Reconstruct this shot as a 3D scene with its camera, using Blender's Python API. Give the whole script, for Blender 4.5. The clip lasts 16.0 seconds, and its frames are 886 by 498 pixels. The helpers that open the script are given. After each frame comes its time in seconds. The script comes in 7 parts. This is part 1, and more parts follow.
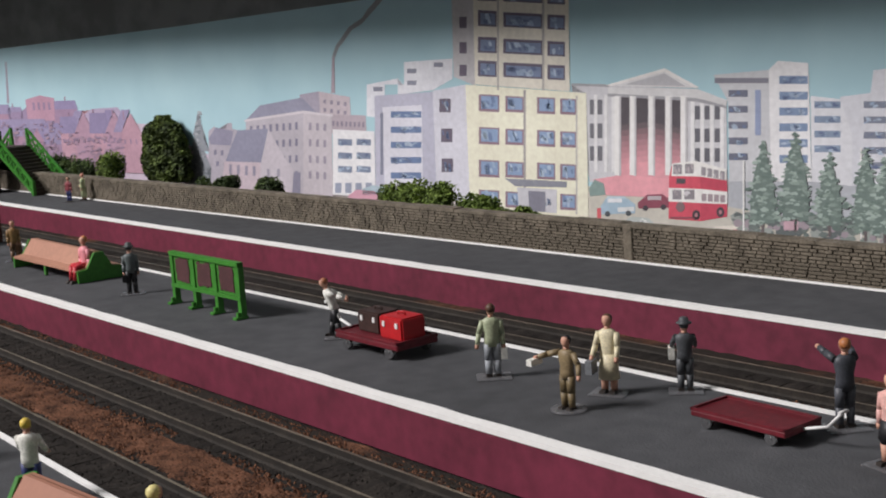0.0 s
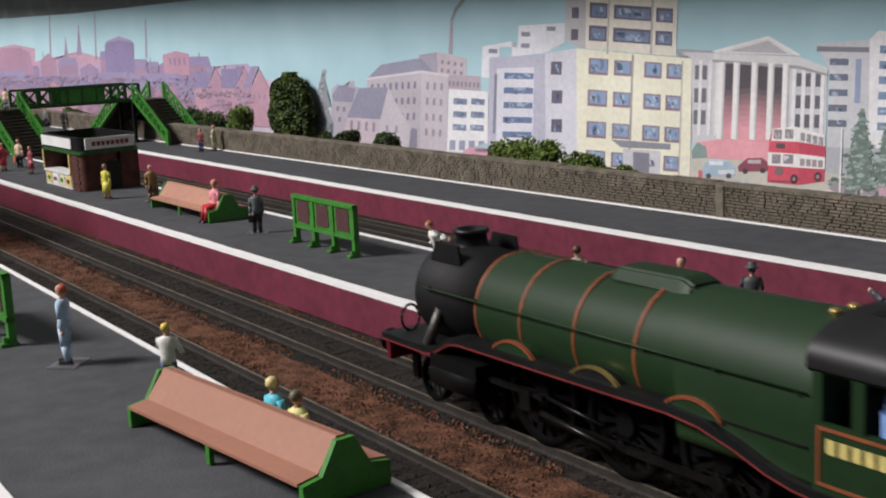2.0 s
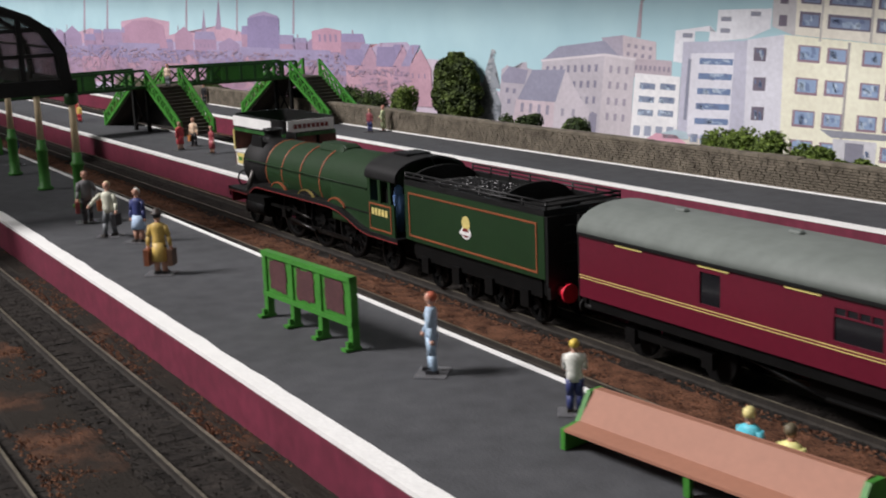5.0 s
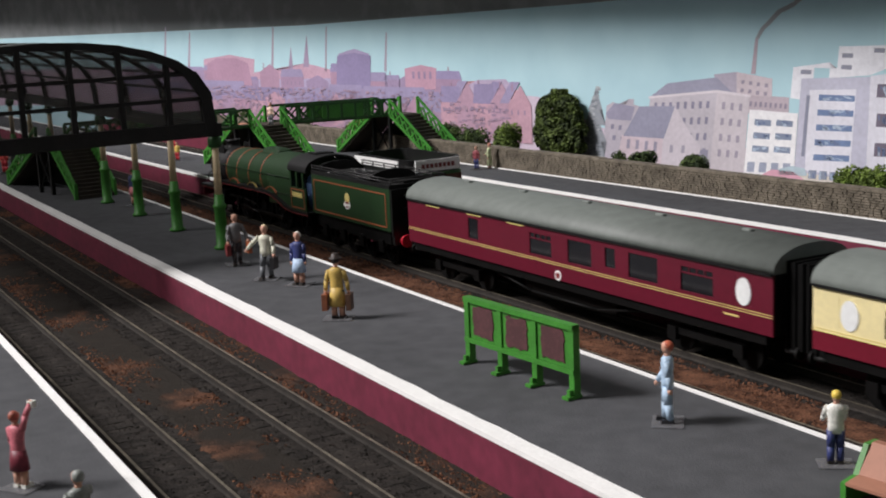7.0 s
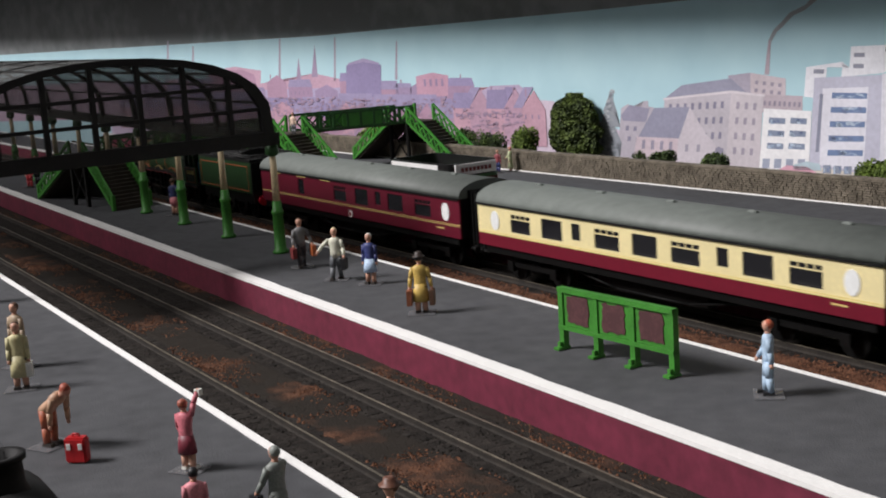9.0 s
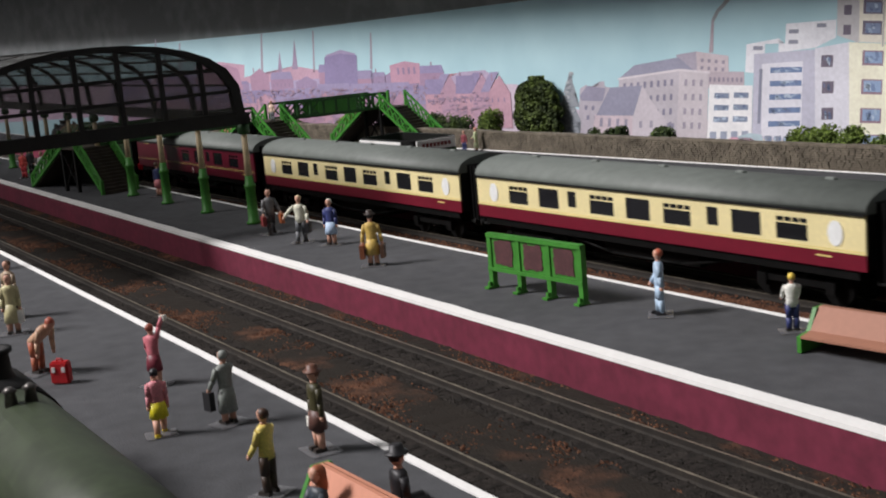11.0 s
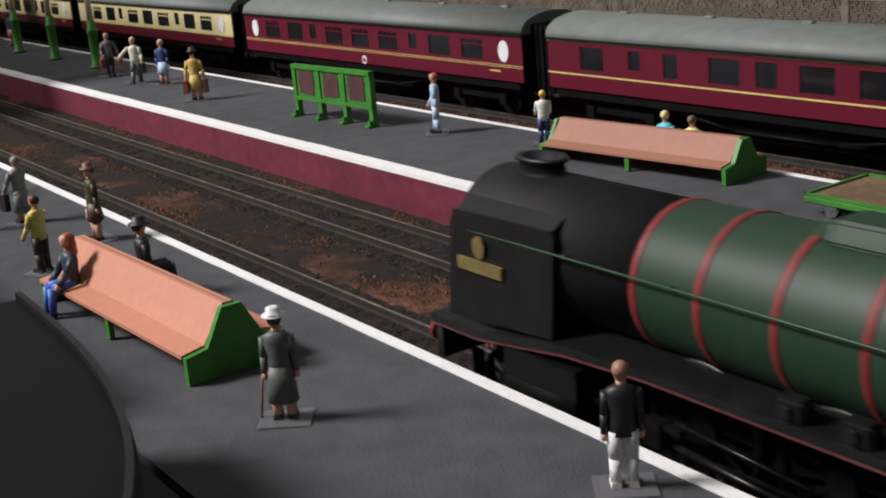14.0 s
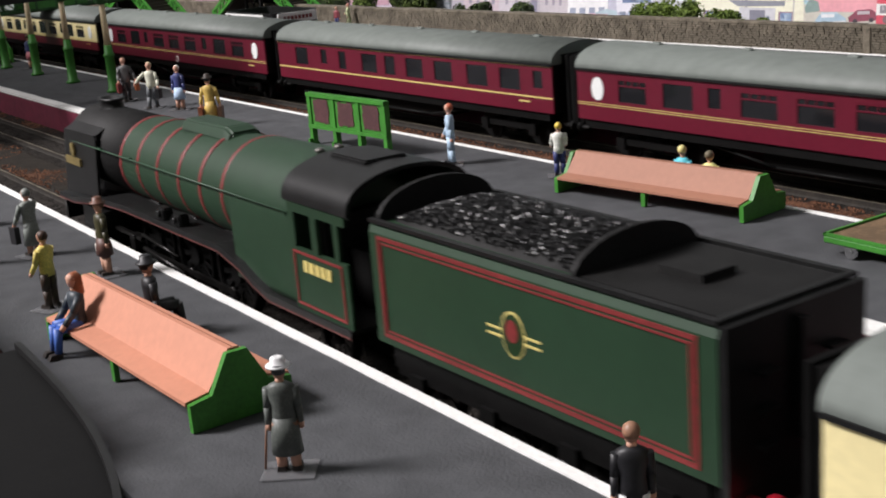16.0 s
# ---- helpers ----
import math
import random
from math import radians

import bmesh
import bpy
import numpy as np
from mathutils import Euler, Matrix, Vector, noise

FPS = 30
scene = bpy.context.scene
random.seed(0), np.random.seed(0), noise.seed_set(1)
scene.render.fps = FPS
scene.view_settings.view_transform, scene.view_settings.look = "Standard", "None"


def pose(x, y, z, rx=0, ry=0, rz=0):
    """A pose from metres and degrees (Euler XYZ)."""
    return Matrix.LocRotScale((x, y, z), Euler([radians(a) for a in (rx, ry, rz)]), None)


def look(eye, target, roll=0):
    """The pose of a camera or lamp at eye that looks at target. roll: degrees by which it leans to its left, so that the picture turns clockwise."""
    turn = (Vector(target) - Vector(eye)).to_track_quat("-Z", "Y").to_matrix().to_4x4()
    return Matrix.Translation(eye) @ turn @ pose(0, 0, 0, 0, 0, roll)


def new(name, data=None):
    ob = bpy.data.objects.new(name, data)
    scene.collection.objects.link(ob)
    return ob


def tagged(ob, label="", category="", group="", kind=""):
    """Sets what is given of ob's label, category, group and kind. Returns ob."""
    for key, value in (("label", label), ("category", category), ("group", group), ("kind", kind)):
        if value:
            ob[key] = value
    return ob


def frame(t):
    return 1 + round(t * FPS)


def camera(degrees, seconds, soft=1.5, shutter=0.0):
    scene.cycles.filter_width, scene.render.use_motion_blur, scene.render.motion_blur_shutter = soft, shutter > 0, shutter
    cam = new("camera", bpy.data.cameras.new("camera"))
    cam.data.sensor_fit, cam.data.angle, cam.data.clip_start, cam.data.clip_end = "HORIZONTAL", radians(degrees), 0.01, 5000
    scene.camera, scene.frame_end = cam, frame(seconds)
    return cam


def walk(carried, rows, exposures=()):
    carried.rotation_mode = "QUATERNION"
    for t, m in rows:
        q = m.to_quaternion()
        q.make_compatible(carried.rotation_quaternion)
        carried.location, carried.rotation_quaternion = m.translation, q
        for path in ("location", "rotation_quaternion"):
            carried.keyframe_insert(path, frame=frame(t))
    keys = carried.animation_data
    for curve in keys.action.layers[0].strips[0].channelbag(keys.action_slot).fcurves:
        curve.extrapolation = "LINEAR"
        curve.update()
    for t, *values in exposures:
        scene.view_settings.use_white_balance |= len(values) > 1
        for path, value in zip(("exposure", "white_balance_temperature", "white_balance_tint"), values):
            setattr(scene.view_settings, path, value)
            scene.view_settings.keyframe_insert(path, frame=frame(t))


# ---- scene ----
cam = camera(38.5, 16.0, soft=1.95, shutter=0.4)
PATH = [
    (0, (0.294, -0.12, 0.092), (-1.072, 1.303, -0.238), -3.8),
    (0.5, (0.302, -0.11, 0.089), (-1.121, 1.254, -0.247), -3.4),
    (1, (0.315, -0.121, 0.092), (-1.155, 1.191, -0.249), -3.5),
    (1.5, (0.328, -0.133, 0.094), (-1.157, 1.161, -0.252), -3.2),
    (2, (0.325, -0.141, 0.091), (-1.167, 1.139, -0.281), -2.8),
    (2.5, (0.322, -0.149, 0.091), (-1.178, 1.113, -0.305), -2.5),
    (3, (0.316, -0.158, 0.093), (-1.187, 1.094, -0.325), -2.3),
    (3.5, (0.309, -0.166, 0.095), (-1.198, 1.078, -0.33), -2.3),
    (4, (0.296, -0.175, 0.096), (-1.213, 1.068, -0.329), -2.2),
    (4.5, (0.277, -0.187, 0.1), (-1.235, 1.05, -0.324), -2.4),
    (5, (0.256, -0.2, 0.103), (-1.271, 1.023, -0.314), -2.2),
    (7.5, (0.217, -0.256, 0.113), (-1.345, 0.94, -0.249), -2.7),
    (8, (0.213, -0.272, 0.115), (-1.334, 0.943, -0.246), -2.8),
    (10.5, (0.253, -0.311, 0.11), (-1.264, 0.939, -0.254), -4.9),
    (11, (0.276, -0.315, 0.105), (-1.251, 0.924, -0.257), -5.2),
    (11.5, (0.297, -0.317, 0.103), (-1.23, 0.919, -0.276), -5.3),
    (12, (0.32, -0.316, 0.1), (-1.2, 0.926, -0.287), -5.2),
    (12.5, (0.339, -0.317, 0.095), (-1.149, 0.953, -0.323), -5.4),
    (13, (0.345, -0.317, 0.091), (-1.097, 0.98, -0.398), -5.2),
    (13.5, (0.345, -0.315, 0.091), (-1.069, 0.992, -0.45), -4.9),
    (14, (0.339, -0.315, 0.092), (-1.071, 0.986, -0.475), -4.8),
    (14.5, (0.334, -0.315, 0.093), (-1.089, 0.973, -0.469), -4.9),
    (15, (0.334, -0.313, 0.094), (-1.103, 0.964, -0.455), -4.9),
    (15.5, (0.336, -0.311, 0.094), (-1.104, 0.968, -0.445), -4.9),
    (16, (0.336, -0.309, 0.096), (-1.099, 0.976, -0.444), -4.7),
]
walk(cam, [(t, look(eye, target, roll)) for t, eye, target, roll in PATH], [(0, -0.20), (1.5, -0.16), (3, -0.10), (5, -0.10), (10.5, -0.12), (12.5, -0.15), (13, -0.14), (14, -0.08), (15, 0.06), (16, 0.20)])


# ---- light ----
world = bpy.data.worlds.new("room")
scene.world = world
world.use_nodes = True
world.node_tree.nodes["Background"].inputs[0].default_value = (0.55, 0.6, 0.7, 1)
world.node_tree.nodes["Background"].inputs[1].default_value = 0.1
LAMP = bpy.data.lights.new("ceiling_light", "AREA")
LAMP.shape, LAMP.size, LAMP.size_y, LAMP.energy, LAMP.color = "RECTANGLE", 0.66, 0.66, 105, (1.0, 0.953, 0.965)
lamp = new("ceiling_light", LAMP)
lamp.matrix_world = look((-1.27, -1.63, 1.83), (-0.05, 0.1, 0.0))
scene.view_settings.exposure = 0.0


# ---- materials ----
def material(name, color, rough=0.6, metal=0.0, vary=0.12, scale=60.0, bump=0.0, bump_scale=None, second=None, spread=(0.45, 0.6), spec=0.5, alpha=None):
    """A painted or natural surface: two scales of noise in its colour, and a fine relief."""
    m = bpy.data.materials.new(name)
    m.use_nodes = True
    n, l = m.node_tree.nodes, m.node_tree.links
    b = n["Principled BSDF"]
    b.inputs["Roughness"].default_value, b.inputs["Metallic"].default_value = rough, metal
    b.inputs["Specular IOR Level"].default_value = spec
    co = n.new("ShaderNodeTexCoord")
    def tex(s, detail=4.0):
        t = n.new("ShaderNodeTexNoise")
        t.inputs["Scale"].default_value, t.inputs["Detail"].default_value = s, detail
        l.new(co.outputs["Object"], t.inputs["Vector"])
        return t
    big, small = tex(scale), tex(scale * 9)
    mix = n.new("ShaderNodeMath"); mix.operation = "MULTIPLY_ADD"
    l.new(small.outputs["Fac"], mix.inputs[0]); mix.inputs[1].default_value = 0.5
    half = n.new("ShaderNodeMath"); half.operation = "MULTIPLY"; half.inputs[1].default_value = 0.5
    l.new(big.outputs["Fac"], half.inputs[0]); l.new(half.outputs[0], mix.inputs[2])
    ramp = n.new("ShaderNodeValToRGB")
    lo = tuple(max(0, c * (1 - vary)) for c in color); hi = tuple(min(1, c * (1 + vary)) for c in (second or color))
    ramp.color_ramp.elements[0].position, ramp.color_ramp.elements[1].position = spread
    ramp.color_ramp.elements[0].color, ramp.color_ramp.elements[1].color = (*lo, 1), (*hi, 1)
    l.new(mix.outputs[0], ramp.inputs[0]); l.new(ramp.outputs[0], b.inputs["Base Color"])
    if bump:
        bt = tex(bump_scale or scale * 12, 6.0)
        bp = n.new("ShaderNodeBump"); bp.inputs["Strength"].default_value, bp.inputs["Distance"].default_value = bump, 0.0006
        l.new(bt.outputs["Fac"], bp.inputs["Height"]); l.new(bp.outputs[0], b.inputs["Normal"])
    if alpha is not None:
        b.inputs["Alpha"].default_value = alpha
    return m


def glass(name, color, alpha, rough=0.08):
    m = bpy.data.materials.new(name)
    m.use_nodes = True
    b = m.node_tree.nodes["Principled BSDF"]
    b.inputs["Base Color"].default_value = (*color, 1)
    b.inputs["Roughness"].default_value, b.inputs["Alpha"].default_value = rough, alpha
    return m


TARMAC = material("tarmac", (0.075, 0.077, 0.082), 0.85, vary=0.22, scale=14, bump=0.35, bump_scale=1500, spread=(0.35, 0.65), spec=0.25)
WHITE_EDGE = material("white_edge_paint", (0.9, 0.9, 0.87), 0.7, vary=0.03, scale=120, bump=0.4, bump_scale=700)
MAROON_WALL = material("maroon_wall_paint", (0.155, 0.022, 0.045), 0.6, vary=0.28, scale=25, bump=0.15, spread=(0.35, 0.65))
BALLAST = material("ballast", (0.013, 0.0112, 0.0102), 0.95, vary=0.5, scale=120, bump=1.0, bump_scale=1300, second=(0.036, 0.031, 0.027), spread=(0.35, 0.7), spec=0.15)
RUST_BALLAST = material("rust_ballast", (0.035, 0.018, 0.012), 0.95, vary=0.4, scale=160, bump=1.0, bump_scale=1300, second=(0.145, 0.068, 0.040), spread=(0.38, 0.62), spec=0.15)
def patchy(m, rgb, scale):
    """Lets large dark patches of another stone into a material."""
    n, l = m.node_tree.nodes, m.node_tree.links
    b = n["Principled BSDF"]; src = b.inputs["Base Color"].links[0].from_socket
    t = n.new("ShaderNodeTexNoise"); t.inputs["Scale"].default_value = scale; t.inputs["Detail"].default_value = 5
    co = n.new("ShaderNodeTexCoord"); l.new(co.outputs["Object"], t.inputs["Vector"])
    r = n.new("ShaderNodeValToRGB"); r.color_ramp.elements[0].position, r.color_ramp.elements[1].position = 0.52, 0.64
    mx = n.new("ShaderNodeMix"); mx.data_type = "RGBA"
    l.new(t.outputs["Fac"], r.inputs[0]); l.new(r.outputs[0], mx.inputs["Factor"]); mx.inputs["A"].default_value = (*rgb, 1); l.new(src, mx.inputs["B"]); l.new(mx.outputs["Result"], b.inputs["Base Color"])


RUST_EVEN = RUST_BALLAST.copy()
patchy(RUST_BALLAST, (0.026, 0.022, 0.018), 22)
SLEEPER = material("sleeper", (0.021, 0.018, 0.0155), 0.9, vary=0.45, scale=300, spec=0.2)
RAIL = material("rail_steel", (0.20, 0.175, 0.13), 0.45, 0.4, vary=0.35, scale=80)
RAIL_SIDE = material("rusty_rail_side", (0.026, 0.021, 0.016), 0.85, vary=0.35, scale=120)
STONE = material("stone", (0.105, 0.088, 0.062), 0.9, vary=0.35, scale=130, bump=0.6, second=(0.19, 0.162, 0.122), spread=(0.35, 0.65))
MORTAR = material("mortar", (0.095, 0.080, 0.060), 0.95, vary=0.3, scale=90, bump=0.5)
GREEN = material("green_paint", (0.045, 0.22, 0.025), 0.5, vary=0.25, scale=120, spread=(0.35, 0.65))
GREEN_DARK = material("dark_green_paint", (0.02, 0.1, 0.018), 0.55, vary=0.3, scale=120)
BENCH_PALE = material("pale_bench_board_paint", (0.42, 0.21, 0.14), 0.6, vary=0.14, scale=60, spread=(0.35, 0.65))
BENCH_WARM = material("warm_bench_board_paint", (0.56, 0.24, 0.15), 0.6, vary=0.07, scale=60, spread=(0.35, 0.65))
BENCH = material("bench_board_paint", (0.36, 0.165, 0.105), 0.65, vary=0.07, scale=60, spread=(0.35, 0.65))
BOARD = material("board_brown", (0.085, 0.03, 0.032), 0.7, vary=0.2, scale=100)
CREAM = material("cream_paint", (0.75, 0.6, 0.36), 0.5, vary=0.12, scale=100)
BLACK = material("black_paint", (0.0085, 0.0085, 0.0085), 0.45, vary=0.3, scale=120, spec=0.35)
# darker, duller black for wheels, frames and underframes
UNDER = material("deep_black", (0.0035, 0.0034, 0.0033), 0.6, vary=0.3, scale=120, spec=0.15)
SOOT = material("matt_black", (0.0085, 0.0083, 0.008), 0.65, vary=0.3, scale=120, spec=0.28)
WALLPAINT = material("room_wall", (0.34, 0.34, 0.34), 0.9, vary=0.06, scale=3)
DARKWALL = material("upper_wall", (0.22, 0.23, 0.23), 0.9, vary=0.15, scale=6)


# ---- mesh helpers ----
def box(bm, x0, x1, y0, y1, z0, z1, mi=0, m=None):
    v = [bm.verts.new((x, y, z)) for z in (z0, z1) for y in (y0, y1) for x in (x0, x1)]
    if m is not None:
        for w in v:
            w.co = m @ w.co
    for q in ((0, 2, 3, 1), (4, 5, 7, 6), (0, 1, 5, 4), (2, 6, 7, 3), (0, 4, 6, 2), (1, 3, 7, 5)):
        bm.faces.new([v[i] for i in q]).material_index = mi


def rings(bm, loops, mi=0, caps=True, closed=True, smooth=True):
    """Skin a row of vertex loops of one length."""
    vs = [[bm.verts.new(p) for p in lp] for lp in loops]
    n = len(vs[0])
    for a, b in zip(vs, vs[1:]):
        for i in range(n if closed else n - 1):
            j = (i + 1) % n
            fc = bm.faces.new((a[i], a[j], b[j], b[i])); fc.material_index = mi; fc.smooth = smooth
    if caps and closed:
        for lp in (vs[0][::-1], vs[-1]):
            bm.faces.new(lp).material_index = mi


def tube(bm, p0, p1, r0, r1=None, seg=10, mi=0, smooth=True):
    p0, p1 = Vector(p0), Vector(p1)
    r1 = r0 if r1 is None else r1
    d = (p1 - p0).normalized()
    u = d.orthogonal().normalized(); w = d.cross(u)
    rings(bm, [[c + (u * math.cos(t) + w * math.sin(t)) * r for t in [math.tau * i / seg for i in range(seg)]] for c, r in ((p0, r0), (p1, r1))], mi, smooth=smooth)


def lathe(bm, rows, seg=12, mi=0, centre=(0, 0), squash=1.0):
    """Rows of (z, radius) turned round an upright axis."""
    rings(bm, [[(centre[0] + r * math.cos(math.tau * i / seg), centre[1] + squash * r * math.sin(math.tau * i / seg), z) for i in range(seg)] for z, r in rows], mi)


def prism(bm, outline, a, b, axis="y", mi=0):
    """An outline in the plane across the axis, drawn out from a to b."""
    def at(p, t):
        return {"x": (t, p[0], p[1]), "y": (p[0], t, p[1]), "z": (p[0], p[1], t)}[axis]
    rings(bm, [[at(p, a) for p in outline], [at(p, b) for p in outline]], mi, smooth=False)


def part(name, bm, mats, parent=None, label="", m=None):
    """Links a bmesh as one mesh object under a thing or a part."""
    bmesh.ops.recalc_face_normals(bm, faces=bm.faces)
    me = bpy.data.meshes.new(name)
    bm.to_mesh(me); bm.free()
    for mt in mats if isinstance(mats, (list, tuple)) else [mats]:
        me.materials.append(mt)
    ob = new(name, me)
    if parent is not None:
        ob.parent = parent
    if m is not None:
        ob.matrix_local = m
    if label:
        ob["label"] = label
    return ob


def boxpart(name, dims, mat, parent=None, label="", m=None, bevel=0.0):
    bm = bmesh.new(); box(bm, *dims)
    if bevel:
        bmesh.ops.bevel(bm, geom=bm.edges[:], offset=bevel, segments=1, affect="EDGES")
    return part(name, bm, mat, parent, label, m)


def empty(name, m, label="", category="", group="", kind=""):
    ob = new(name)
    ob.empty_display_size = 0.01
    ob.matrix_world = m
    return tagged(ob, label, category, group, kind)


# ---- plan: every long line is y = a + s * x ----
A_NEAR, A_FAR = (-0.1945, -0.155), (-0.1322, -0.153)
B_NEAR, B_FAR = (-0.0445, -0.150), (0.0245, -0.141)
C_NEAR, C_FAR = (0.1055, -0.120), (0.1645, -0.115)
D_NEAR, D_BACK = (0.235, -0.112), (0.2855, -0.095)
ROAD_A, ROAD_AB = (-0.1133, -0.150), (-0.0641, -0.146)
ROAD_B, ROAD_BC = (0.0445, -0.133), (0.0866, -0.129)
ROAD_C, ROAD_FRONT = (0.2150, -0.112), (-0.2175, -0.155)
BED, RAILTOP = -0.0145, -0.0118
LEFT, RIGHT, FAR_RIGHT = -1.7, 0.62, 2.5


def on(line, x, z=0.0, off=0.0, turn=0.0):
    """A pose on a long line, turned to run along it."""
    return pose(x, line[0] + line[1] * x + off, z, 0, 0, math.degrees(math.atan(line[1])) + turn)


# ---- the baseboard, platforms and tracks ----
g = bmesh.new(); box(g, LEFT - 0.1, FAR_RIGHT + 0.05, -0.62, 0.47, BED - 0.02, BED - 0.0006)
tagged(part("baseboard", g, BALLAST), "dark ballasted baseboard of the model railway", "ground", kind="structure")


def strip(name, line, lo, hi, z, mat, x0=LEFT, x1=RIGHT, cells=500, rows=6, rough=0.0006, seed=0):
    """A bed of loose stone with an uneven surface."""
    bm = bmesh.new()
    vs = [[bm.verts.new((x, line[0] + line[1] * x + lo + (hi - lo) * j / rows + 0.0025 * (noise.noise((x * 40, j, seed))) * (j in (0, rows)),
                         z + rough * (noise.noise((x * 330, j * 1.7, seed)) + 0.4 * noise.noise((x * 900, j * 5, seed))) - 0.001 * (j in (0, rows))))
           for j in range(rows + 1)] for x in [x0 + (x1 - x0) * i / cells for i in range(cells + 1)]]
    for a, b in zip(vs, vs[1:]):
        for j in range(rows):
            bm.faces.new((a[j], b[j], b[j + 1], a[j + 1]))
    return part(name, bm, mat)


for line, lo, hi, seed in ((ROAD_A, 0.012, 0.037, 1), (ROAD_BC, -0.032, -0.012, 2), (ROAD_AB, 0.0125, 0.022, 3), (ROAD_BC, 0.0125, 0.018, 4), (ROAD_B, -0.018, -0.011, 5), (ROAD_C, -0.05, -0.011, 6), (ROAD_C, 0.011, 0.024, 7)):
    tagged(strip("rust_ballast", line, lo, hi, BED + 0.0006, RUST_EVEN if seed == 2 else RUST_BALLAST, seed=seed), "loose rust-brown ballast lying between the rails and platforms", "ballast", kind="stuff")


def platform(name, near, far, label, near_edge=0.0035, far_edge=0.0014, faces=(True, True)):
    root = empty(name, pose(0, 0, 0), label, "platform", kind="structure")
    xs = [LEFT + (RIGHT - LEFT) * i / 300 for i in range(301)]
    def slab(nm, a, b, z0, z1, mat, wob=0.0, lab=""):
        bm = bmesh.new(); loops = []
        for i, x in enumerate(xs):
            w = wob * (noise.noise((x * 60, a[0] * 50, 1)) + 0.6 * noise.noise((x * 170, a[0] * 50, 4)))
            ya, yb = a[0] + a[1] * x, b[0] + b[1] * x
            if wob > 0: yb += w
            if wob < 0: ya -= w
            loops.append([(x, ya, z0), (x, yb, z0), (x, yb, z1), (x, ya, z1)])
        rings(bm, loops, smooth=False)
        return part(nm, bm, mat, root, lab)
    sh = lambda l, d: (l[0] + d, l[1])
    slab("surface", sh(near, near_edge * 0.8), sh(far, -far_edge * 0.8), BED, -0.0002, TARMAC)
    slab("near_wall", sh(near, 0.0002), sh(near, 0.0022), BED, -0.0011, MAROON_WALL, lab="maroon painted platform wall")
    slab("far_wall", sh(far, -0.0022), sh(far, -0.0002), BED, -0.0011, MAROON_WALL, lab="maroon painted platform wall")
    near_edge and slab("near_edge_line", near, sh(near, near_edge), -0.0011, 0.0003, WHITE_EDGE, 0.0006, "white painted platform edge")
    slab("far_edge_line", sh(far, -far_edge), far, -0.0011, 0.0003, WHITE_EDGE, -0.0002, "white painted platform edge")
    return root


platform("platform_1", A_NEAR, A_FAR, "dark grey model platform with white edge and maroon walls", 0.0, 0.0026)
platform("platform_2", B_NEAR, B_FAR, "dark grey island platform with white edges under the canopy", 0.0055, 0.0016)
platform("platform_3", C_NEAR, C_FAR, "dark grey island platform with white edges beside the kiosk", 0.0038, 0.0018)
platform("platform_4", D_NEAR, D_BACK, "dark grey platform with white edge in front of the stone wall", 0.0034, 0.0012)


def railway(line, label, end=RIGHT):
    """Two rails on sleepers; sleepers that the camera passes nearest are single parts."""
    root = empty("railway_track", on(line, 0, 0), label, "track", kind="structure")
    for s in (-1, 1):
        bm = bmesh.new()
        y = s * 0.0078
        prism(bm, [(y - 0.0006, BED + 0.0001), (y + 0.0006, BED + 0.0001), (y + 0.00025, BED + 0.0010), (y + 0.00045, RAILTOP), (y - 0.00045, RAILTOP), (y - 0.00025, BED + 0.0010)], LEFT, end, "x")
        for f in bm.faces:
            f.material_index = int(all(v.co.z > RAILTOP - 0.0001 for v in f.verts))
        part("rail", bm, [RAIL_SIDE, RAIL], root, "thin brown steel rail")
    me = None
    pitch = 0.0068
    far = bmesh.new()
    for i in range(int((end - LEFT) / pitch)):
        x = LEFT + i * pitch
        if -0.62 < x < RIGHT:
            if me is None:
                b0 = bmesh.new(); box(b0, -0.0016, 0.0016, -0.0155, 0.0155, BED - 0.0008, BED + 0.00035)
                ob = part("sleeper", b0, SLEEPER, root); me = ob.data
                ob.location.x = x
            else:
                ob = new("sleeper", me); ob.parent = root; ob.location.x = x
        else:
            box(far, x - 0.0016, x + 0.0016, -0.0155, 0.0155, BED - 0.0008, BED + 0.00035)
    tagged(part("far_sleepers", far, SLEEPER, root), kind="stuff")


for k, line in enumerate((ROAD_A, ROAD_AB, ROAD_B, ROAD_BC, ROAD_C, ROAD_FRONT)):
    tagged(strip("black_ballast", line, -0.0185, 0.0185, BED + 0.0003, BALLAST, cells=900, rows=10, rough=0.0004, seed=30 + k), "fine black ballast packed round the sleepers", "ballast", kind="stuff")
    railway(line, "model railway track with dark sleepers in black ballast", FAR_RIGHT if line in (ROAD_A, ROAD_BC) else RIGHT)


def chips(name, rgb_low, rgb_high):
    """Stone whose tone changes from grain to grain."""
    m = material(name, rgb_low, 0.9, vary=0.2, scale=300, spec=0.15)
    n, l = m.node_tree.nodes, m.node_tree.links
    geo, ramp = n.new("ShaderNodeNewGeometry"), n.new("ShaderNodeValToRGB")
    ramp.color_ramp.elements[0].color, ramp.color_ramp.elements[1].color = (*rgb_low, 1), (*rgb_high, 1)
    l.new(geo.outputs["Random Per Island"], ramp.inputs[0]); l.new(ramp.outputs[0], n["Principled BSDF"].inputs["Base Color"])
    return m


CHIP_BLACK, CHIP_RUST = chips("black_chippings", (0.008, 0.007, 0.006), (0.050, 0.044, 0.038)), chips("rust_chippings", (0.045, 0.020, 0.012), (0.21, 0.10, 0.058))


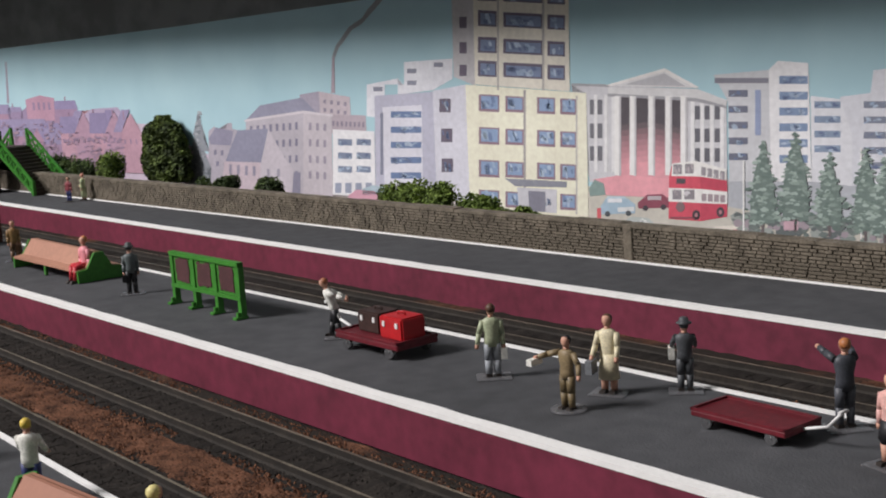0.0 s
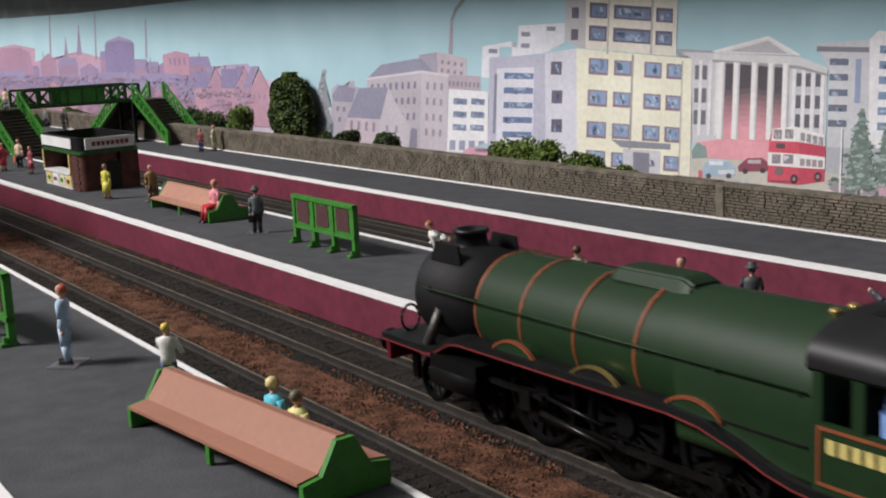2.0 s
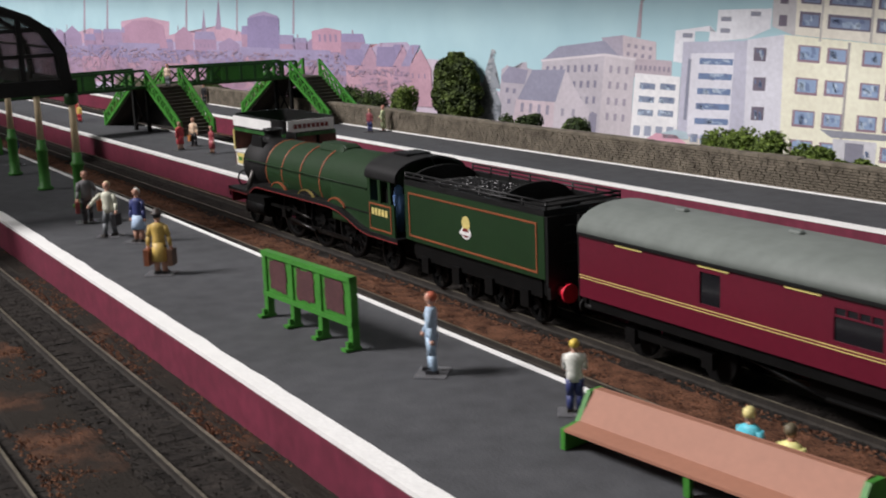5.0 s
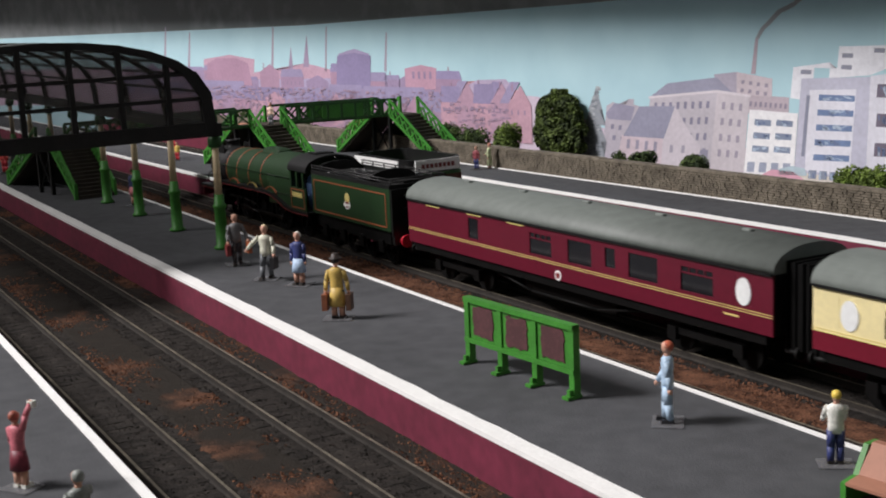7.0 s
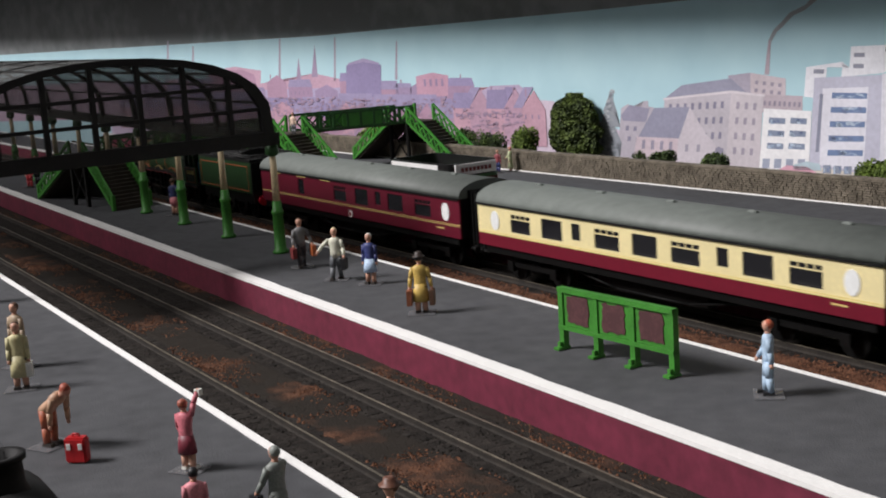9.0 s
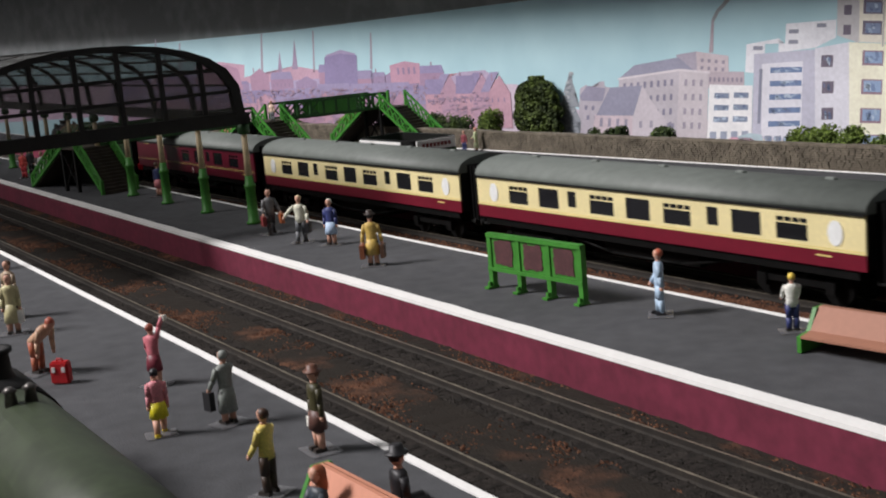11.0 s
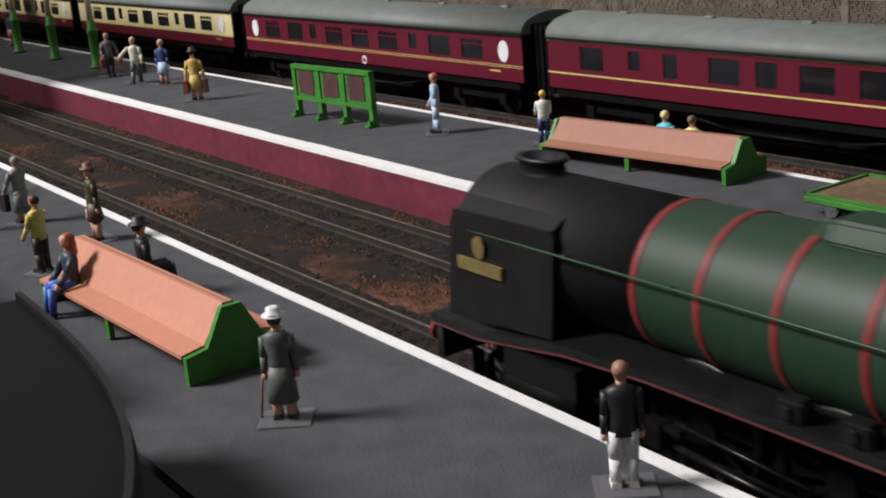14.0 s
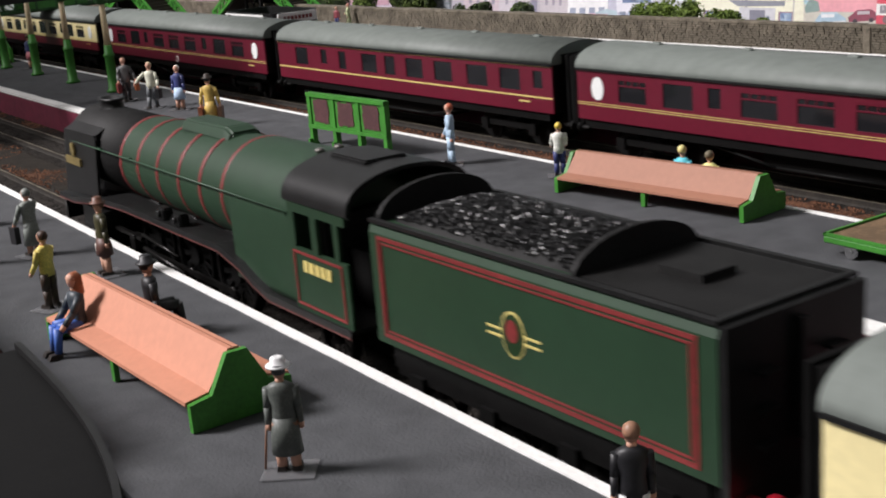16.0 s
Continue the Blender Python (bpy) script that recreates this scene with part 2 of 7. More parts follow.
def scatter(line, lo, hi, z, mat, count, label, x0=-0.8, x1=0.34, patch=None, seed=0):
    """Loose chippings strewn over a bed; patch leaves gaps where its noise is low."""
    rng = random.Random(seed); verts, faces = [], []
    for _ in range(count):
        x = x0 + (x1 - x0) * rng.random() ** 0.7; y = rng.uniform(lo, hi)
        if patch is not None and noise.noise((x * 26, y * 40, seed)) + 0.5 * noise.noise((x * 75, y * 90, seed)) + rng.uniform(-0.2, 0.2) < patch:
            continue
        c = (x, line[0] + line[1] * x + y); r = rng.uniform(0.00035, 0.0008); a = rng.uniform(0, 6.28); k = len(verts)
        for i in range(4):
            q = r * rng.uniform(0.7, 1.3); verts.append((c[0] + q * math.cos(a + 1.57 * i), c[1] + q * math.sin(a + 1.57 * i), z - 0.0003))
        verts.append((c[0] + r * rng.uniform(-0.4, 0.4), c[1] + r * rng.uniform(-0.4, 0.4), z + r * rng.uniform(0.3, 0.9)))
        faces += [(k + i, k + (i + 1) % 4, k + 4) for i in range(4)]
    me = bpy.data.meshes.new("chippings"); me.from_pydata(verts, [], faces); me.materials.append(mat)
    tagged(new("chippings", me), label, "ballast", kind="stuff")


for k, (line, lo, hi, n, patch) in enumerate(((ROAD_A, 0.0125, 0.0365, 18000, 0.17), (ROAD_BC, -0.034, -0.0105, 14000, -0.22), (ROAD_AB, 0.0095, 0.0205, 6000, -0.1), (ROAD_BC, 0.0095, 0.0165, 5000, -0.1), (ROAD_C, -0.045, -0.011, 5000, 0.0))):
    scatter(line, lo, hi, BED + 0.0006, CHIP_RUST, n, "loose rust-brown chippings strewn in patches beside the track", patch=patch, seed=50 + k)
for k, (line, lo, hi, n) in enumerate(((ROAD_A, -0.018, 0.037, 15000), (ROAD_AB, -0.016, 0.0205, 15000), (ROAD_BC, -0.034, 0.0165, 17000), (ROAD_B, -0.018, 0.016, 8000))):
    scatter(line, lo, hi, BED + 0.0003, CHIP_BLACK, n, "fine black chippings strewn over the sleepers", seed=70 + k)


# ---- stone wall, backdrop and room ----
def stone_wall():
    root = empty("stone_wall", on(D_BACK, 0, 0), "weathered grey-brown stone boundary wall behind the far platform", "wall", kind="structure")
    bm = bmesh.new(); box(bm, LEFT, RIGHT, 0.0012, 0.006, BED, 0.0132)
    part("wall_core", bm, MORTAR, root, "mortar behind the stones")
    bm = bmesh.new()
    x = LEFT
    while x < RIGHT:
        w = random.uniform(0.02, 0.03); box(bm, x, x + w - 0.0003, 0.0002, 0.0068, 0.0132, 0.0146 + random.uniform(-2, 3) * 1e-4); x += w
    part("coping", bm, STONE, root, "flat coping stones")
    bm = bmesh.new(); box(bm, 0.004, 0.0085, -0.0006, 0.0075, 0.0, 0.0138); bmesh.ops.bevel(bm, geom=bm.edges[:], offset=0.0004, segments=1, affect="EDGES"); part("wall_pier", bm, STONE, root, "pale stone pier in the wall")
    bm = bmesh.new(); box(bm, LEFT, RIGHT, -0.0006, 0.0, 0.0, 0.0004)
    part("wall_foot_line", bm, WHITE_EDGE, root, "thin pale line along the wall's foot")
    rng = random.Random(4)
    rest = bmesh.new(); n = 0; shapes = []
    for k in range(3):
        b = bmesh.new(); box(b, -0.5, 0.5, -1, 0.3, -0.5, 0.5)
        bmesh.ops.bevel(b, geom=b.edges[:], offset=0.09, segments=1, affect="EDGES")
        me = bpy.data.meshes.new("stone"); b.to_mesh(me); b.free(); me.materials.append(STONE); shapes.append(me)
    rows = 10; h = 0.0130 / rows
    for r in range(rows):
        x = LEFT + rng.uniform(0, 0.006)
        while x < RIGHT:
            w = rng.uniform(0.0026, 0.0066); d = rng.uniform(0.00005, 0.0005)
            cx, cz = x + w / 2, h * (r + 0.5)
            if -0.13 < cx < 0.12 and n < 300:
                ob = new("stone", shapes[n % 3]); ob.parent = root; n += 1
                ob.matrix_local = Matrix.Translation((cx, 0.0012, cz)) @ Matrix.Diagonal((w - 0.0004, 0.0008 + d, h - 0.0003, 1))
            else:
                box(rest, x, x + w - 0.0005, 0.0006 - d, 0.002, cz - h / 2 + 0.0002, cz + h / 2 - 0.0002)
            x += w
    tagged(part("stonework", rest, STONE, root), kind="stuff")


stone_wall()
SKY = material("painted_sky", (0.41, 0.63, 0.70), 0.8, vary=0.03, scale=3, second=(0.50, 0.72, 0.77), spread=(0.3, 0.7))
BACK = (0.413, 0.03)
back = empty("painted_backdrop", pose(0, BACK[0], 0, 0, 0, math.degrees(math.atan(BACK[1]))), "painted city backdrop sheet fixed behind the railway", "backdrop", kind="structure")
bm = bmesh.new()
prism(bm, [(-1.8, -0.03), (0.75, -0.03), (0.75, 0.16), (0.0, 0.1245), (-0.45, 0.1105), (-0.8, 0.103), (-1.8, 0.10)], 0.0, 0.004)
part("sky", bm, SKY, back, "pale blue painted sky")
# darker grey band that shows above the sky sheet's sloping top
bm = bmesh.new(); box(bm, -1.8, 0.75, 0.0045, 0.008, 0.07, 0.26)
part("upper_band", bm, DARKWALL, back, "plain darker grey band above the painted sheet")
PAINTS = {}


def paint(rgb, vary=0.14):
    if rgb not in PAINTS:
        PAINTS[rgb] = material("backdrop_paint", tuple(min(0.93, c * 1.18) for c in rgb), 0.75, vary=vary, scale=38, spread=(0.3, 0.7))
    return PAINTS[rgb]


def flat(name, outline, rgb, layer, label="", parent=None):
    """A painted shape on the sheet, its points in metres along and up the sheet."""
    bm = bmesh.new()
    bm.faces.new([bm.verts.new((x, -0.00004 * layer, z)) for x, z in outline])
    bmesh.ops.triangulate(bm, faces=bm.faces[:])
    ob = part(name, bm, paint(rgb), parent or back, label)
    return ob



# ---- the painting, drawn on the painter's grid: u runs to the right, v down, in grid steps ----
GRID = [[0.000490663, -1.08311e-05, -0.669352], [2.13622e-05, -0.000456983, 0.143677], [0.000550932, -0.000138662, 1.0]]


def sheet(u, v):
    """Metres along and up the sheet for a place on the painter's grid."""
    x, z, w = [r[0] * u + r[1] * v + r[2] for r in GRID]
    return x / w, z / w


def poly(name, pts, rgb, layer, label=""):
    flat(name, [sheet(*p) for p in pts], rgb, layer, label)


def rect(name, cx, cy, w, h, rgb, layer, sk=0.0):
    poly(name, [(cx - w / 2, cy - h / 2 - sk * w / 2), (cx + w / 2, cy - h / 2 + sk * w / 2), (cx + w / 2, cy + h / 2 + sk * w / 2), (cx - w / 2, cy + h / 2 - sk * w / 2)], rgb, layer)


CRM=(.785,.755,.60); LAV=(.46,.46,.55); BLU=(.16,.24,.42); FR=(.14,.12,.16)
poly("painted_ground",[(560,312),(1040,330),(1568,395),(1568,460),(1040,420),(560,375)],(.60,.56,.50),1, label="pale painted street")
poly("painted_town_haze",[(0,205),(260,220),(420,300),(620,300),(620,370),(0,330)],(.52,.44,.52),1, label="hazy lilac painted ground")
rng = random.Random(17)


def streaks(cx, cy, w, h, layer, n=5, tones=((.40, .48, .58), (.30, .38, .50), (.13, .17, .28)), sk=0.0):
    """Loose brush strokes of reflected sky inside a painted window."""
    for _ in range(n):
        x = cx + rng.uniform(-0.40, 0.34) * w; y = cy + rng.uniform(-0.30, 0.30) * h + sk * (x - cx); a, b = rng.uniform(0.08, 0.20) * min(w, 40), rng.uniform(0.14, 0.34) * h; t = rng.uniform(-0.4, 0.9) * a
        poly("painted_reflection", [(x - a, y - b + t), (x + a * 0.4, y - b * rng.uniform(0.6, 1)), (x + a, y + b - t), (x - a * 0.5, y + b)], rng.choice(tones), layer)


MILL, DARKWIN = (.44, .41, .45), (.21, .20, .27)
poly("painted_houses_behind", [(368,232),(378,224),(384,230),(398,228),(402,218),(409,218),(410,228),(424,232),(428,330),(368,326)], (.40,.37,.42), 2, label="grey painted houses with chimneys")
poly("painted_roof", [(368,246),(380,226),(412,232),(408,258),(372,256)], (.26,.25,.33), 2.5)
for x, y in ((380,270),(392,271),(384,290),(397,292)): rect("painted_window", x, y, 5, 9, DARKWIN, 2.7)
poly("painted_mill", [(434,212),(536,198),(536,352),(434,332)], MILL, 3, label="grey painted mill building")
poly("painted_mill_side", [(536,198),(586,205),(588,352),(536,352)], (.50,.46,.49), 3)
poly("painted_wing", [(582,202),(646,205),(648,240),(582,236)], (.42,.36,.40), 2.6)
poly("painted_tower_block", [(529,168),(563,162),(566,200),(536,198)], (.36,.33,.40), 3.2); poly("painted_tower_block", [(563,162),(618,172),(620,205),(566,202)], (.49,.43,.46), 3.2)
poly("painted_roof", [(434,213),(459,187),(534,173),(560,200),(536,198)], (.27,.27,.35), 3.6)
poly("painted_eaves", [(432,212),(536,196),(588,203),(588,207),(536,201),(432,216)], (.58,.54,.57), 3.8)
for r, y in enumerate((226, 255, 284, 312)):
    for k in range(8): rect("painted_window", 444 + 11.4 * k, y + 3.5 - 0.9 * k, 4.6, 13, DARKWIN, 3.9)
    for k in range(3): rect("painted_window", 548 + 13 * k, y - 2 + 0.8 * k, 5, 13, (.30,.27,.33), 3.9)
for y in (180, 195):
    for k in range(4): rect("painted_window", 574 + 12 * k, y + 1.6 * k, 5, 7, (.27,.24,.30), 3.9)
for k in range(8): rect("painted_window", 589 + 7.6 * k, 219 + 0.3 * k, 3.6, 9, (.25,.22,.28), 3.9)
rect("painted_gateway", 522, 325, 18, 40, (.24,.23,.30), 4)
poly("painted_house", [(396,284),(460,284),(461,338),(392,330)], (.50,.42,.46), 4.2, label="pinkish painted house")
poly("painted_roof", [(398,286),(419,231),(474,228),(461,288)], (.25,.25,.33), 4.4)
poly("painted_gable", [(460,289),(474,229),(504,282),(519,300),(516,342),(460,340)], (.50,.46,.50), 4.3)
for k in range(4): rect("painted_window", 407 + 14 * k, 300 + k, 5, 17, (.26,.24,.31), 4.5)
for k in range(2): rect("painted_window", 474 + 18 * k, 306, 5, 14, (.30,.28,.34), 4.5)
poly("painted_fir",[(349,196),(354,215),(362,240),(357,240),(369,268),(361,268),(373,298),(363,298),(372,326),(334,326),(340,298),(334,298),(342,268),(337,268),(343,240),(340,240),(346,215)],(.25,.27,.30),3, label="grey painted fir tree")
for k in range(80):
    t = (k / 80) ** 0.8; u = rng.uniform(-1, 1); x, y, r = 351 + u * (2 + 17 * t), 198 + 128 * t, rng.uniform(2, 5)
    poly("painted_branch", [(x + r * math.cos(a) * rng.uniform(0.5, 1.3), y + 0.6 * r * math.sin(a) * rng.uniform(0.5, 1.3) + 0.3 * abs(r * math.cos(a))) for a in [math.tau * i / 6 for i in range(6)]], rng.choice(((.17,.19,.21), (.26,.28,.30), (.36,.38,.40))), 4.6 + 0.005 * k)
poly("painted_pink_houses",[(0,232),(45,205),(100,200),(140,210),(160,195),(205,190),(222,205),(246,240),(250,292),(0,310)],(.58,.33,.38),2, label="pink painted houses")
poly("painted_roof",[(0,212),(110,206),(135,238),(0,240)],(.40,.34,.48),3)
poly("painted_roof",[(140,208),(162,193),(206,190),(228,212),(205,250),(165,235)],(.40,.33,.45),3)
poly("painted_gable",[(205,250),(222,205),(248,240),(250,290),(208,285)],(.68,.40,.44),4)
poly("painted_pink_house",[(47,180),(72,173),(96,180),(95,202),(47,202)],(.66,.38,.42),4)
for k in range(4): rect("painted_window",55+11*k,190,6,10,(.35,.22,.3),5)
for k in range(5): rect("painted_window",20+24*k,262,7,12,(.35,.22,.3),5)

poly("painted_chimney",[(585,165),(592,165),(591,100),(587,100)],(.36,.30,.34),4, label="tall painted mill chimney")
poly("painted_smoke",[(587,100),(592,102),(599,84),(606,76),(622,53),(640,42),(656,24),(682,-6),(672,-8),(650,16),(640,32),(616,48),(603,68),(594,80)],(.27,.29,.31),4, label="painted dark smoke")

poly("painted_small_office",[(588,229),(662,233),(664,350),(588,345)],(.74,.74,.76),5, label="small white painted office block")
for r in range(3):
    for k in range(2): rect("painted_window",610+33*k,252+24*r,25,11,(.20,.24,.33),6,sk=.05); streaks(610+33*k,252+24*r,25,11,6.5,4)
for k in range(4): rect("painted_window",598+18*k,333,11,18,(.30,.33,.42),6)

poly("painted_office_back",[(648,150),(703,139),(703,168),(765,160),(800,140),(800,104),(758,107),(714,110),(714,150),(680,150),(680,210),(648,206)],(.70,.71,.76),3)
for x,y in ((728,126),(728,147),(775,115),(668,158)): rect("painted_window",x,y,16,8,(.25,.26,.32),4)
poly("painted_office",[(662,170),(765,163),(772,352),(664,338)],LAV,4, label="lilac painted office block")
poly("painted_office_front",[(676,190),(746,186),(748,345),(680,335)],(.64,.64,.70),5)
for r in range(5): rect("painted_window_band",718,203+27*r,54,11,(.14,.20,.34),6); streaks(718,203+27*r,54,11,6.5,7)
for k in range(5):
    rect("painted_shop_window", 692 + 16 * k, 342 + 0.8 * k, 12, 15, (.22,.25,.32), 6.2); streaks(692 + 16 * k, 342 + 0.8 * k, 12, 15, 6.6, 3)
rect("painted_stair_slot",675,255,5,110,(.22,.23,.3),6)

poly("painted_white_block_side",[(765,161),(823,150),(831,362),(772,345)],(.61,.61,.67),5)
for x,y in ((787,187),(790,240),(791,293)):
    rect("painted_window",x,y,20,24,FR,6); streaks(x,y,16,20,7,5)
poly("painted_white_block",[(823,150),(1037,165),(1041,392),(831,362)],CRM,6, label="large cream painted office building")
poly("painted_tower_side",[(798,-30),(837,-30),(840,152),(802,136)],(.50,.49,.50),5)
poly("painted_tower",[(836,-30),(1006,-30),(1008,162),(840,150)],(.72,.69,.60),7, label="cream painted tower")
for y,s in ((-12,1),(33,1),(80,1),(122,1)):
    for x,w,h in ((862,30,26),(925,66,24),(984,28,24)):
        yy=y+(x-862)*.055; rect("painted_window",x,yy,w+3,h+2,FR,8,sk=.05); rect("painted_glass",x+1,yy+1,w-4,h-6,(.19,.24,.36),9,sk=.05); streaks(x+1,yy+1,w-4,h-6,10,4 if w<50 else 10)
for y in (40,85,125): rect("painted_window",819,y,13,20,FR,6)
rect("painted_line",881,65,3,190,(.45,.43,.40),8); rect("painted_line",961,65,4,190,(.45,.43,.40),8)
for y,dy in ((183,0),(241,0),(299,0),(352,0)):
    for x,w,h in ((865,34,28),(910,30,26),(966,30,27),(1005,26,26)):
        yy=y+(x-865)*.045; rect("painted_window",x,yy,w+2,h+2,(.27,.18,.22),7,sk=.05); rect("painted_glass",x+1,yy-1,w-4,h-5,(.25,.34,.50),8,sk=.05); streaks(x+1,yy-1,w-4,h-5,9,6,((.42,.51,.62),(.32,.42,.55),(.16,.22,.36)))
rect("painted_line",928,250,4,180,(.35,.33,.32),7); rect("painted_line",1020,275,3,210,(.5,.48,.45),7)
poly("painted_entrance_canopy",[(893,316),(1003,322),(1003,332),(912,330)],(.25,.26,.30),10); poly("painted_entrance",[(915,332),(985,336),(985,378),(918,372)],(.55,.55,.58),9); poly("painted_door",[(935,338),(965,340),(965,376),(936,373)],(.22,.22,.27),10)

poly("painted_hall",[(1010,150),(1078,152),(1232,158),(1285,178),(1287,335),(1043,322),(1037,165)],(.56,.56,.58),5, label="grey painted classical hall with columns")
poly("painted_portico",[(1094,170),(1205,178),(1205,352),(1094,345)],(.09,.08,.09),6)
for k in range(8):
    poly("painted_portico_glow", [(1096, 222 + 10 * k), (1150, 216 + 10 * k), (1205, 228 + 10 * k), (1205, 350), (1096, 345)], (.14 + .075 * k, .11 + .030 * k, .12 + .034 * k), 6.1 + 0.1 * k)
poly("painted_terrace",[(1050,318),(1100,310),(1205,318),(1205,352),(1052,345)],(.72,.34,.38),8)
poly("painted_pediment",[(1075,153),(1176,123),(1234,156)],(.66,.66,.66),7); poly("painted_pediment_inner",[(1105,150),(1176,130),(1212,153)],(.45,.45,.47),8)
poly("painted_cornice",[(1075,166),(1232,174),(1285,188),(1285,192),(1232,180),(1075,171)],(.33,.33,.35),8.5); poly("painted_cornice",[(1072,151),(1176,121),(1237,155),(1230,157),(1176,127),(1082,153)],(.74,.73,.71),8.6); poly("painted_cornice",[(1012,148),(1078,150),(1078,154),(1012,152)],(.36,.36,.38),8.5); poly("painted_entablature",[(1075,155),(1234,158),(1287,178),(1285,190),(1232,176),(1076,168)],(.62,.62,.62),8)
for x in (1093,1120,1153,1183,1210): poly("painted_column",[(x-6,170),(x+6,171),(x+6,312),(x-6,310)],(.78,.77,.74),9); poly("painted_column_shade",[(x+2.5,172),(x+6,172),(x+6,312),(x+2.5,312)],(.52,.51,.52),9.5)
for x in (1226,1243,1260,1278): poly("painted_column",[(x-4,180),(x+3,181),(x+3,300),(x-4,300)],(.72,.72,.72),8)
for x in (1234,1251,1269):
    for y in (200,240,275): rect("painted_window",x,y,9,24,(.13,.13,.15),7)
for x in (1048,1061):
    for y in (190,232,272): rect("painted_window",x,y,9,26,(.16,.16,.18),7)
for x in (1085,1054,1072): poly("painted_column",[(x-3,168),(x+3,168),(x+3,305),(x-3,305)],(.70,.70,.70),8)

poly("painted_block_side",[(1262,133),(1362,124),(1366,322),(1290,322),(1288,180)],(.55,.56,.58),4, label="pale painted office slab"); poly("painted_block_base",[(1286,318),(1568,318),(1600,330),(1600,440),(1286,400)],(.42,.44,.47),2.2); poly("painted_block_front",[(1360,124),(1376,108),(1430,112),(1436,322),(1364,322)],(.74,.74,.75),5)
for r in range(6):
    rect("painted_window_band",1404,142+28*r,50,14,(.20,.27,.40),6); streaks(1404,142+28*r,50,14,6.5,6); 
    if r: rect("painted_window_band",1306,166+28*(r-1),34,12,(.15,.16,.21),6); streaks(1306,166+28*(r-1),34,12,6.5,3)
rect("painted_window_band",1312,143,95,9,(.22,.22,.26),6); rect("painted_slot",1341,200,10,80,(.28,.33,.48),6)
poly("painted_block_low",[(1434,170),(1486,176),(1508,240),(1508,330),(1436,322)],(.66,.67,.70),4)
for r in range(4): rect("painted_window_band",1464,186+26*r,46,12,(.22,.28,.38),5); streaks(1464,186+26*r,46,12,5.5,5)
poly("painted_block_far",[(1486,172),(1540,165),(1545,125),(1568,122),(1600,125),(1600,330),(1500,330)],(.62,.63,.67),3)
for r in range(5): rect("painted_window_band",1548,186+27*r,40,12,(.20,.22,.28),4); streaks(1548,186+27*r,40,12,4.5,4)

poly("painted_road",[(1043,345),(1205,352),(1320,372),(1568,425),(1568,450),(1300,425),(1180,405),(1045,385)],(.52,.50,.44),7)
poly("painted_bus",[(1183,388),(1184,312),(1190,290),(1230,286),(1284,300),(1287,330),(1287,384),(1240,392)],(.60,.09,.13),10, label="red painted double-deck bus")
poly("painted_bus_side",[(1239,290),(1285,302),(1287,384),(1240,392)],(.50,.07,.11),10.2)
poly("painted_bus_roof",[(1188,312),(1190,290),(1230,285),(1285,300),(1286,320),(1239,313)],(.80,.77,.73),10.5)
poly("painted_bus_band",[(1183,333),(1239,335),(1287,340),(1287,362),(1239,360),(1183,357)],(.80,.77,.73),10.5)
for x, y, w, h in ((1199,300,15,17),(1220,299,15,17),(1198,345,16,17),(1220,345,18,17)): rect("painted_bus_window",x,y,w,h,(.26,.24,.26),11); streaks(x,y,w,h,11.5,3,((.62,.60,.62),(.45,.40,.42)))
for k in range(4):
    rect("painted_bus_window",1245+11.2*k,304+2.4*k,8.6,15,(.30,.28,.30),11,sk=.15); streaks(1245+11.2*k,304+2.4*k,8.6,15,11.5,2,((.62,.60,.62),(.45,.40,.42)))
    rect("painted_bus_window",1246+11.0*k,350+0.8*k,8.6,13,(.34,.28,.30),11,sk=.05)
for x, y in ((1232,381),(1275,376)):
    poly("painted_wheel",[(x+7*math.cos(math.tau*i/12),y+9*math.sin(math.tau*i/12)) for i in range(12)],(.06,.05,.06),12); poly("painted_hub",[(x+3*math.cos(math.tau*i/10),y+4*math.sin(math.tau*i/10)) for i in range(10)],(.42,.20,.22),12.5)
poly("painted_radiator",[(1204+8*math.cos(math.tau*i/12),367+9*math.sin(math.tau*i/12)) for i in range(12)],(.22,.14,.15),12)
rect("painted_bus_blind",1205,321,16,9,(.10,.08,.09),12); rect("painted_bumper",1211,386,50,3,(.24,.08,.10),12)
poly("painted_car",[(1063,365),(1075,348),(1105,348),(1124,362),(1124,378),(1064,380)],(.35,.47,.56),9, label="blue painted car"); rect("painted_car_window",1088,355,26,8,(.7,.72,.75),10)
poly("painted_car",[(1128,360),(1145,345),(1172,344),(1186,354),(1186,368),(1130,370)],(.24,.07,.10),9); rect("painted_car_window",1158,351,24,7,(.45,.4,.42),10)
poly("painted_car",[(615,347),(630,336),(662,338),(680,352),(678,358),(618,354)],(.62,.34,.42),7); poly("painted_car",[(640,335),(660,328),(680,332),(684,345),(642,345)],(.40,.50,.55),7)
for x, y, tone in ((1075,379,(.08,.09,.10)), (1112,378,(.08,.09,.10)), (1142,369,(.06,.05,.06)), (1174,367,(.06,.05,.06))):
    poly("painted_wheel", [(x + 5 * math.cos(math.tau * i / 10), y + 5 * math.sin(math.tau * i / 10)) for i in range(10)], tone, 10.5)
poly("painted_grille", [(1092,368),(1122,366),(1123,374),(1094,376)], (.62,.64,.64), 10.4); poly("painted_car_roof", [(1075,348),(1105,348),(1110,352),(1072,352)], (.48,.58,.64), 10.2)
poly("painted_car", [(1104,392),(1116,384),(1146,386),(1156,394),(1154,402),(1106,402)], (.42,.46,.44), 9.5); streaks(1130, 392, 44, 12, 10, 6, ((.66,.68,.66), (.25,.28,.28)))
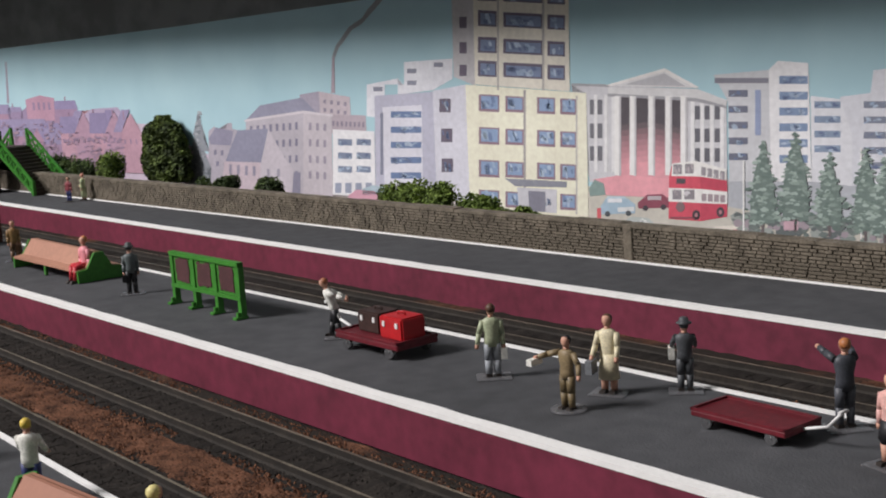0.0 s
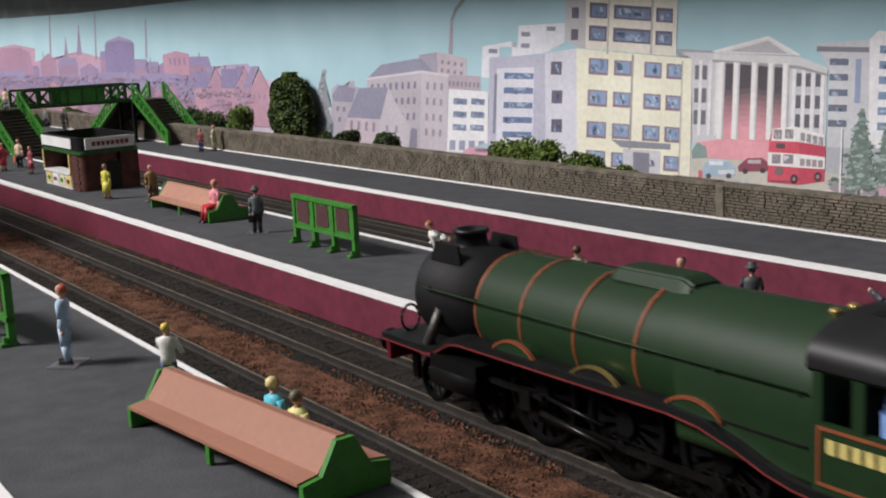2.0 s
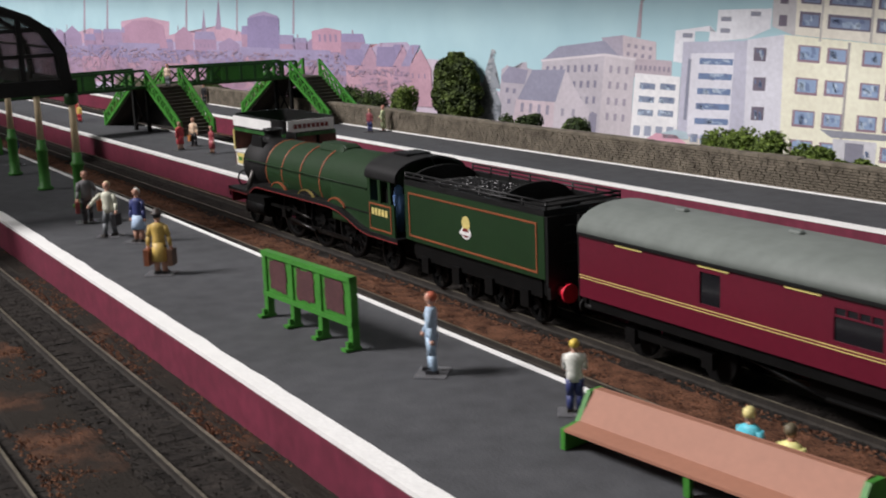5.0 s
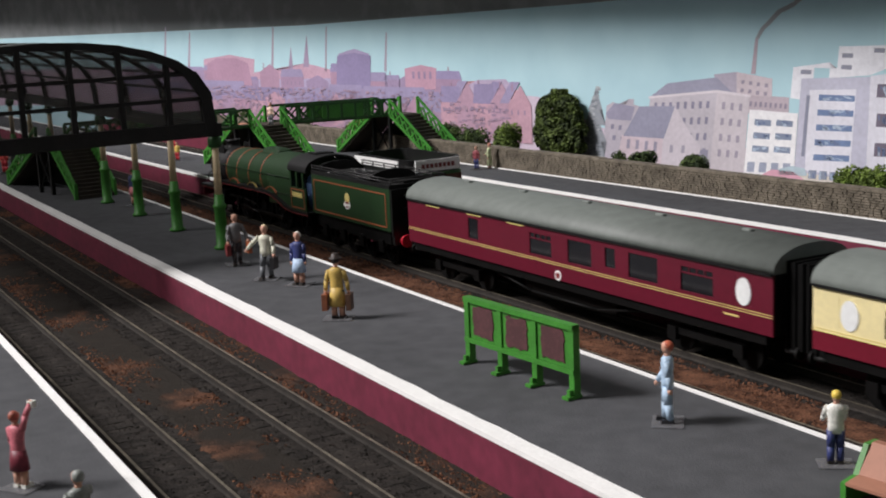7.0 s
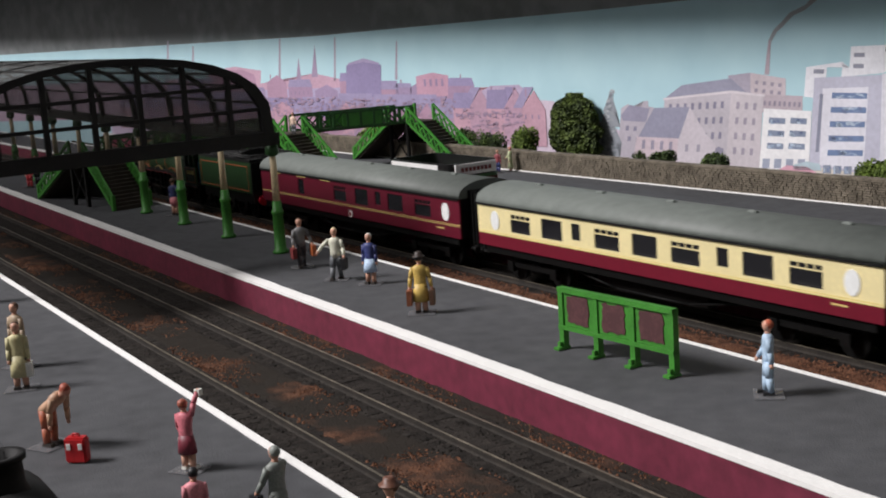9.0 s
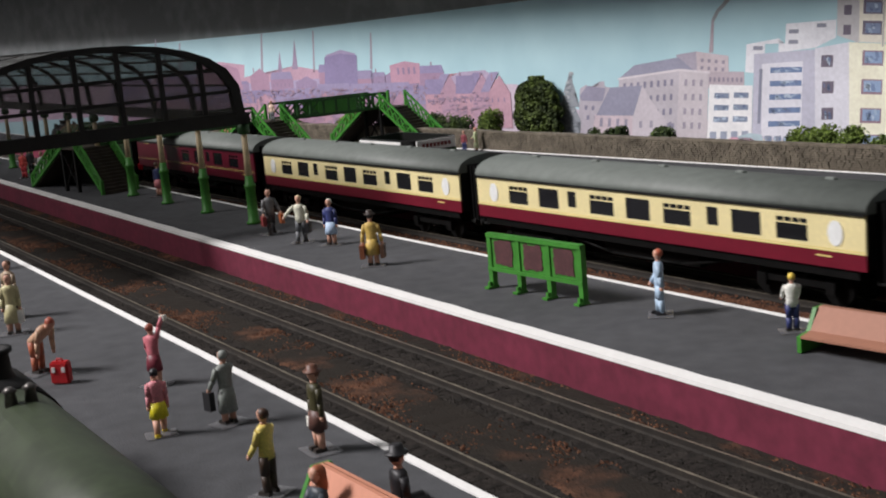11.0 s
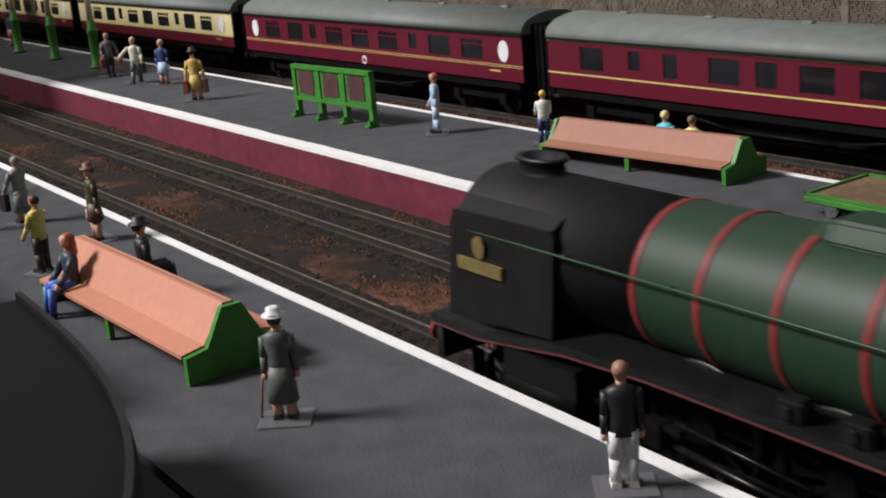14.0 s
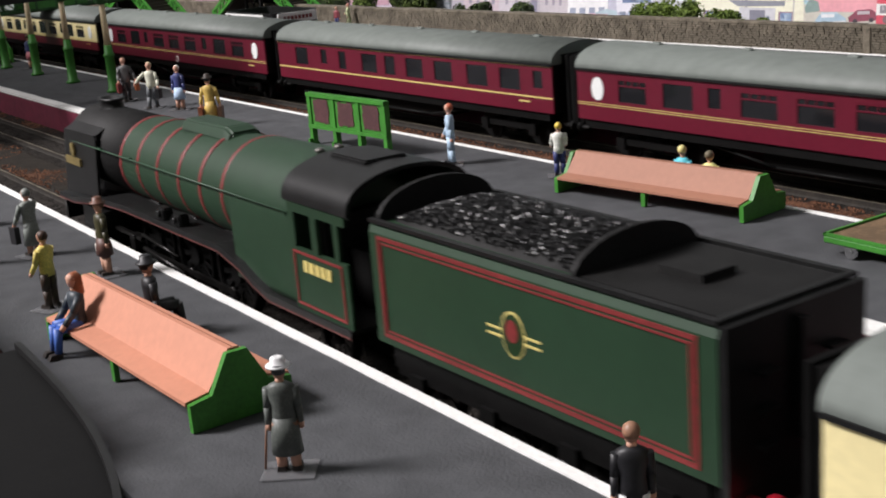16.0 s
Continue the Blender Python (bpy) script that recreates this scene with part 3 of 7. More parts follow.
poly("painted_shrub",[(1042,335),(1052,318),(1068,325),(1072,345),(1044,348)],(.22,.30,.28),9)
rng = random.Random(9)
for k in range(150):
    x = rng.uniform(1298, 1575); y = 398 + (x - 1300) * 0.075 + rng.uniform(-26, 14); r = rng.uniform(5, 13)
    poly("painted_shrub", [(x + r * math.cos(a) * rng.uniform(0.6, 1.2), y + 0.7 * r * math.sin(a) * rng.uniform(0.6, 1.2)) for a in [math.tau * i / 8 for i in range(8)]], rng.choice(((.15,.18,.17),(.22,.26,.24),(.30,.33,.31),(.33,.28,.31),(.12,.14,.14))), 10.5 + 0.01 * k, "dark painted shrub")
for n, (x, top, bot, w) in enumerate(((1350, 250, 408, 62), (1408, 236, 404, 66), (1468, 270, 412, 60), (1532, 262, 420, 58), (1566, 280, 424, 60))):
    poly("painted_tree", [(x, top), (x + w * .12, top + 30), (x + w * .26, top + 62), (x + w * .36, bot - 50), (x + w * .34, bot - 12), (x - w * .34, bot - 12), (x - w * .36, bot - 50), (x - w * .26, top + 62), (x - w * .12, top + 30)], (.15,.20,.18), 13 + n, label="dark painted conifer")
    rect("painted_trunk", x, bot - 4, 5, 22, (.14,.12,.12), 13 + n)
    for k in range(130):
        t = (k / 130) ** 0.75; y = top + (bot - 10 - top) * t + rng.uniform(-4, 4); hw = w * (0.05 + 0.47 * min(1.0, 1.35 * t))
        u = rng.uniform(-1, 1); cx = x + u * hw; r = rng.uniform(2.5, 7.5); lit = (.34,.42,.38) if u < 0.15 else (.22,.28,.25)
        poly("painted_branch", [(cx + r * math.cos(a) * rng.uniform(0.5, 1.3), y + 0.55 * r * math.sin(a) * rng.uniform(0.5, 1.3) + 0.25 * abs(r * math.cos(a))) for a in [math.tau * i / 7 for i in range(7)]], rng.choice(((.13,.18,.16), (.19,.25,.22), (.26,.33,.29), lit, lit)), 13.1 + n + 0.006 * k)
for x,y0 in ((1316,285),(1524,262)): poly("painted_lamp_post",[(x-1.5,y0),(x+1.5,y0),(x+1.5,425),(x-1.5,420)],(.74,.74,.72),14)
rect("painted_flowers",1400,398,26,20,(.52,.35,.40),14); poly("painted_island",[(1262,402),(1320,398),(1360,412),(1300,418)],(.72,.68,.60),8); poly("painted_red_car",[(1282,408),(1330,405),(1335,418),(1285,418)],(.6,.15,.2),9)
rect("painted_post_box",1060,380,7,22,(.6,.12,.14),10)
poly('painted_far_haze', [(-437, 229), (131, 214), (193, 290), (-432, 314)], (0.48, 0.4, 0.52), 1, 'lilac painted haze over the far town')
poly('painted_far_houses', [(-379, 202), (-339, 187), (-284, 196), (-286, 172), (-244, 162), (-202, 169), (-201, 194), (-157, 188), (-118, 173), (-64, 186), (53, 202), (55, 233), (-386, 253)], (0.46, 0.3, 0.38), 2, 'dull pink painted far houses')
poly('painted_gasworks', [(-65, 153), (-41, 143), (-16, 151), (-10, 207), (-63, 209)], (0.33, 0.28, 0.42), 3, 'lilac painted gasholder')
poly('painted_spire', [(-145, 192), (-144, 143), (-136, 191)], (0.3, 0.24, 0.34), 3, '')
poly('painted_spire', [(-121, 180), (-120, 119), (-111, 180)], (0.3, 0.24, 0.34), 3, '')
poly('painted_roofs', [(-368, 216), (-63, 199), (111, 204), (124, 228), (-366, 244)], (0.37, 0.32, 0.46), 3, '')
poly('painted_chimney', [(-351, 198), (-347, 198), (-353, 114), (-355, 114)], (0.34, 0.29, 0.36), 2, '')
poly('painted_chimney', [(-311, 197), (-307, 196), (-312, 123), (-314, 123)], (0.34, 0.29, 0.36), 2, '')
poly('painted_chimney', [(-173, 191), (-169, 191), (-175, 107), (-177, 107)], (0.34, 0.29, 0.36), 2, '')
poly('painted_chimney', [(-85, 187), (-82, 187), (-88, 103), (-90, 104)], (0.34, 0.29, 0.36), 2, '')
poly('painted_chimney', [(11, 183), (15, 183), (10, 110), (8, 110)], (0.34, 0.29, 0.36), 2, '')
poly('painted_window', [(-275, 186), (-269, 185), (-269, 194), (-275, 194)], (0.3, 0.2, 0.28), 4, '')
poly('painted_window', [(-263, 185), (-257, 185), (-257, 193), (-263, 194)], (0.3, 0.2, 0.28), 4, '')
poly('painted_window', [(-251, 185), (-245, 184), (-245, 193), (-251, 193)], (0.3, 0.2, 0.28), 4, '')
poly('painted_window', [(-240, 184), (-234, 184), (-233, 192), (-239, 193)], (0.3, 0.2, 0.28), 4, '')
poly('painted_window', [(-228, 184), (-222, 183), (-221, 192), (-227, 192)], (0.3, 0.2, 0.28), 4, '')
poly('painted_window', [(-216, 183), (-210, 183), (-210, 191), (-215, 192)], (0.3, 0.2, 0.28), 4, '')
poly('painted_houses_left', [(-804, 218), (-560, 202), (-429, 193), (-368, 215), (-365, 263), (-801, 282)], (0.44, 0.33, 0.42), 2, '')

# the far town: a broken skyline, a belt of long lilac roofs and pink houses below, in metres along and up the sheet
rng = random.Random(21)
LILAC = ((0.264, 0.226, 0.370), (0.288, 0.250, 0.386), (0.248, 0.211, 0.344))
ROSE = ((0.368, 0.226, 0.311), (0.400, 0.242, 0.319), (0.336, 0.234, 0.336), (0.432, 0.265, 0.336))


def painted_house(x, w, base, eave, ridge, body, roof, l, gable, windows=True):
    flat("painted_house", [(x, base), (x + w, base), (x + w, eave), (x, eave)], body, l, "small dull pink painted house")
    if gable:
        flat("painted_gable", [(x, eave), (x + w, eave), (x + w * 0.55, ridge + 0.002)], body, l + 0.5)
    else:
        flat("painted_roof", [(x - 0.0005, eave), (x + w + 0.0005, eave), (x + w * 0.93, ridge), (x + w * 0.07, ridge)], roof, l + 1)
    if windows:
        for k in range(int(w / 0.0075)):
            flat("painted_window", [(x + 0.003 + 0.0072 * k + a, eave - 0.0075 + b) for a, b in ((0, 0), (0.0015, 0), (0.0015, 0.0034), (0, 0.0034))], (0.248, 0.187, 0.286), l + 1.5)
    if rng.random() < 0.6:
        c = x + w * rng.uniform(0.15, 0.8); flat("painted_chimney_stack", [(c, ridge - 0.003), (c + 0.0016, ridge - 0.003), (c + 0.0016, ridge + 0.003), (c, ridge + 0.003)], (0.320, 0.211, 0.294), l + 0.8)


x = -1.18
while x < -0.61:
    w = rng.uniform(0.018, 0.046); eave = 0.054 + rng.uniform(-0.004, 0.007)
    painted_house(x, w, 0.03, eave, eave + rng.uniform(0.003, 0.008), rng.choice(((0.320, 0.218, 0.319), (0.352, 0.226, 0.311), (0.296, 0.226, 0.344))), rng.choice(LILAC), 4, rng.random() < 0.3, rng.random() < 0.5)
    x += w * rng.uniform(0.8, 1.15)
# town hall block, gasholder and a flat-topped tower on the skyline
flat("painted_mill", [(-0.987, 0.046), (-0.897, 0.046), (-0.903, 0.068), (-0.925, 0.073), (-0.965, 0.073), (-0.985, 0.067)], (0.368, 0.226, 0.311), 6.2, "tall dull pink painted block")
flat("painted_gasholder", [(-0.752, 0.046), (-0.700, 0.046), (-0.697, 0.0747), (-0.722, 0.0775), (-0.748, 0.075)], (0.240, 0.203, 0.344), 6.2, "lilac painted gasholder")
flat("painted_tower", [(-0.650, 0.047), (-0.610, 0.047), (-0.608, 0.0645), (-0.628, 0.067), (-0.650, 0.064)], (0.432, 0.257, 0.336), 6.2, "pink painted tower house")
for k in range(4):
    flat("painted_window", [(-0.640 + 0.0075 * k + a, 0.0555 + b) for a, b in ((0, 0), (0.003, 0), (0.003, 0.006), (0, 0.006))], (0.264, 0.195, 0.302), 6.8)
x = -1.20
while x < -0.60:
    w = rng.uniform(0.05, 0.11); top = 0.0475 + rng.uniform(-0.004, 0.003)
    flat("painted_long_roof", [(x, 0.033), (x + w, 0.033), (x + w * 0.985, top), (x + 0.004, top)], rng.choice(LILAC), 7.2 + rng.random() * 0.5, "long lilac painted roof in haze")
    x += w * rng.uniform(0.82, 0.98)
x = -1.20
while x < -0.60:
    w = rng.uniform(0.022, 0.05)
    painted_house(x, w, 0.008, 0.0325 + rng.uniform(-0.006, 0.003), 0.038 + rng.uniform(-0.002, 0.003), rng.choice(ROSE), rng.choice(LILAC), 9 + rng.random(), rng.random() < 0.25)
    x += w * rng.uniform(0.9, 1.0)
for k in range(5):
    x = -0.604 + 0.0205 * k
    painted_house(x, 0.0255, 0.008, 0.037 + 0.001 * (k % 2), 0.0525 - 0.0012 * abs(k - 2), ((0.448, 0.273, 0.336), (0.400, 0.257, 0.336))[k % 2], LILAC[k % 3], 11.5 + k, k in (1, 3, 4))
    if k in (1, 3, 4):
        flat("painted_roof", [(x - 0.010, 0.038), (x, 0.038), (x + 0.0138, 0.0545), (x + 0.003, 0.0545)], LILAC[k % 3], 11.3 + k)


# loose brushwork over the far town
BRUSH = chips("town_brushwork", (0.33, 0.25, 0.35), (0.46, 0.325, 0.40))
rng = random.Random(77); vs, fs = [], []
for _ in range(1500):
    x, z = rng.uniform(-1.2, -0.52), rng.uniform(0.010, 0.0455); w, h = rng.uniform(0.0006, 0.0034), rng.uniform(0.0003, 0.0013); t = rng.uniform(-0.5, 0.5) * h
    if x > -0.6 and z > 0.036: continue
    k = len(vs); vs += [(x - w, -0.0009, z - h + t), (x + w, -0.0009, z - h * 0.6 - t), (x + w * 0.8, -0.0009, z + h), (x - w * 0.9, -0.0009, z + h * 0.7)]; fs.append((k, k + 1, k + 2, k + 3))
me = bpy.data.meshes.new("painted_brushwork"); me.from_pydata(vs, [], fs); me.materials.append(BRUSH)
strokes = new("painted_brushwork", me); strokes.parent = back; tagged(strokes, kind="stuff")


# the room that closes the place
g = bmesh.new(); box(g, -2.6, 3.0, 0.52, 0.56, -0.9, 2.3); tagged(part("wall_north", g, DARKWALL), "plain dark grey room wall behind the layout", "wall", kind="structure")
for nm, d in (("wall_west", (-2.64, -2.6, -2.0, 0.56, -0.9, 2.3)), ("wall_east", (3.0, 3.04, -2.0, 0.56, -0.9, 2.3)), ("wall_south", (-2.64, 3.04, -2.04, -2.0, -0.9, 2.3))):
    tagged(boxpart(nm, d, WALLPAINT), "plain grey painted room wall", "wall", kind="structure")
tagged(boxpart("ceiling", (-2.64, 3.04, -2.04, 0.56, 2.3, 2.34), WALLPAINT), "plain pale ceiling", "ceiling", kind="structure")
tagged(boxpart("floor", (-2.64, 3.04, -2.04, 0.56, -0.94, -0.9), WALLPAINT), "plain grey floor", "floor", kind="structure")
tagged(boxpart("valance", (-2.0, 1.4, 0.295, 0.305, 0.1725, 0.40), DARKWALL), "plain board hanging above the back of the layout", "valance", kind="structure")


# ---- rolling stock ----
LOCO_GREEN = material("loco_green", (0.0115, 0.034, 0.0105), 0.5, spec=0.3, vary=0.15, scale=30, spread=(0.3, 0.7))
LOCO_GREEN_2 = material("loco_green_deep", (0.0135, 0.040, 0.018), 0.52, spec=0.4, vary=0.15, scale=30, spread=(0.3, 0.7))
STEEL = material("dull_steel", (0.16, 0.15, 0.14), 0.45, 0.7, vary=0.3, scale=100)
LINE_DULL = material("dull_red_line", (0.10, 0.026, 0.022), 0.5, vary=0.2, scale=100)
ORANGE = material("orange_lining", (0.27, 0.075, 0.028), 0.5, vary=0.15, scale=100)
RED_LINE = material("red_lining", (0.20, 0.024, 0.024), 0.5, vary=0.15, scale=100)
RED_BRIGHT = material("bright_red_paint", (0.75, 0.02, 0.05), 0.4, vary=0.1, scale=100)
BRASS = material("brass", (0.6, 0.45, 0.16), 0.35, 0.8, vary=0.2, scale=100)
TYRE = material("dark_tyre_steel", (0.014, 0.013, 0.013), 0.4, 0.6, vary=0.3, scale=100)
# steel darkened for the rods and slide bars
ROD = material("dark_rod_steel", (0.022, 0.021, 0.020), 0.35, 0.7, vary=0.3, scale=100)
RAIL_GREEN = material("pale_green_handrail", (0.026, 0.075, 0.038), 0.5, vary=0.15, scale=100)
DULL_BRASS = material("dull_brass", (0.30, 0.23, 0.09), 0.5, 0.5, vary=0.25, scale=200)
CHROME = material("bright_metal", (0.6, 0.6, 0.6), 0.25, 1.0, vary=0.1, scale=100)
YELLOW = material("yellow_paint", (0.7, 0.58, 0.2), 0.5, vary=0.1, scale=100)
COAL = material("coal", (0.007, 0.007, 0.0075), 0.34, vary=0.5, scale=200)
CRIMSON = material("crimson_lake", (0.16, 0.012, 0.026), 0.32, vary=0.14, scale=40, spread=(0.3, 0.7))
MAROON = material("coach_maroon", (0.125, 0.010, 0.024), 0.32, vary=0.14, scale=40, spread=(0.3, 0.7))
COACH_CREAM = material("coach_cream", (0.86, 0.75, 0.4), 0.35, vary=0.05, scale=60)
ROOF = material("coach_roof", (0.158, 0.178, 0.162), 0.6, vary=0.14, scale=25, spread=(0.35, 0.65))
PANE = glass("dark_pane", (0.012, 0.012, 0.014), 1.0, 0.1)
FROST = material("frosted_pane", (0.85, 0.87, 0.85), 0.4, vary=0.05, scale=60)
SEAT = material("coach_interior", (0.09, 0.05, 0.035), 0.7, vary=0.4, scale=150)
WHITE = material("white_paint", (0.8, 0.8, 0.78), 0.5, vary=0.06, scale=80)


def quad_ring(bm, x0, x1, z0, z1, w, y, t=0.00025, mi=0):
    """A thin raised frame on a side that faces -y."""
    for a, b, c, d in ((x0, x1, z0, z0 + w), (x0, x1, z1 - w, z1), (x0, x0 + w, z0 + w, z1 - w), (x1 - w, x1, z0 + w, z1 - w)):
        box(bm, a, b, y - t, y + 0.0002, c, d, mi)


def both_sides(bm):
    """Doubles a bmesh by its mirror in the plane y = 0."""
    geom = bmesh.ops.duplicate(bm, geom=bm.verts[:] + bm.edges[:] + bm.faces[:])["geom"]
    vs = [g for g in geom if isinstance(g, bmesh.types.BMVert)]
    for v in vs:
        v.co.y = -v.co.y
    bmesh.ops.reverse_faces(bm, faces=[g for g in geom if isinstance(g, bmesh.types.BMFace)])


def pair(name, bm, mats, parent, label=""):
    """One part on the near side and its mirror on the far side; returns both."""
    twin = bm.copy()
    for v in twin.verts:
        v.co.y = -v.co.y
    return part(name, bm, mats, parent, label), part(name, twin, mats, parent, label)


def wheel(parent, x, r, y=0.0072, spokes=12, rim=None):
    for s in (-1, 1):
        bm = bmesh.new()
        n = 2 * spokes
        def circ(rad, yy):
            return [(rad * math.cos(math.tau * i / n), yy, rad * math.sin(math.tau * i / n)) for i in range(n)]
        def loop(rad, yy):
            return [bm.verts.new(p) for p in circ(rad, yy)]
        def skin(lp, lq, every=1):
            for i in range(0, n, every):
                j = (i + 1) % n; bm.faces.new((lp[i], lp[j], lq[j], lq[i]))
        hub0, hub1, web, rim0, rim1, tyre0, tyre1 = loop(0.0001, -0.0016), loop(r * 0.22, -0.0016), loop(r * 0.24, -0.0004), loop(r * 0.84, -0.0004), loop(r * 0.86, -0.0013), loop(r, -0.0013), loop(r, 0.0011)
        skin(hub0, hub1); skin(hub1, web); skin(web, rim0, 2); skin(rim0, rim1); skin(rim1, tyre0); skin(tyre0, tyre1)
        ob = part("wheel", bm, UNDER, parent, "black spoked wheel", pose(x, s * y, r))
        bm = bmesh.new()
        rings(bm, [circ(r * 0.90, -0.00145), circ(r * 0.99, -0.00145), circ(r * 0.99, -0.0013), circ(r * 0.90, -0.0013)], caps=False)
        part("rim", bm, rim or TYRE, ob, "dark steel tyre")


def raise_body(root, dz):
    """Lifts all but the wheels and rods by dz over the rail."""
    for ob in root.children_recursive:
        if ob.type == "MESH" and ob.parent is root and ob.name.split(".")[0] not in ("wheel", "coupling_rod", "connecting_rod"):
            ob.matrix_basis = Matrix.Translation((0, 0, dz)) @ ob.matrix_basis
    return root


def coach(name, m, length, lower, upper, windows, label, lining=None, roundel=None, waist=0.0205, thick_line=False, slots=()):
    """A bogie coach along x, its middle at 0 on the rail: sides cut round real panes, roof, ends, bogies and gangways."""
    root = empty(name, m, label, "railway coach", "coaches of the train")
    h, w = length / 2, 0.0166
    z0, zg, zt = 0.0146, 0.0350, 0.0430
    zw0, zw1 = 0.0228, 0.0318
    bm = bmesh.new()
    cuts = sorted((c * length - h, ww, kind) for c, ww, kind in windows)
    def wall_piece(a, b, c, d, mi):
        box(bm, a, b, -w, -w + 0.0009, c, d, mi)
    wall_piece(-h, h, z0, waist, 0); wall_piece(-h, h, waist, zw0, 1); wall_piece(-h, h, zw1, zg, 1)
    x = -h
    for cx, ww, kind in cuts:
        wall_piece(x, cx - ww / 2, zw0, zw1, 1)
        lo = {"narrow": 0.0245, "slot": 0.0250, "oval": zw0 + 0.0001}.get(kind, zw0)
        if lo > zw0: wall_piece(cx - ww / 2, cx + ww / 2, zw0, lo, 1)
        x = cx + ww / 2
    wall_piece(x, h, zw0, zw1, 1)
    both_sides(bm)
    for s in (-1, 1):
        box(bm, *sorted((s * h, s * (h - 0.0012))), -w + 0.0009, w - 0.0009, z0, zg, 2)
    box(bm, -h, h, -w + 0.0009, w - 0.0009, z0, z0 + 0.0012, 2)
    part("body", bm, [lower, upper, BLACK], root)
    bm = bmesh.new()
    arc = [(w + 0.0005, zg - 0.0004)] + [((w + 0.0004) * math.cos(t), zg + (zt - zg) * math.sin(t) ** 0.85) for t in [math.pi * i / 20 for i in range(1, 20)]] + [(-w - 0.0005, zg - 0.0004)]
    prism(bm, arc, -h - 0.0006, h + 0.0006, "x")
    for f in bm.faces:
        f.smooth = len(f.verts) == 4
    roof = part("roof", bm, ROOF, root, "grey domed roof")
    bm = bmesh.new(); box(bm, -h, h, -w - 0.0009, -w - 0.0001, zg - 0.0009, zg - 0.0001); both_sides(bm); part("gutter", bm, BLACK, roof)
    rng = random.Random(len(label))
    for k in range(5):
        bm = bmesh.new(); xx = -h + length * (0.12 + 0.19 * k)
        box(bm, xx - 0.0022, xx + 0.0022, -0.0012, 0.0012, zt - 0.0004, zt + 0.0009); bmesh.ops.bevel(bm, geom=bm.edges[:], offset=0.0004, segments=1, affect="EDGES")
        part("ventilator", bm, ROOF, roof)
    bm = bmesh.new(); box(bm, -h + 0.002, h - 0.002, -0.0012, 0.0012, z0 + 0.0013, zw1); box(bm, -h + 0.002, h - 0.002, -0.013, 0.013, z0 + 0.0013, 0.0215)
    for k in range(14):
        xx = -h + length * (k + 0.5) / 14; box(bm, xx - 0.0005, xx + 0.0005, -0.014, 0.014, 0.0215, 0.030)
    part("interior", bm, SEAT, root, "dim seats and partitions")
    for cx, ww, kind in cuts:
        lo = {"narrow": 0.0245, "slot": 0.0250}.get(kind, zw0)
        if kind == "oval":
            bm = bmesh.new(); box(bm, cx - ww / 2, cx + ww / 2, -w + 0.0001, -w + 0.0008, zw0, zw1)
            pair("window_panel", bm, upper, root)
            bm = bmesh.new()
            pts = [(cx + 0.0034 * math.cos(math.tau * i / 20), 0.0272 + 0.0046 * math.sin(math.tau * i / 20)) for i in range(20)]
            prism(bm, pts, -w - 0.0003, -w + 0.0003, "y"); pair("window", bm, FROST, root, "white frosted oval window")
            continue
        bm = bmesh.new(); box(bm, cx - ww / 2, cx + ww / 2, -w + 0.0004, -w + 0.0008, lo, zw1)
        wins = pair("window", bm, PANE, root, "dark glass window")
        if kind == "vent":
            bm = bmesh.new(); box(bm, cx - ww / 2, cx + ww / 2, -w + 0.0001, -w + 0.0004, 0.0289, 0.0294)
            for k in (0, 1, 2, 3, 4):
                xx = cx - ww / 2 + ww * k / 4; box(bm, xx - 0.0002, xx + 0.0002, -w + 0.0001, -w + 0.0004, 0.0294, zw1)
            box(bm, cx - ww / 2, cx + ww / 2, -w + 0.0001, -w + 0.0004, zw1 - 0.0006, zw1)
            twin = bm.copy()
            for v in twin.verts:
                v.co.y = -v.co.y
            part("sliding_vent", bm, upper, wins[0]); part("sliding_vent", twin, upper, wins[1])
    if lining:
        bm = bmesh.new(); t = 0.0005 if not thick_line else 0.0006
        for zz in (waist, waist + 0.0008) if not thick_line else (waist,):
            box(bm, -h, h, -w - 0.0002, -w + 0.0002, zz, zz + (t if thick_line else 0.0002))
        if thick_line:
            box(bm, -h, h, -w - 0.0002, -w + 0.0002, 0.0335, 0.0338)
        both_sides(bm); part("lining", bm, lining, root, "yellow lining")
    for c in slots:
        bm = bmesh.new(); xx = c * length - h; box(bm, xx, xx + 0.012, -w - 0.0003, -w + 0.0002, 0.0331, 0.0336); pair("door_rail", bm, YELLOW, root, "pale destination strip")
    bm = bmesh.new(); box(bm, h - 0.022, h - 0.015, -w - 0.0002, -w + 0.0002, 0.0183, 0.0189); pair("running_mark", bm, YELLOW, root, "small unreadable yellow mark")
    if roundel is not None:
        bm = bmesh.new(); xx = roundel * length - h
        for r, mi, d in ((0.0021, 0, 0.0002), (0.0012, 1, 0.0004)):
            prism(bm, [(xx + r * math.cos(math.tau * i / 16), 0.0165 + r * math.sin(math.tau * i / 16)) for i in range(16)], -w - d, -w + 0.0002, "y", mi)
        pair("roundel", bm, [WHITE, RED_LINE], root, "small white and red round badge")
    bm = bmesh.new(); box(bm, -h + 0.004, h - 0.004, -0.0155, 0.0155, 0.0110, z0); under = part("underframe", bm, UNDER, root, "black underframe")
    bm = bmesh.new(); box(bm, -0.03, 0.03, -0.010, 0.010, 0.0045, 0.0109); part("battery_box", bm, UNDER, under, "black battery box")
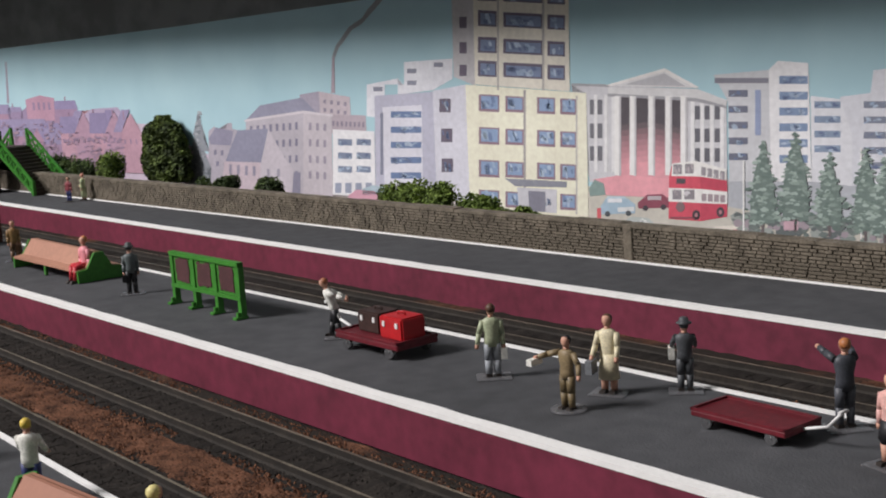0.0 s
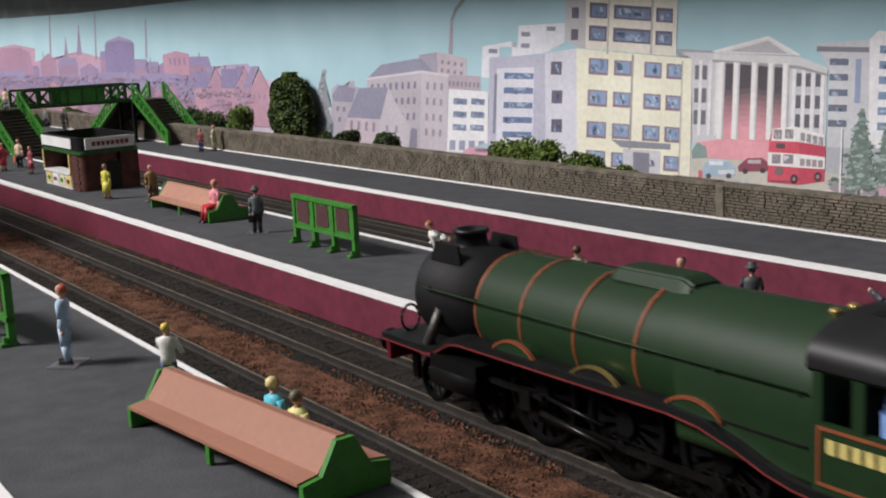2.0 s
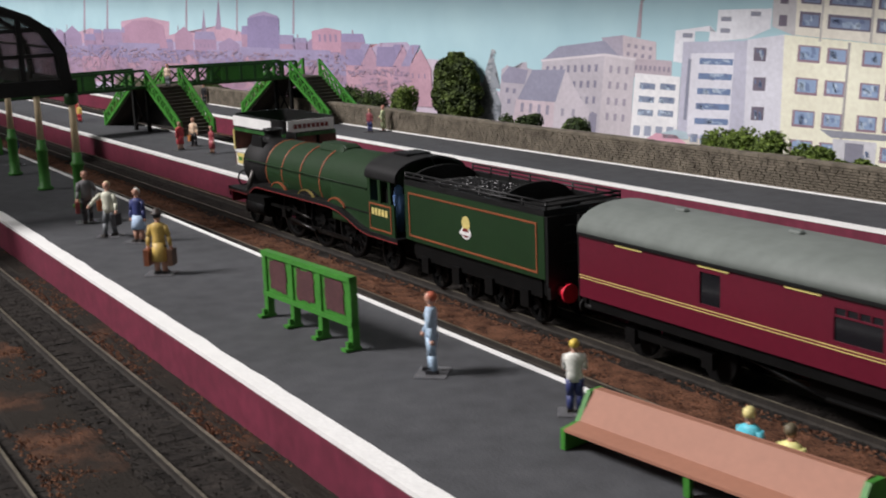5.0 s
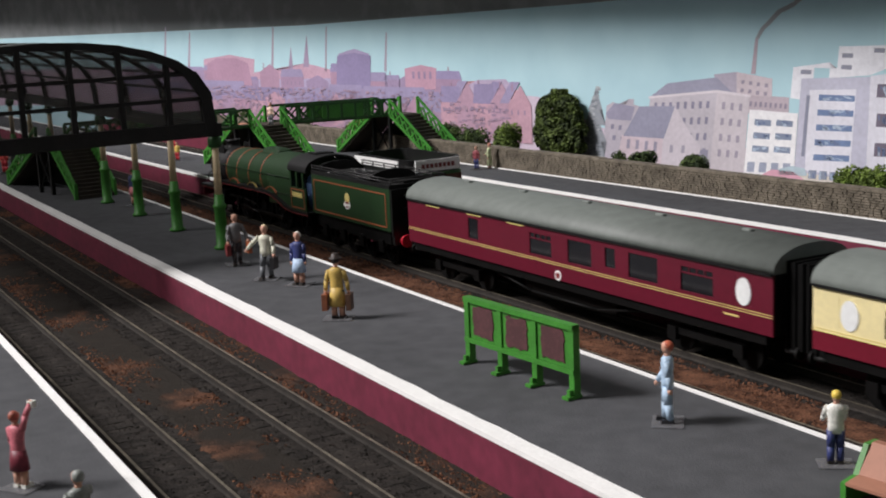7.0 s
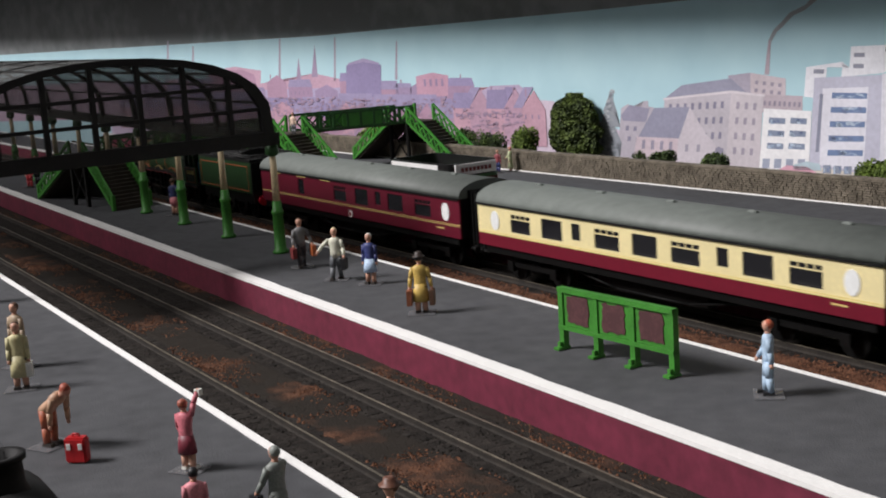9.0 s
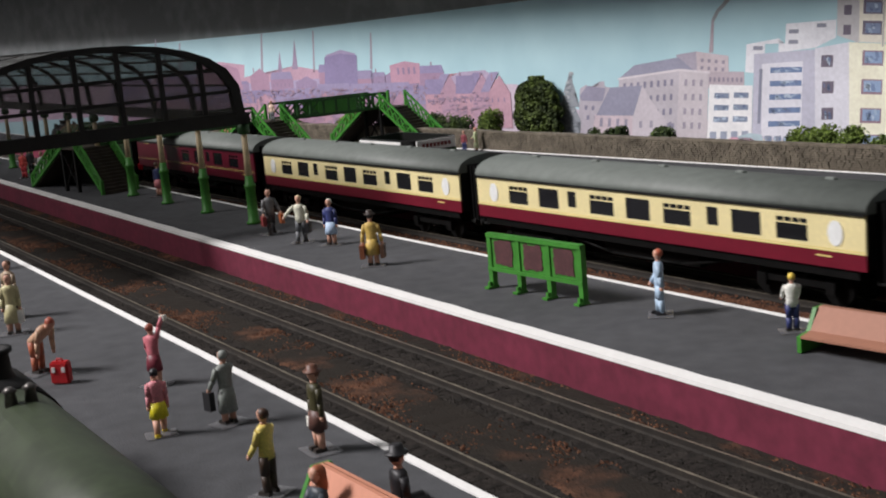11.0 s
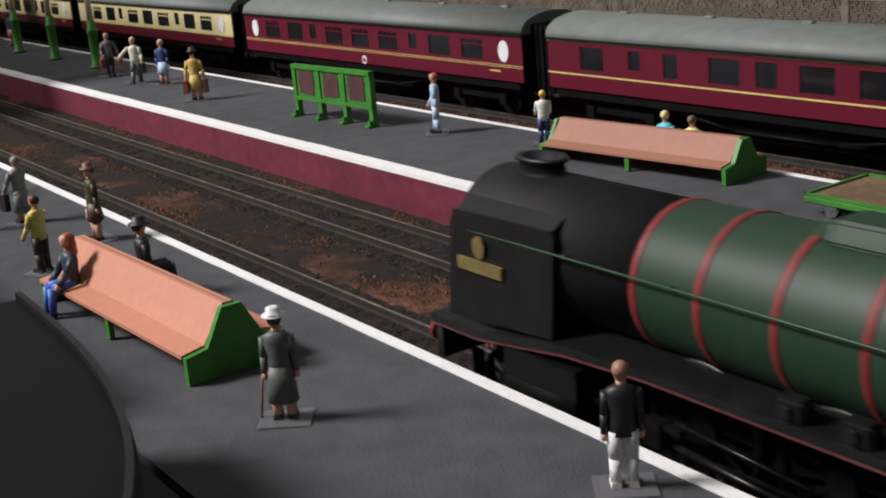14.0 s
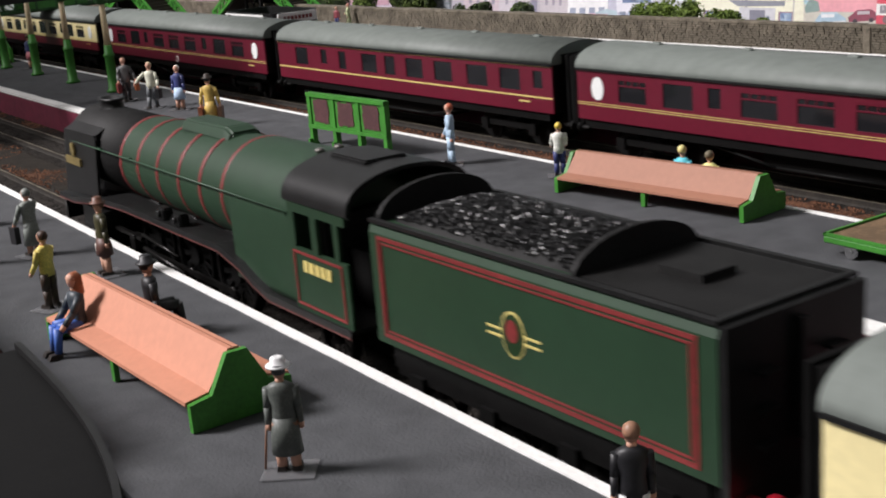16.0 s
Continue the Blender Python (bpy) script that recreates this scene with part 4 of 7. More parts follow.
    for s in (-1, 1):
        bm = bmesh.new()
        for e in (-0.055, 0.055):
            tube(bm, (e, s * 0.0125, 0.0109), (e * 0.4, s * 0.0125, 0.0055), 0.0006, seg=6)
        tube(bm, (-0.022, s * 0.0125, 0.0055), (0.022, s * 0.0125, 0.0055), 0.0006, seg=6); part("truss_rod", bm, UNDER, under, "black truss rod")
    for sx in (-1, 1):
        c = sx * (h - 0.036)
        bm = bmesh.new()
        for s in (-1, 1):
            box(bm, c - 0.019, c + 0.019, s * 0.0112 - 0.0008, s * 0.0112 + 0.0008, 0.0050, 0.0075)
            for d in (-0.0165, 0.0165):
                box(bm, c + d * 1.0 - 0.0022, c + d + 0.0022, s * 0.0118 - 0.0012, s * 0.0118 + 0.0012, 0.0030, 0.0078)
        box(bm, c - 0.004, c + 0.004, -0.011, 0.011, 0.004, 0.0088)
        bogie = part("bogie", bm, UNDER, root, "black bogie frame")
        for d in (-0.0165, 0.0165):
            bm = bmesh.new()
            for s in (-1, 1):
                tube(bm, (c + d, s * 0.0072 - 0.001, 0.0047), (c + d, s * 0.0072 + 0.001, 0.0047), 0.0068, seg=20)
            tube(bm, (c + d, -0.011, 0.006), (c + d, 0.011, 0.006), 0.0009, seg=6)
            part("wheelset", bm, UNDER, bogie)
        bm = bmesh.new()
        e = sx * h
        for k in range(5):
            a, b = sorted((e + sx * 0.0016 * k, e + sx * (0.0016 * k + 0.0011))); o = 0.0006 * (k % 2)
            box(bm, a, b, -0.0115 + o, 0.0115 - o, 0.0105, 0.0385 - o)
        part("gangway", bm, UNDER, root, "black concertina gangway")
        for s in (-1, 1):
            bm = bmesh.new(); tube(bm, (e, s * 0.0105, 0.0095), (e + sx * 0.005, s * 0.0105, 0.0095), 0.0009, seg=8); tube(bm, (e + sx * 0.005, s * 0.0105, 0.0095), (e + sx * 0.0058, s * 0.0105, 0.0095), 0.0021, seg=10)
            part("buffer", bm, SOOT, root)
    return raise_body(root, 0.0022)


def loop_oval(x, cy, cz, ry, rz, n=28):
    return [(x, cy + ry * math.cos(math.tau * i / n), cz + rz * math.sin(math.tau * i / n)) for i in range(n)]


def plate_path(rows, y0, y1, th):
    """A running plate that steps up and down: rows of (x, z)."""
    bm = bmesh.new()
    rings(bm, [[(x, y0, z - th), (x, y1, z - th), (x, y1, z), (x, y0, z)] for x, z in rows], smooth=False)
    return bm


def locomotive(name, m, green, line, label, shift, sm, stack, cab0, cab1, top, bands, deflectors, plate, badge):
    """A tapered-boiler express engine that faces -x, its front beam at 0 on the rail."""
    root = empty(name, m, label, "steam locomotive")
    cz, r = top - 0.0140, 0.0140
    x0, x1 = shift, cab0
    # boiler, smokebox, firebox
    bm = bmesh.new(); rings(bm, [loop_oval(x, 0, cz - 0.001, rr, rr) for x, rr in ((x0, 0.0122), (x0 + 0.0003, 0.0128), (x0 + 0.0008, 0.0130), (x0 + 0.0014, 0.0130), (sm, 0.0130))])
    smoke = part("smokebox", bm, SOOT, root, "matt black smokebox")
    bm = bmesh.new(); rings(bm, [loop_oval(x0 - d, 0, cz - 0.001, rr, rr, 24) for d, rr in ((0, 0.0095), (0.0012, 0.009), (0.0022, 0.006), (0.0026, 0.0015))]); tube(bm, (x0 - 0.0035, 0, cz - 0.001), (x0 - 0.002, 0, cz - 0.001), 0.0009, seg=8)
    part("smokebox_door", bm, SOOT, smoke)
    bm = bmesh.new(); rings(bm, [loop_oval(x, 0, cz - d, rr, rr) for x, rr, d in ((sm, 0.0131, 0.001), (sm + 0.045, 0.0137, 0.0006), (x1 - 0.035, 0.0142, 0.0002))], caps=False)
    boiler = part("boiler", bm, green, root, "green lined boiler")
    bm = bmesh.new()
    def fire(x, k):
        """k: 0 is a round boiler section, 1 a firebox whose sides drop straight to the frames."""
        out = []
        rf = 0.0142 + 0.0007 * (x - x1 + 0.040) / 0.040
        for (px, py, pz) in loop_oval(x, 0, cz, rf, rf):
            if pz < cz:
                low = cz - (cz - plate[-1][1]) * min(1.0, (cz - pz) / 0.0125)
                side = math.copysign(0.0142 + 0.0006 * k, py) if abs(py) > 0.004 else py * 2.6
                py, pz = py + (side - py) * k, pz + (low - pz) * k
            out.append((px, py, pz))
        return out
    rings(bm, [fire(x1 - 0.040, 0.0), fire(x1 - 0.0365, 0.0), fire(x1 - 0.0360, 0.12), fire(x1 - 0.0352, 0.95), fire(x1 - 0.0346, 1.0), fire(x1 - 0.02, 1.0), fire(x1, 1.0)], caps=False)
    part("firebox", bm, green, root, "green firebox")
    bw = 0.0007 if deflectors else 0.00036
    for bx in bands:
        t = (bx - sm) / (x1 - 0.035 - sm); rr = 0.0131 + 0.0011 * max(0, min(1, t)) + 0.00018; zc = cz - 0.001 * (1 - max(0, min(1, t)))
        bm = bmesh.new(); rings(bm, [loop_oval(x, 0, zc, rr + e, rr + e) for x, e in ((bx - bw - 0.0001, -0.0003), (bx - bw, 0), (bx + bw, 0), (bx + bw + 0.0001, -0.0003))], caps=False)
        part("boiler_band", bm, line, boiler, "orange-red boiler band")
    # mountings
    bm = bmesh.new(); zt = cz - 0.001 + 0.0128
    k = 0.75 if deflectors else 1.0; wd = 1.35 if deflectors else 1.0
    lathe(bm, [(zt - 0.0015, 0.0054 * wd), (zt, 0.0043 * wd), (zt + 0.0028 * k, 0.0041 * wd), (zt + 0.0032 * k, 0.0048 * wd), (zt + 0.0042 * k, 0.0048 * wd), (zt + 0.0042 * k, 0.0036 * wd), (zt + 0.001, 0.003 * wd)], 18, centre=(stack, 0), squash=0.62 if deflectors else 1.0)
    part("chimney", bm, BLACK, root)
    bm = bmesh.new(); dx, k = (0.100, 1.0) if deflectors else (0.090, 0.75); zt = cz + 0.0130
    rings(bm, [[(dx + a * k, s * (0.0055 - 0.002 * (a < -0.013)), zt + z) for s, z in ((-1, -0.001), (-0.7, h), (0.7, h), (1, -0.001))] for a, h in ((-0.018, 0.0002), (-0.013, 0.0024), (0.014, 0.0026), (0.018, 0.0012))], smooth=False)
    bmesh.ops.bevel(bm, geom=bm.edges[:], offset=0.0006, segments=2, affect="EDGES")
    part("steam_dome", bm, green, root, "flat green steam collector")
    for s in (-1, 1):
        bm = bmesh.new(); lathe(bm, [(cz + 0.0130, 0.0012), (cz + 0.0146, 0.0010), (cz + 0.0150, 0.0014), (cz + 0.0156, 0.0006)], 10, centre=(x1 - 0.006, s * 0.0026))
        part("safety_valve", bm, BRASS if not deflectors else STEEL, root, "small metal safety valve")
    for s in (-1, 1):
        bm = bmesh.new(); tube(bm, (x0 + 0.006, s * 0.0139, cz + 0.0022), (x1 - 0.002, s * 0.0152, cz + 0.0030), 0.00022, seg=6)
        for k in range(7):
            xx = x0 + 0.008 + (x1 - x0 - 0.012) * k / 6; tube(bm, (xx, s * 0.0125, cz + 0.0020), (xx, s * (0.0140 + 0.0012 * k / 6), cz + 0.0024), 0.0004, seg=5)
        part("handrail", bm, RAIL_GREEN if deflectors else green, boiler, "thin boiler handrail")
    # plates, beam, buffers
    bm = plate_path(plate, -0.0163, 0.0163, 0.0009); foot = part("running_plate", bm, BLACK, root, "black running plate")
    for s in (-1, 1):
        bm = bmesh.new(); rings(bm, [[(x, s * 0.0164, z - 0.0020), (x, s * 0.0168, z - 0.0020), (x, s * 0.0168, z + 0.0001), (x, s * 0.0164, z + 0.0001)] for x, z in plate], smooth=False)
        v = part("valance_plate", bm, BLACK, foot)
        bm = bmesh.new(); rings(bm, [[(x, s * 0.01675, z - 0.0019), (x, s * 0.01695, z - 0.0019), (x, s * 0.01695, z - 0.0015), (x, s * 0.01675, z - 0.0015)] for x, z in plate], smooth=False)
        part("valance_line", bm, LINE_DULL if deflectors else RED_LINE, v)
    bm = bmesh.new(); box(bm, -0.0012, 0.0008, -0.0155, 0.0155, 0.0085, 0.0150); beam = part("buffer_beam", bm, BLACK if deflectors else MAROON, root, "dark front buffer beam")
    for s in (-1, 1):
        bm = bmesh.new(); tube(bm, (-0.0012, s * 0.0112, 0.0120), (-0.0055, s * 0.0112, 0.0120), 0.0016, 0.0011, seg=10); tube(bm, (-0.0055, s * 0.0112, 0.0120), (-0.0064, s * 0.0112, 0.0120), 0.0032 if not deflectors else 0.0026, seg=14)
        part("buffer", bm, RED_LINE if deflectors else BLACK, beam)
    for s in (-1, 1):
        bm = bmesh.new(); box(bm, 0.0015, 0.004, s * 0.0085 - 0.0007, s * 0.0085 + 0.0007, 0.0025, 0.0088); part("guard_iron", bm, BLACK, root)
    bm = bmesh.new(); box(bm, -0.003, -0.001, -0.0012, 0.0012, 0.007, 0.0105); part("coupling_hook", bm, BLACK, root)
    # frames, cylinders, wheels, rods
    nose, shift = shift, 0.013
    bm = bmesh.new(); box(bm, 0.004, cab1 - 0.004, -0.0048, 0.0048, 0.0055, cz - 0.006)
    part("main_frame", bm, UNDER, root, "black main frame")
    for s in (-1, 1):
        bm = bmesh.new(); tube(bm, (shift + 0.010, s * 0.0135, 0.0098), (shift + 0.030, s * 0.0135, 0.0098), 0.0042, seg=16); box(bm, shift + 0.010, shift + 0.030, s * 0.0135 - 0.0036, s * 0.0135 + 0.0036, 0.0110, plate[2][1] - 0.0015)
        cyl = part("cylinder", bm, UNDER, root, "black outside cylinder")
        bm = bmesh.new(); box(bm, shift + 0.030, shift + 0.052, s * 0.0135 - 0.0007, s * 0.0135 + 0.0007, 0.0115, 0.0126); box(bm, shift + 0.044, shift + 0.048, s * 0.0135 - 0.0013, s * 0.0135 + 0.0013, 0.0080, 0.0128); part("slide_bar", bm, ROD, cyl, "bright slide bar")
    drivers = [shift + (0.052 if deflectors else 0.045) + (0.0275 if deflectors else 0.0290) * k for k in range(3)]
    for x in drivers:
        wheel(root, x, 0.0125, spokes=16)
    for s in (-1, 1):
        bm = bmesh.new(); y = s * 0.0100
        box(bm, drivers[0] - 0.002, drivers[2] + 0.002, y - 0.0005, y + 0.0005, 0.0068, 0.0084)
        for x in drivers:
            tube(bm, (x, y - 0.0007, 0.0076), (x, y + 0.0007, 0.0076), 0.0016, seg=10)
        rod = part("coupling_rod", bm, ROD, root, "steel coupling rod")
        bm = bmesh.new(); tube(bm, (shift + 0.046, s * 0.0122, 0.0100), (drivers[1], s * 0.0122, 0.0076), 0.0008, seg=6); tube(bm, (drivers[1] - 0.002, s * 0.0128, 0.0125), (shift + 0.05, s * 0.0128, 0.0145), 0.0005, seg=6); part("connecting_rod", bm, ROD, root, "steel connecting rod")
    for x in (0.011, shift + 0.024):
        wheel(root, x, 0.0062, spokes=9)
    wheel(root, cab0 + 0.004, 0.0075, spokes=9)
    if deflectors:
        for s in (-1, 1):
            bm = bmesh.new(); y = s * 0.0150
            rings(bm, [[(x, y - 0.0004, zb), (x, y + 0.0004, zb), (x, y + 0.0004 - s * 0.0016, zt2), (x, y - 0.0004 - s * 0.0016, zt2)] for x, zb, zt2 in ((0.0040, 0.0190, 0.0372), (0.0055, 0.0190, 0.0402), (0.0340, 0.0210, 0.0406), (0.0352, 0.0210, 0.0392))], smooth=False)
            d = part("smoke_deflector", bm, BLACK, root, "black smoke deflector plate")
            bm = bmesh.new(); rings(bm, [[(x, y - s * 0.0012, 0.0400), (x, y - s * 0.0020, 0.0404), (x, y - s * 0.0052, 0.0424), (x, y - s * 0.0050, 0.0418)] for x in (0.0060, 0.0340)], smooth=False); part("plate_top", bm, BLACK, d, "inward-curved top of the plate")
            for lx in (0.086, 0.0975):
                bm = bmesh.new(); box(bm, lx, lx + 0.0052, *sorted((s * 0.0160, s * 0.0128)), plate[4][1] - 0.0004, plate[4][1] + 0.0036); bmesh.ops.bevel(bm, geom=bm.edges[:], offset=0.0005, segments=2, affect="EDGES"); tube(bm, (lx + 0.0026, s * 0.0158, plate[4][1] + 0.0018), (lx + 0.0026, s * 0.0170, plate[4][1] + 0.0018), 0.0010, seg=10); part("lubricator", bm, BLACK, foot, "small black lubricator box")
            bm = bmesh.new(); box(bm, 0.0080, 0.0215, y + s * 0.0001 - 0.0004, y + s * 0.0001 + 0.0004, 0.0292, 0.0316); part("nameplate", bm, DULL_BRASS, d, "unreadable brass nameplate")
            bm = bmesh.new(); prism(bm, [(0.0145 + 0.0018 * math.cos(math.tau * i / 14), 0.0342 + 0.0022 * math.sin(math.tau * i / 14)) for i in range(14)], y - s * 0.0004, y + s * 0.0002, "y"); part("crest", bm, DULL_BRASS, d, "small round crest")
    else:
        for s in (-1, 1):
            bm = bmesh.new(); tube(bm, (0.0215, s * 0.0122, cz - 0.003), (0.0185, s * 0.0146, plate[1][1]), 0.0013, 0.0015, seg=10); part("steam_pipe", bm, STEEL, smoke, "dull grey outside steam pipe")
            bm = bmesh.new(); prism(bm, [(0.0135, cz + 0.0085), (0.0270, cz + 0.0085), (0.0262, cz + 0.0135), (0.0160, cz + 0.0135)], *sorted((s * 0.0088, s * 0.0094)), "y"); part("wing_deflector", bm, BLACK, smoke, "small black wing plate beside the chimney")
            bm = bmesh.new(); ring = [(0.0030, s * 0.0100 + 0.0028 * math.cos(math.tau * i / 14), plate[0][1] + 0.0036 + 0.0036 * math.sin(math.tau * i / 14)) for i in range(15)]
            for p, q in zip(ring, ring[1:]):
                tube(bm, p, q, 0.0004, seg=5)
            part("lamp_bracket", bm, BLACK, foot, "black wire bracket on the front platform")
            bm = bmesh.new(); box(bm, x1 - 0.034, x1 - 0.002, *sorted((s * 0.0147, s * 0.0152)), cz - 0.0072, cz - 0.0068); part("firebox_rail", bm, BLACK, root, "thin dark rail on the firebox side")
        for s in (-1, 1):
            for k, x in enumerate(drivers):
                bm = bmesh.new(); y = s * 0.0150; rr = 0.0135
                a0, a1 = (math.radians(35), math.radians(145))
                pts = [(x - 0.002 + 0.0072 * math.cos(a0 + (a1 - a0) * i / 14) * 1.35, plate[4][1] - 0.004 + 0.0072 * math.sin(a0 + (a1 - a0) * i / 14)) for i in range(15)]
                rings(bm, [[(px, y - s * 0.0004, pz), (px, y + s * 0.0007, pz), (px, y + s * 0.0007, pz - 0.0006), (px, y - s * 0.0004, pz - 0.0006)] for px, pz in pts], smooth=False)
                part("splasher", bm, [BRASS, ORANGE][0 if k == 1 else 1], root, "curved wheel splasher with lined edge")
                bm = bmesh.new(); prism(bm, [(px, pz - 0.0004) for px, pz in pts], *sorted((y - s * 0.0040, y + s * 0.0004)), "y"); part("splasher_face", bm, green if k != 1 else BLACK, root)
    # cab
    cabz0, cabz1, roofz = plate[-1][1], top - (0.0065 if deflectors else 0.0050), top + (0.0016 if deflectors else 0.0028)
    for s in (-1, 1):
        bm = bmesh.new(); y = s * 0.0160; a, b = sorted((y, y - s * 0.0008))
        L = cab1 - cab0
        wz, wt = (0.0118, 0.0034) if deflectors else (0.0100, 0.0012)
        box(bm, cab0, cab1, a, b, cabz0, cabz1 - wz); box(bm, cab0, cab1, a, b, cabz1 - wt, cabz1)
        for u0, u1 in ((0, 0.10), (0.40, 0.50), (0.80, 0.88)):
            box(bm, cab0 + L * u0, cab0 + L * u1, a, b, cabz1 - wz, cabz1 - wt)
        side = part("cab_side", bm, green, root, "green cab side with window openings")
        bm = bmesh.new()
        yy = y if s < 0 else -y
        quad_ring(bm, cab0 + 0.0012, cab1 - 0.0022, cabz0 + 0.0012, cabz1 - wz - 0.0008, 0.0006, -0.0160)
        if s > 0:
            for v in bm.verts: v.co.y = -v.co.y
        part("cab_lining", bm, line, side)
        cxm = (cab0 + cab1) / 2 - 0.0004
        for k in range(5):
            bm = bmesh.new(); xx = cxm - 0.0068 + 0.0027 * k; box(bm, xx, xx + 0.0019, y - 0.0003, y + 0.0003, cabz1 - wz - 0.0054, cabz1 - wz - 0.0028); part("number_bar", bm, YELLOW, side, "pale yellow painted bar")
        bm = bmesh.new(); box(bm, cab0 + L * 0.52, cab0 + L * 0.54, y - 0.0005, y + 0.0005, cabz1 - wz, cabz1 - wt); part("window_bar", bm, green, side)
    bm = bmesh.new()
    arc = [((0.0166) * math.cos(t), cabz1 - 0.0006 + (roofz - cabz1 + 0.0006) * math.sin(t) ** 0.8) for t in [math.pi * i / 32 for i in range(33)]]
    inner = [(p[0] * 0.94, p[1] - 0.0009) for p in arc]
    rings(bm, [[(x, *p) for p in arc] + [(x, *p) for p in inner[::-1]] for x in (cab0 - 0.001, cab1 + 0.0025)])
    roof = part("cab_roof", bm, BLACK, root, "black curved cab roof"); roof.data.set_sharp_from_angle(angle=math.radians(35))
    bm = bmesh.new(); box(bm, cab0 + 0.004, cab1 - 0.006, -0.0055, 0.0055, roofz - 0.0008, roofz + 0.0006); bmesh.ops.bevel(bm, geom=bm.edges[:], offset=0.0004, segments=2, affect="EDGES"); part("roof_ventilator", bm, BLACK, roof, "raised black ventilator")
    bm = bmesh.new(); prism(bm, [(0.0155 * math.cos(t), cabz1 - 0.001 + (roofz - cabz1) * math.sin(t)) for t in [math.pi * i / 12 for i in range(13)]] + [(-0.0155, cabz0), (0.0155, cabz0)], cab0 + 0.0002, cab0 + 0.0012, "x"); part("cab_front", bm, green, root)
    bm = bmesh.new(); box(bm, cab0 + 0.0014, cab0 + 0.006, -0.010, 0.010, cabz0, cabz1 - 0.006); part("backhead", bm, SOOT, root, "black boiler backhead in the cab")
    bm = bmesh.new(); tube(bm, (cab1 - 0.010, -0.008, cabz0), (cab1 - 0.010, -0.008, cabz1 - 0.008), 0.0020, 0.0023, seg=10); rings(bm, [[(cab1 - 0.010 + rr * math.cos(math.tau * i / 10), -0.008 + rr * math.sin(math.tau * i / 10), cabz1 - 0.008 + zz) for i in range(10)] for zz, rr in ((0, 0.0014), (0.001, 0.0018), (0.003, 0.0016), (0.0042, 0.0005))])
    if not deflectors:
        part("crew_figurine", bm, material("blue_overalls", (0.16, 0.3, 0.6), 0.7), root, "plain blue crew figurine in the cab")
    else:
        bm.free()
    # tender
    t0, t1 = cab1 + (0.0110 if deflectors else 0.0092), cab1 + (0.1075 if deflectors else 0.0985)
    tz0, tz1 = 0.0160, (0.0368 if not deflectors else 0.0420)
    bm = bmesh.new()
    if deflectors:
        prof = [(-0.0163, tz0), (0.0163, tz0), (0.0163, tz1 - 0.002), (0.0157, tz1 - 0.0006), (0.0140, tz1), (-0.0140, tz1), (-0.0157, tz1 - 0.0006), (-0.0163, tz1 - 0.002)]
    else:
        prof = [(-0.0163, tz0), (0.0163, tz0), (0.0163, tz1), (-0.0163, tz1)]
    prism(bm, prof, t0, t1, "x"); tender = part("tender_body", bm, green, root, "green lined tender side")
    bm = bmesh.new()
    quad_ring(bm, t0 + 0.003, t1 - 0.004, tz0 + 0.0016, tz1 - 0.0024, 0.0006 if not deflectors else 0.0008, -0.0163)
    if deflectors:
        quad_ring(bm, t0 + 0.0043, t1 - 0.0053, tz0 + 0.0029, tz1 - 0.0037, 0.00035, -0.0163)
    both_sides(bm); part("tender_lining", bm, line, tender)
    mid = (t0 + t1) / 2 - (0.001 if deflectors else 0.002)
    for s in (-1, 1):
        bm = bmesh.new(); y = s * 0.0163; zc = (tz0 + tz1) / 2 - 0.0004
        def disc(dx, dz, rx, rz, mi, d):
            prism(bm, [(mid + dx + rx * math.cos(math.tau * i / 18), zc + dz + rz * math.sin(math.tau * i / 18)) for i in range(18)], y - s * 0.0004, y + s * d, "y", mi)
        if badge == "lion":
            disc(0, -0.0014, 0.0032, 0.0024, 1, 0.00015); disc(0, -0.0014, 0.0022, 0.0017, 2, 0.0003); disc(0.0002, 0.0020, 0.0026, 0.0026, 0, 0.0002); box(bm, mid - 0.0036, mid + 0.0036, *sorted((y - s * 0.0003, y + s * 0.00045)), zc - 0.0022, zc - 0.0010, 1)
        else:
            disc(0, 0, 0.0035, 0.0045, 0, 0.00015); disc(0, 0, 0.0031, 0.0041, 3, 0.0003); disc(0, 0.0008, 0.0017, 0.0022, 2, 0.00045); box(bm, mid - 0.0078, mid + 0.0078, *sorted((y - s * 0.0003, y + s * 0.0002)), zc + 0.0002, zc + 0.0006, 0); box(bm, mid - 0.0078, mid + 0.0078, *sorted((y - s * 0.0003, y + s * 0.0002)), zc - 0.0012, zc - 0.0008, 0)
        part("crest_badge", bm, [YELLOW, WHITE, RED_LINE, LOCO_GREEN], tender, "small yellow and red crest badge")
    bm = bmesh.new(); e = 0.0012
    for a, b, c, d in ((t0, t1, -0.0163, -0.0150), (t0, t1, 0.0150, 0.0163), (t1 - 0.0013, t1, -0.0150, 0.0150)):
        box(bm, a, b, c, d, tz1 + 0.00005, tz1 + (0.0008 if deflectors else 0.0020))
    if not deflectors:
        for zz in (0.0032, 0.0046):
            for s in (-1, 1):
                tube(bm, (t0, s * 0.0152, tz1 + zz), (t1, s * 0.0152, tz1 + zz), 0.0004, seg=6)
            tube(bm, (t1 - 0.0008, -0.0152, tz1 + zz), (t1 - 0.0008, 0.0152, tz1 + zz), 0.0004, seg=6)
        for k in range(8):
            xx = t0 + (t1 - t0) * k / 7
            for s in (-1, 1):
                tube(bm, (xx - 0.0004, s * 0.0152, tz1), (xx - 0.0004, s * 0.0152, tz1 + 0.0048), 0.0004, seg=5)
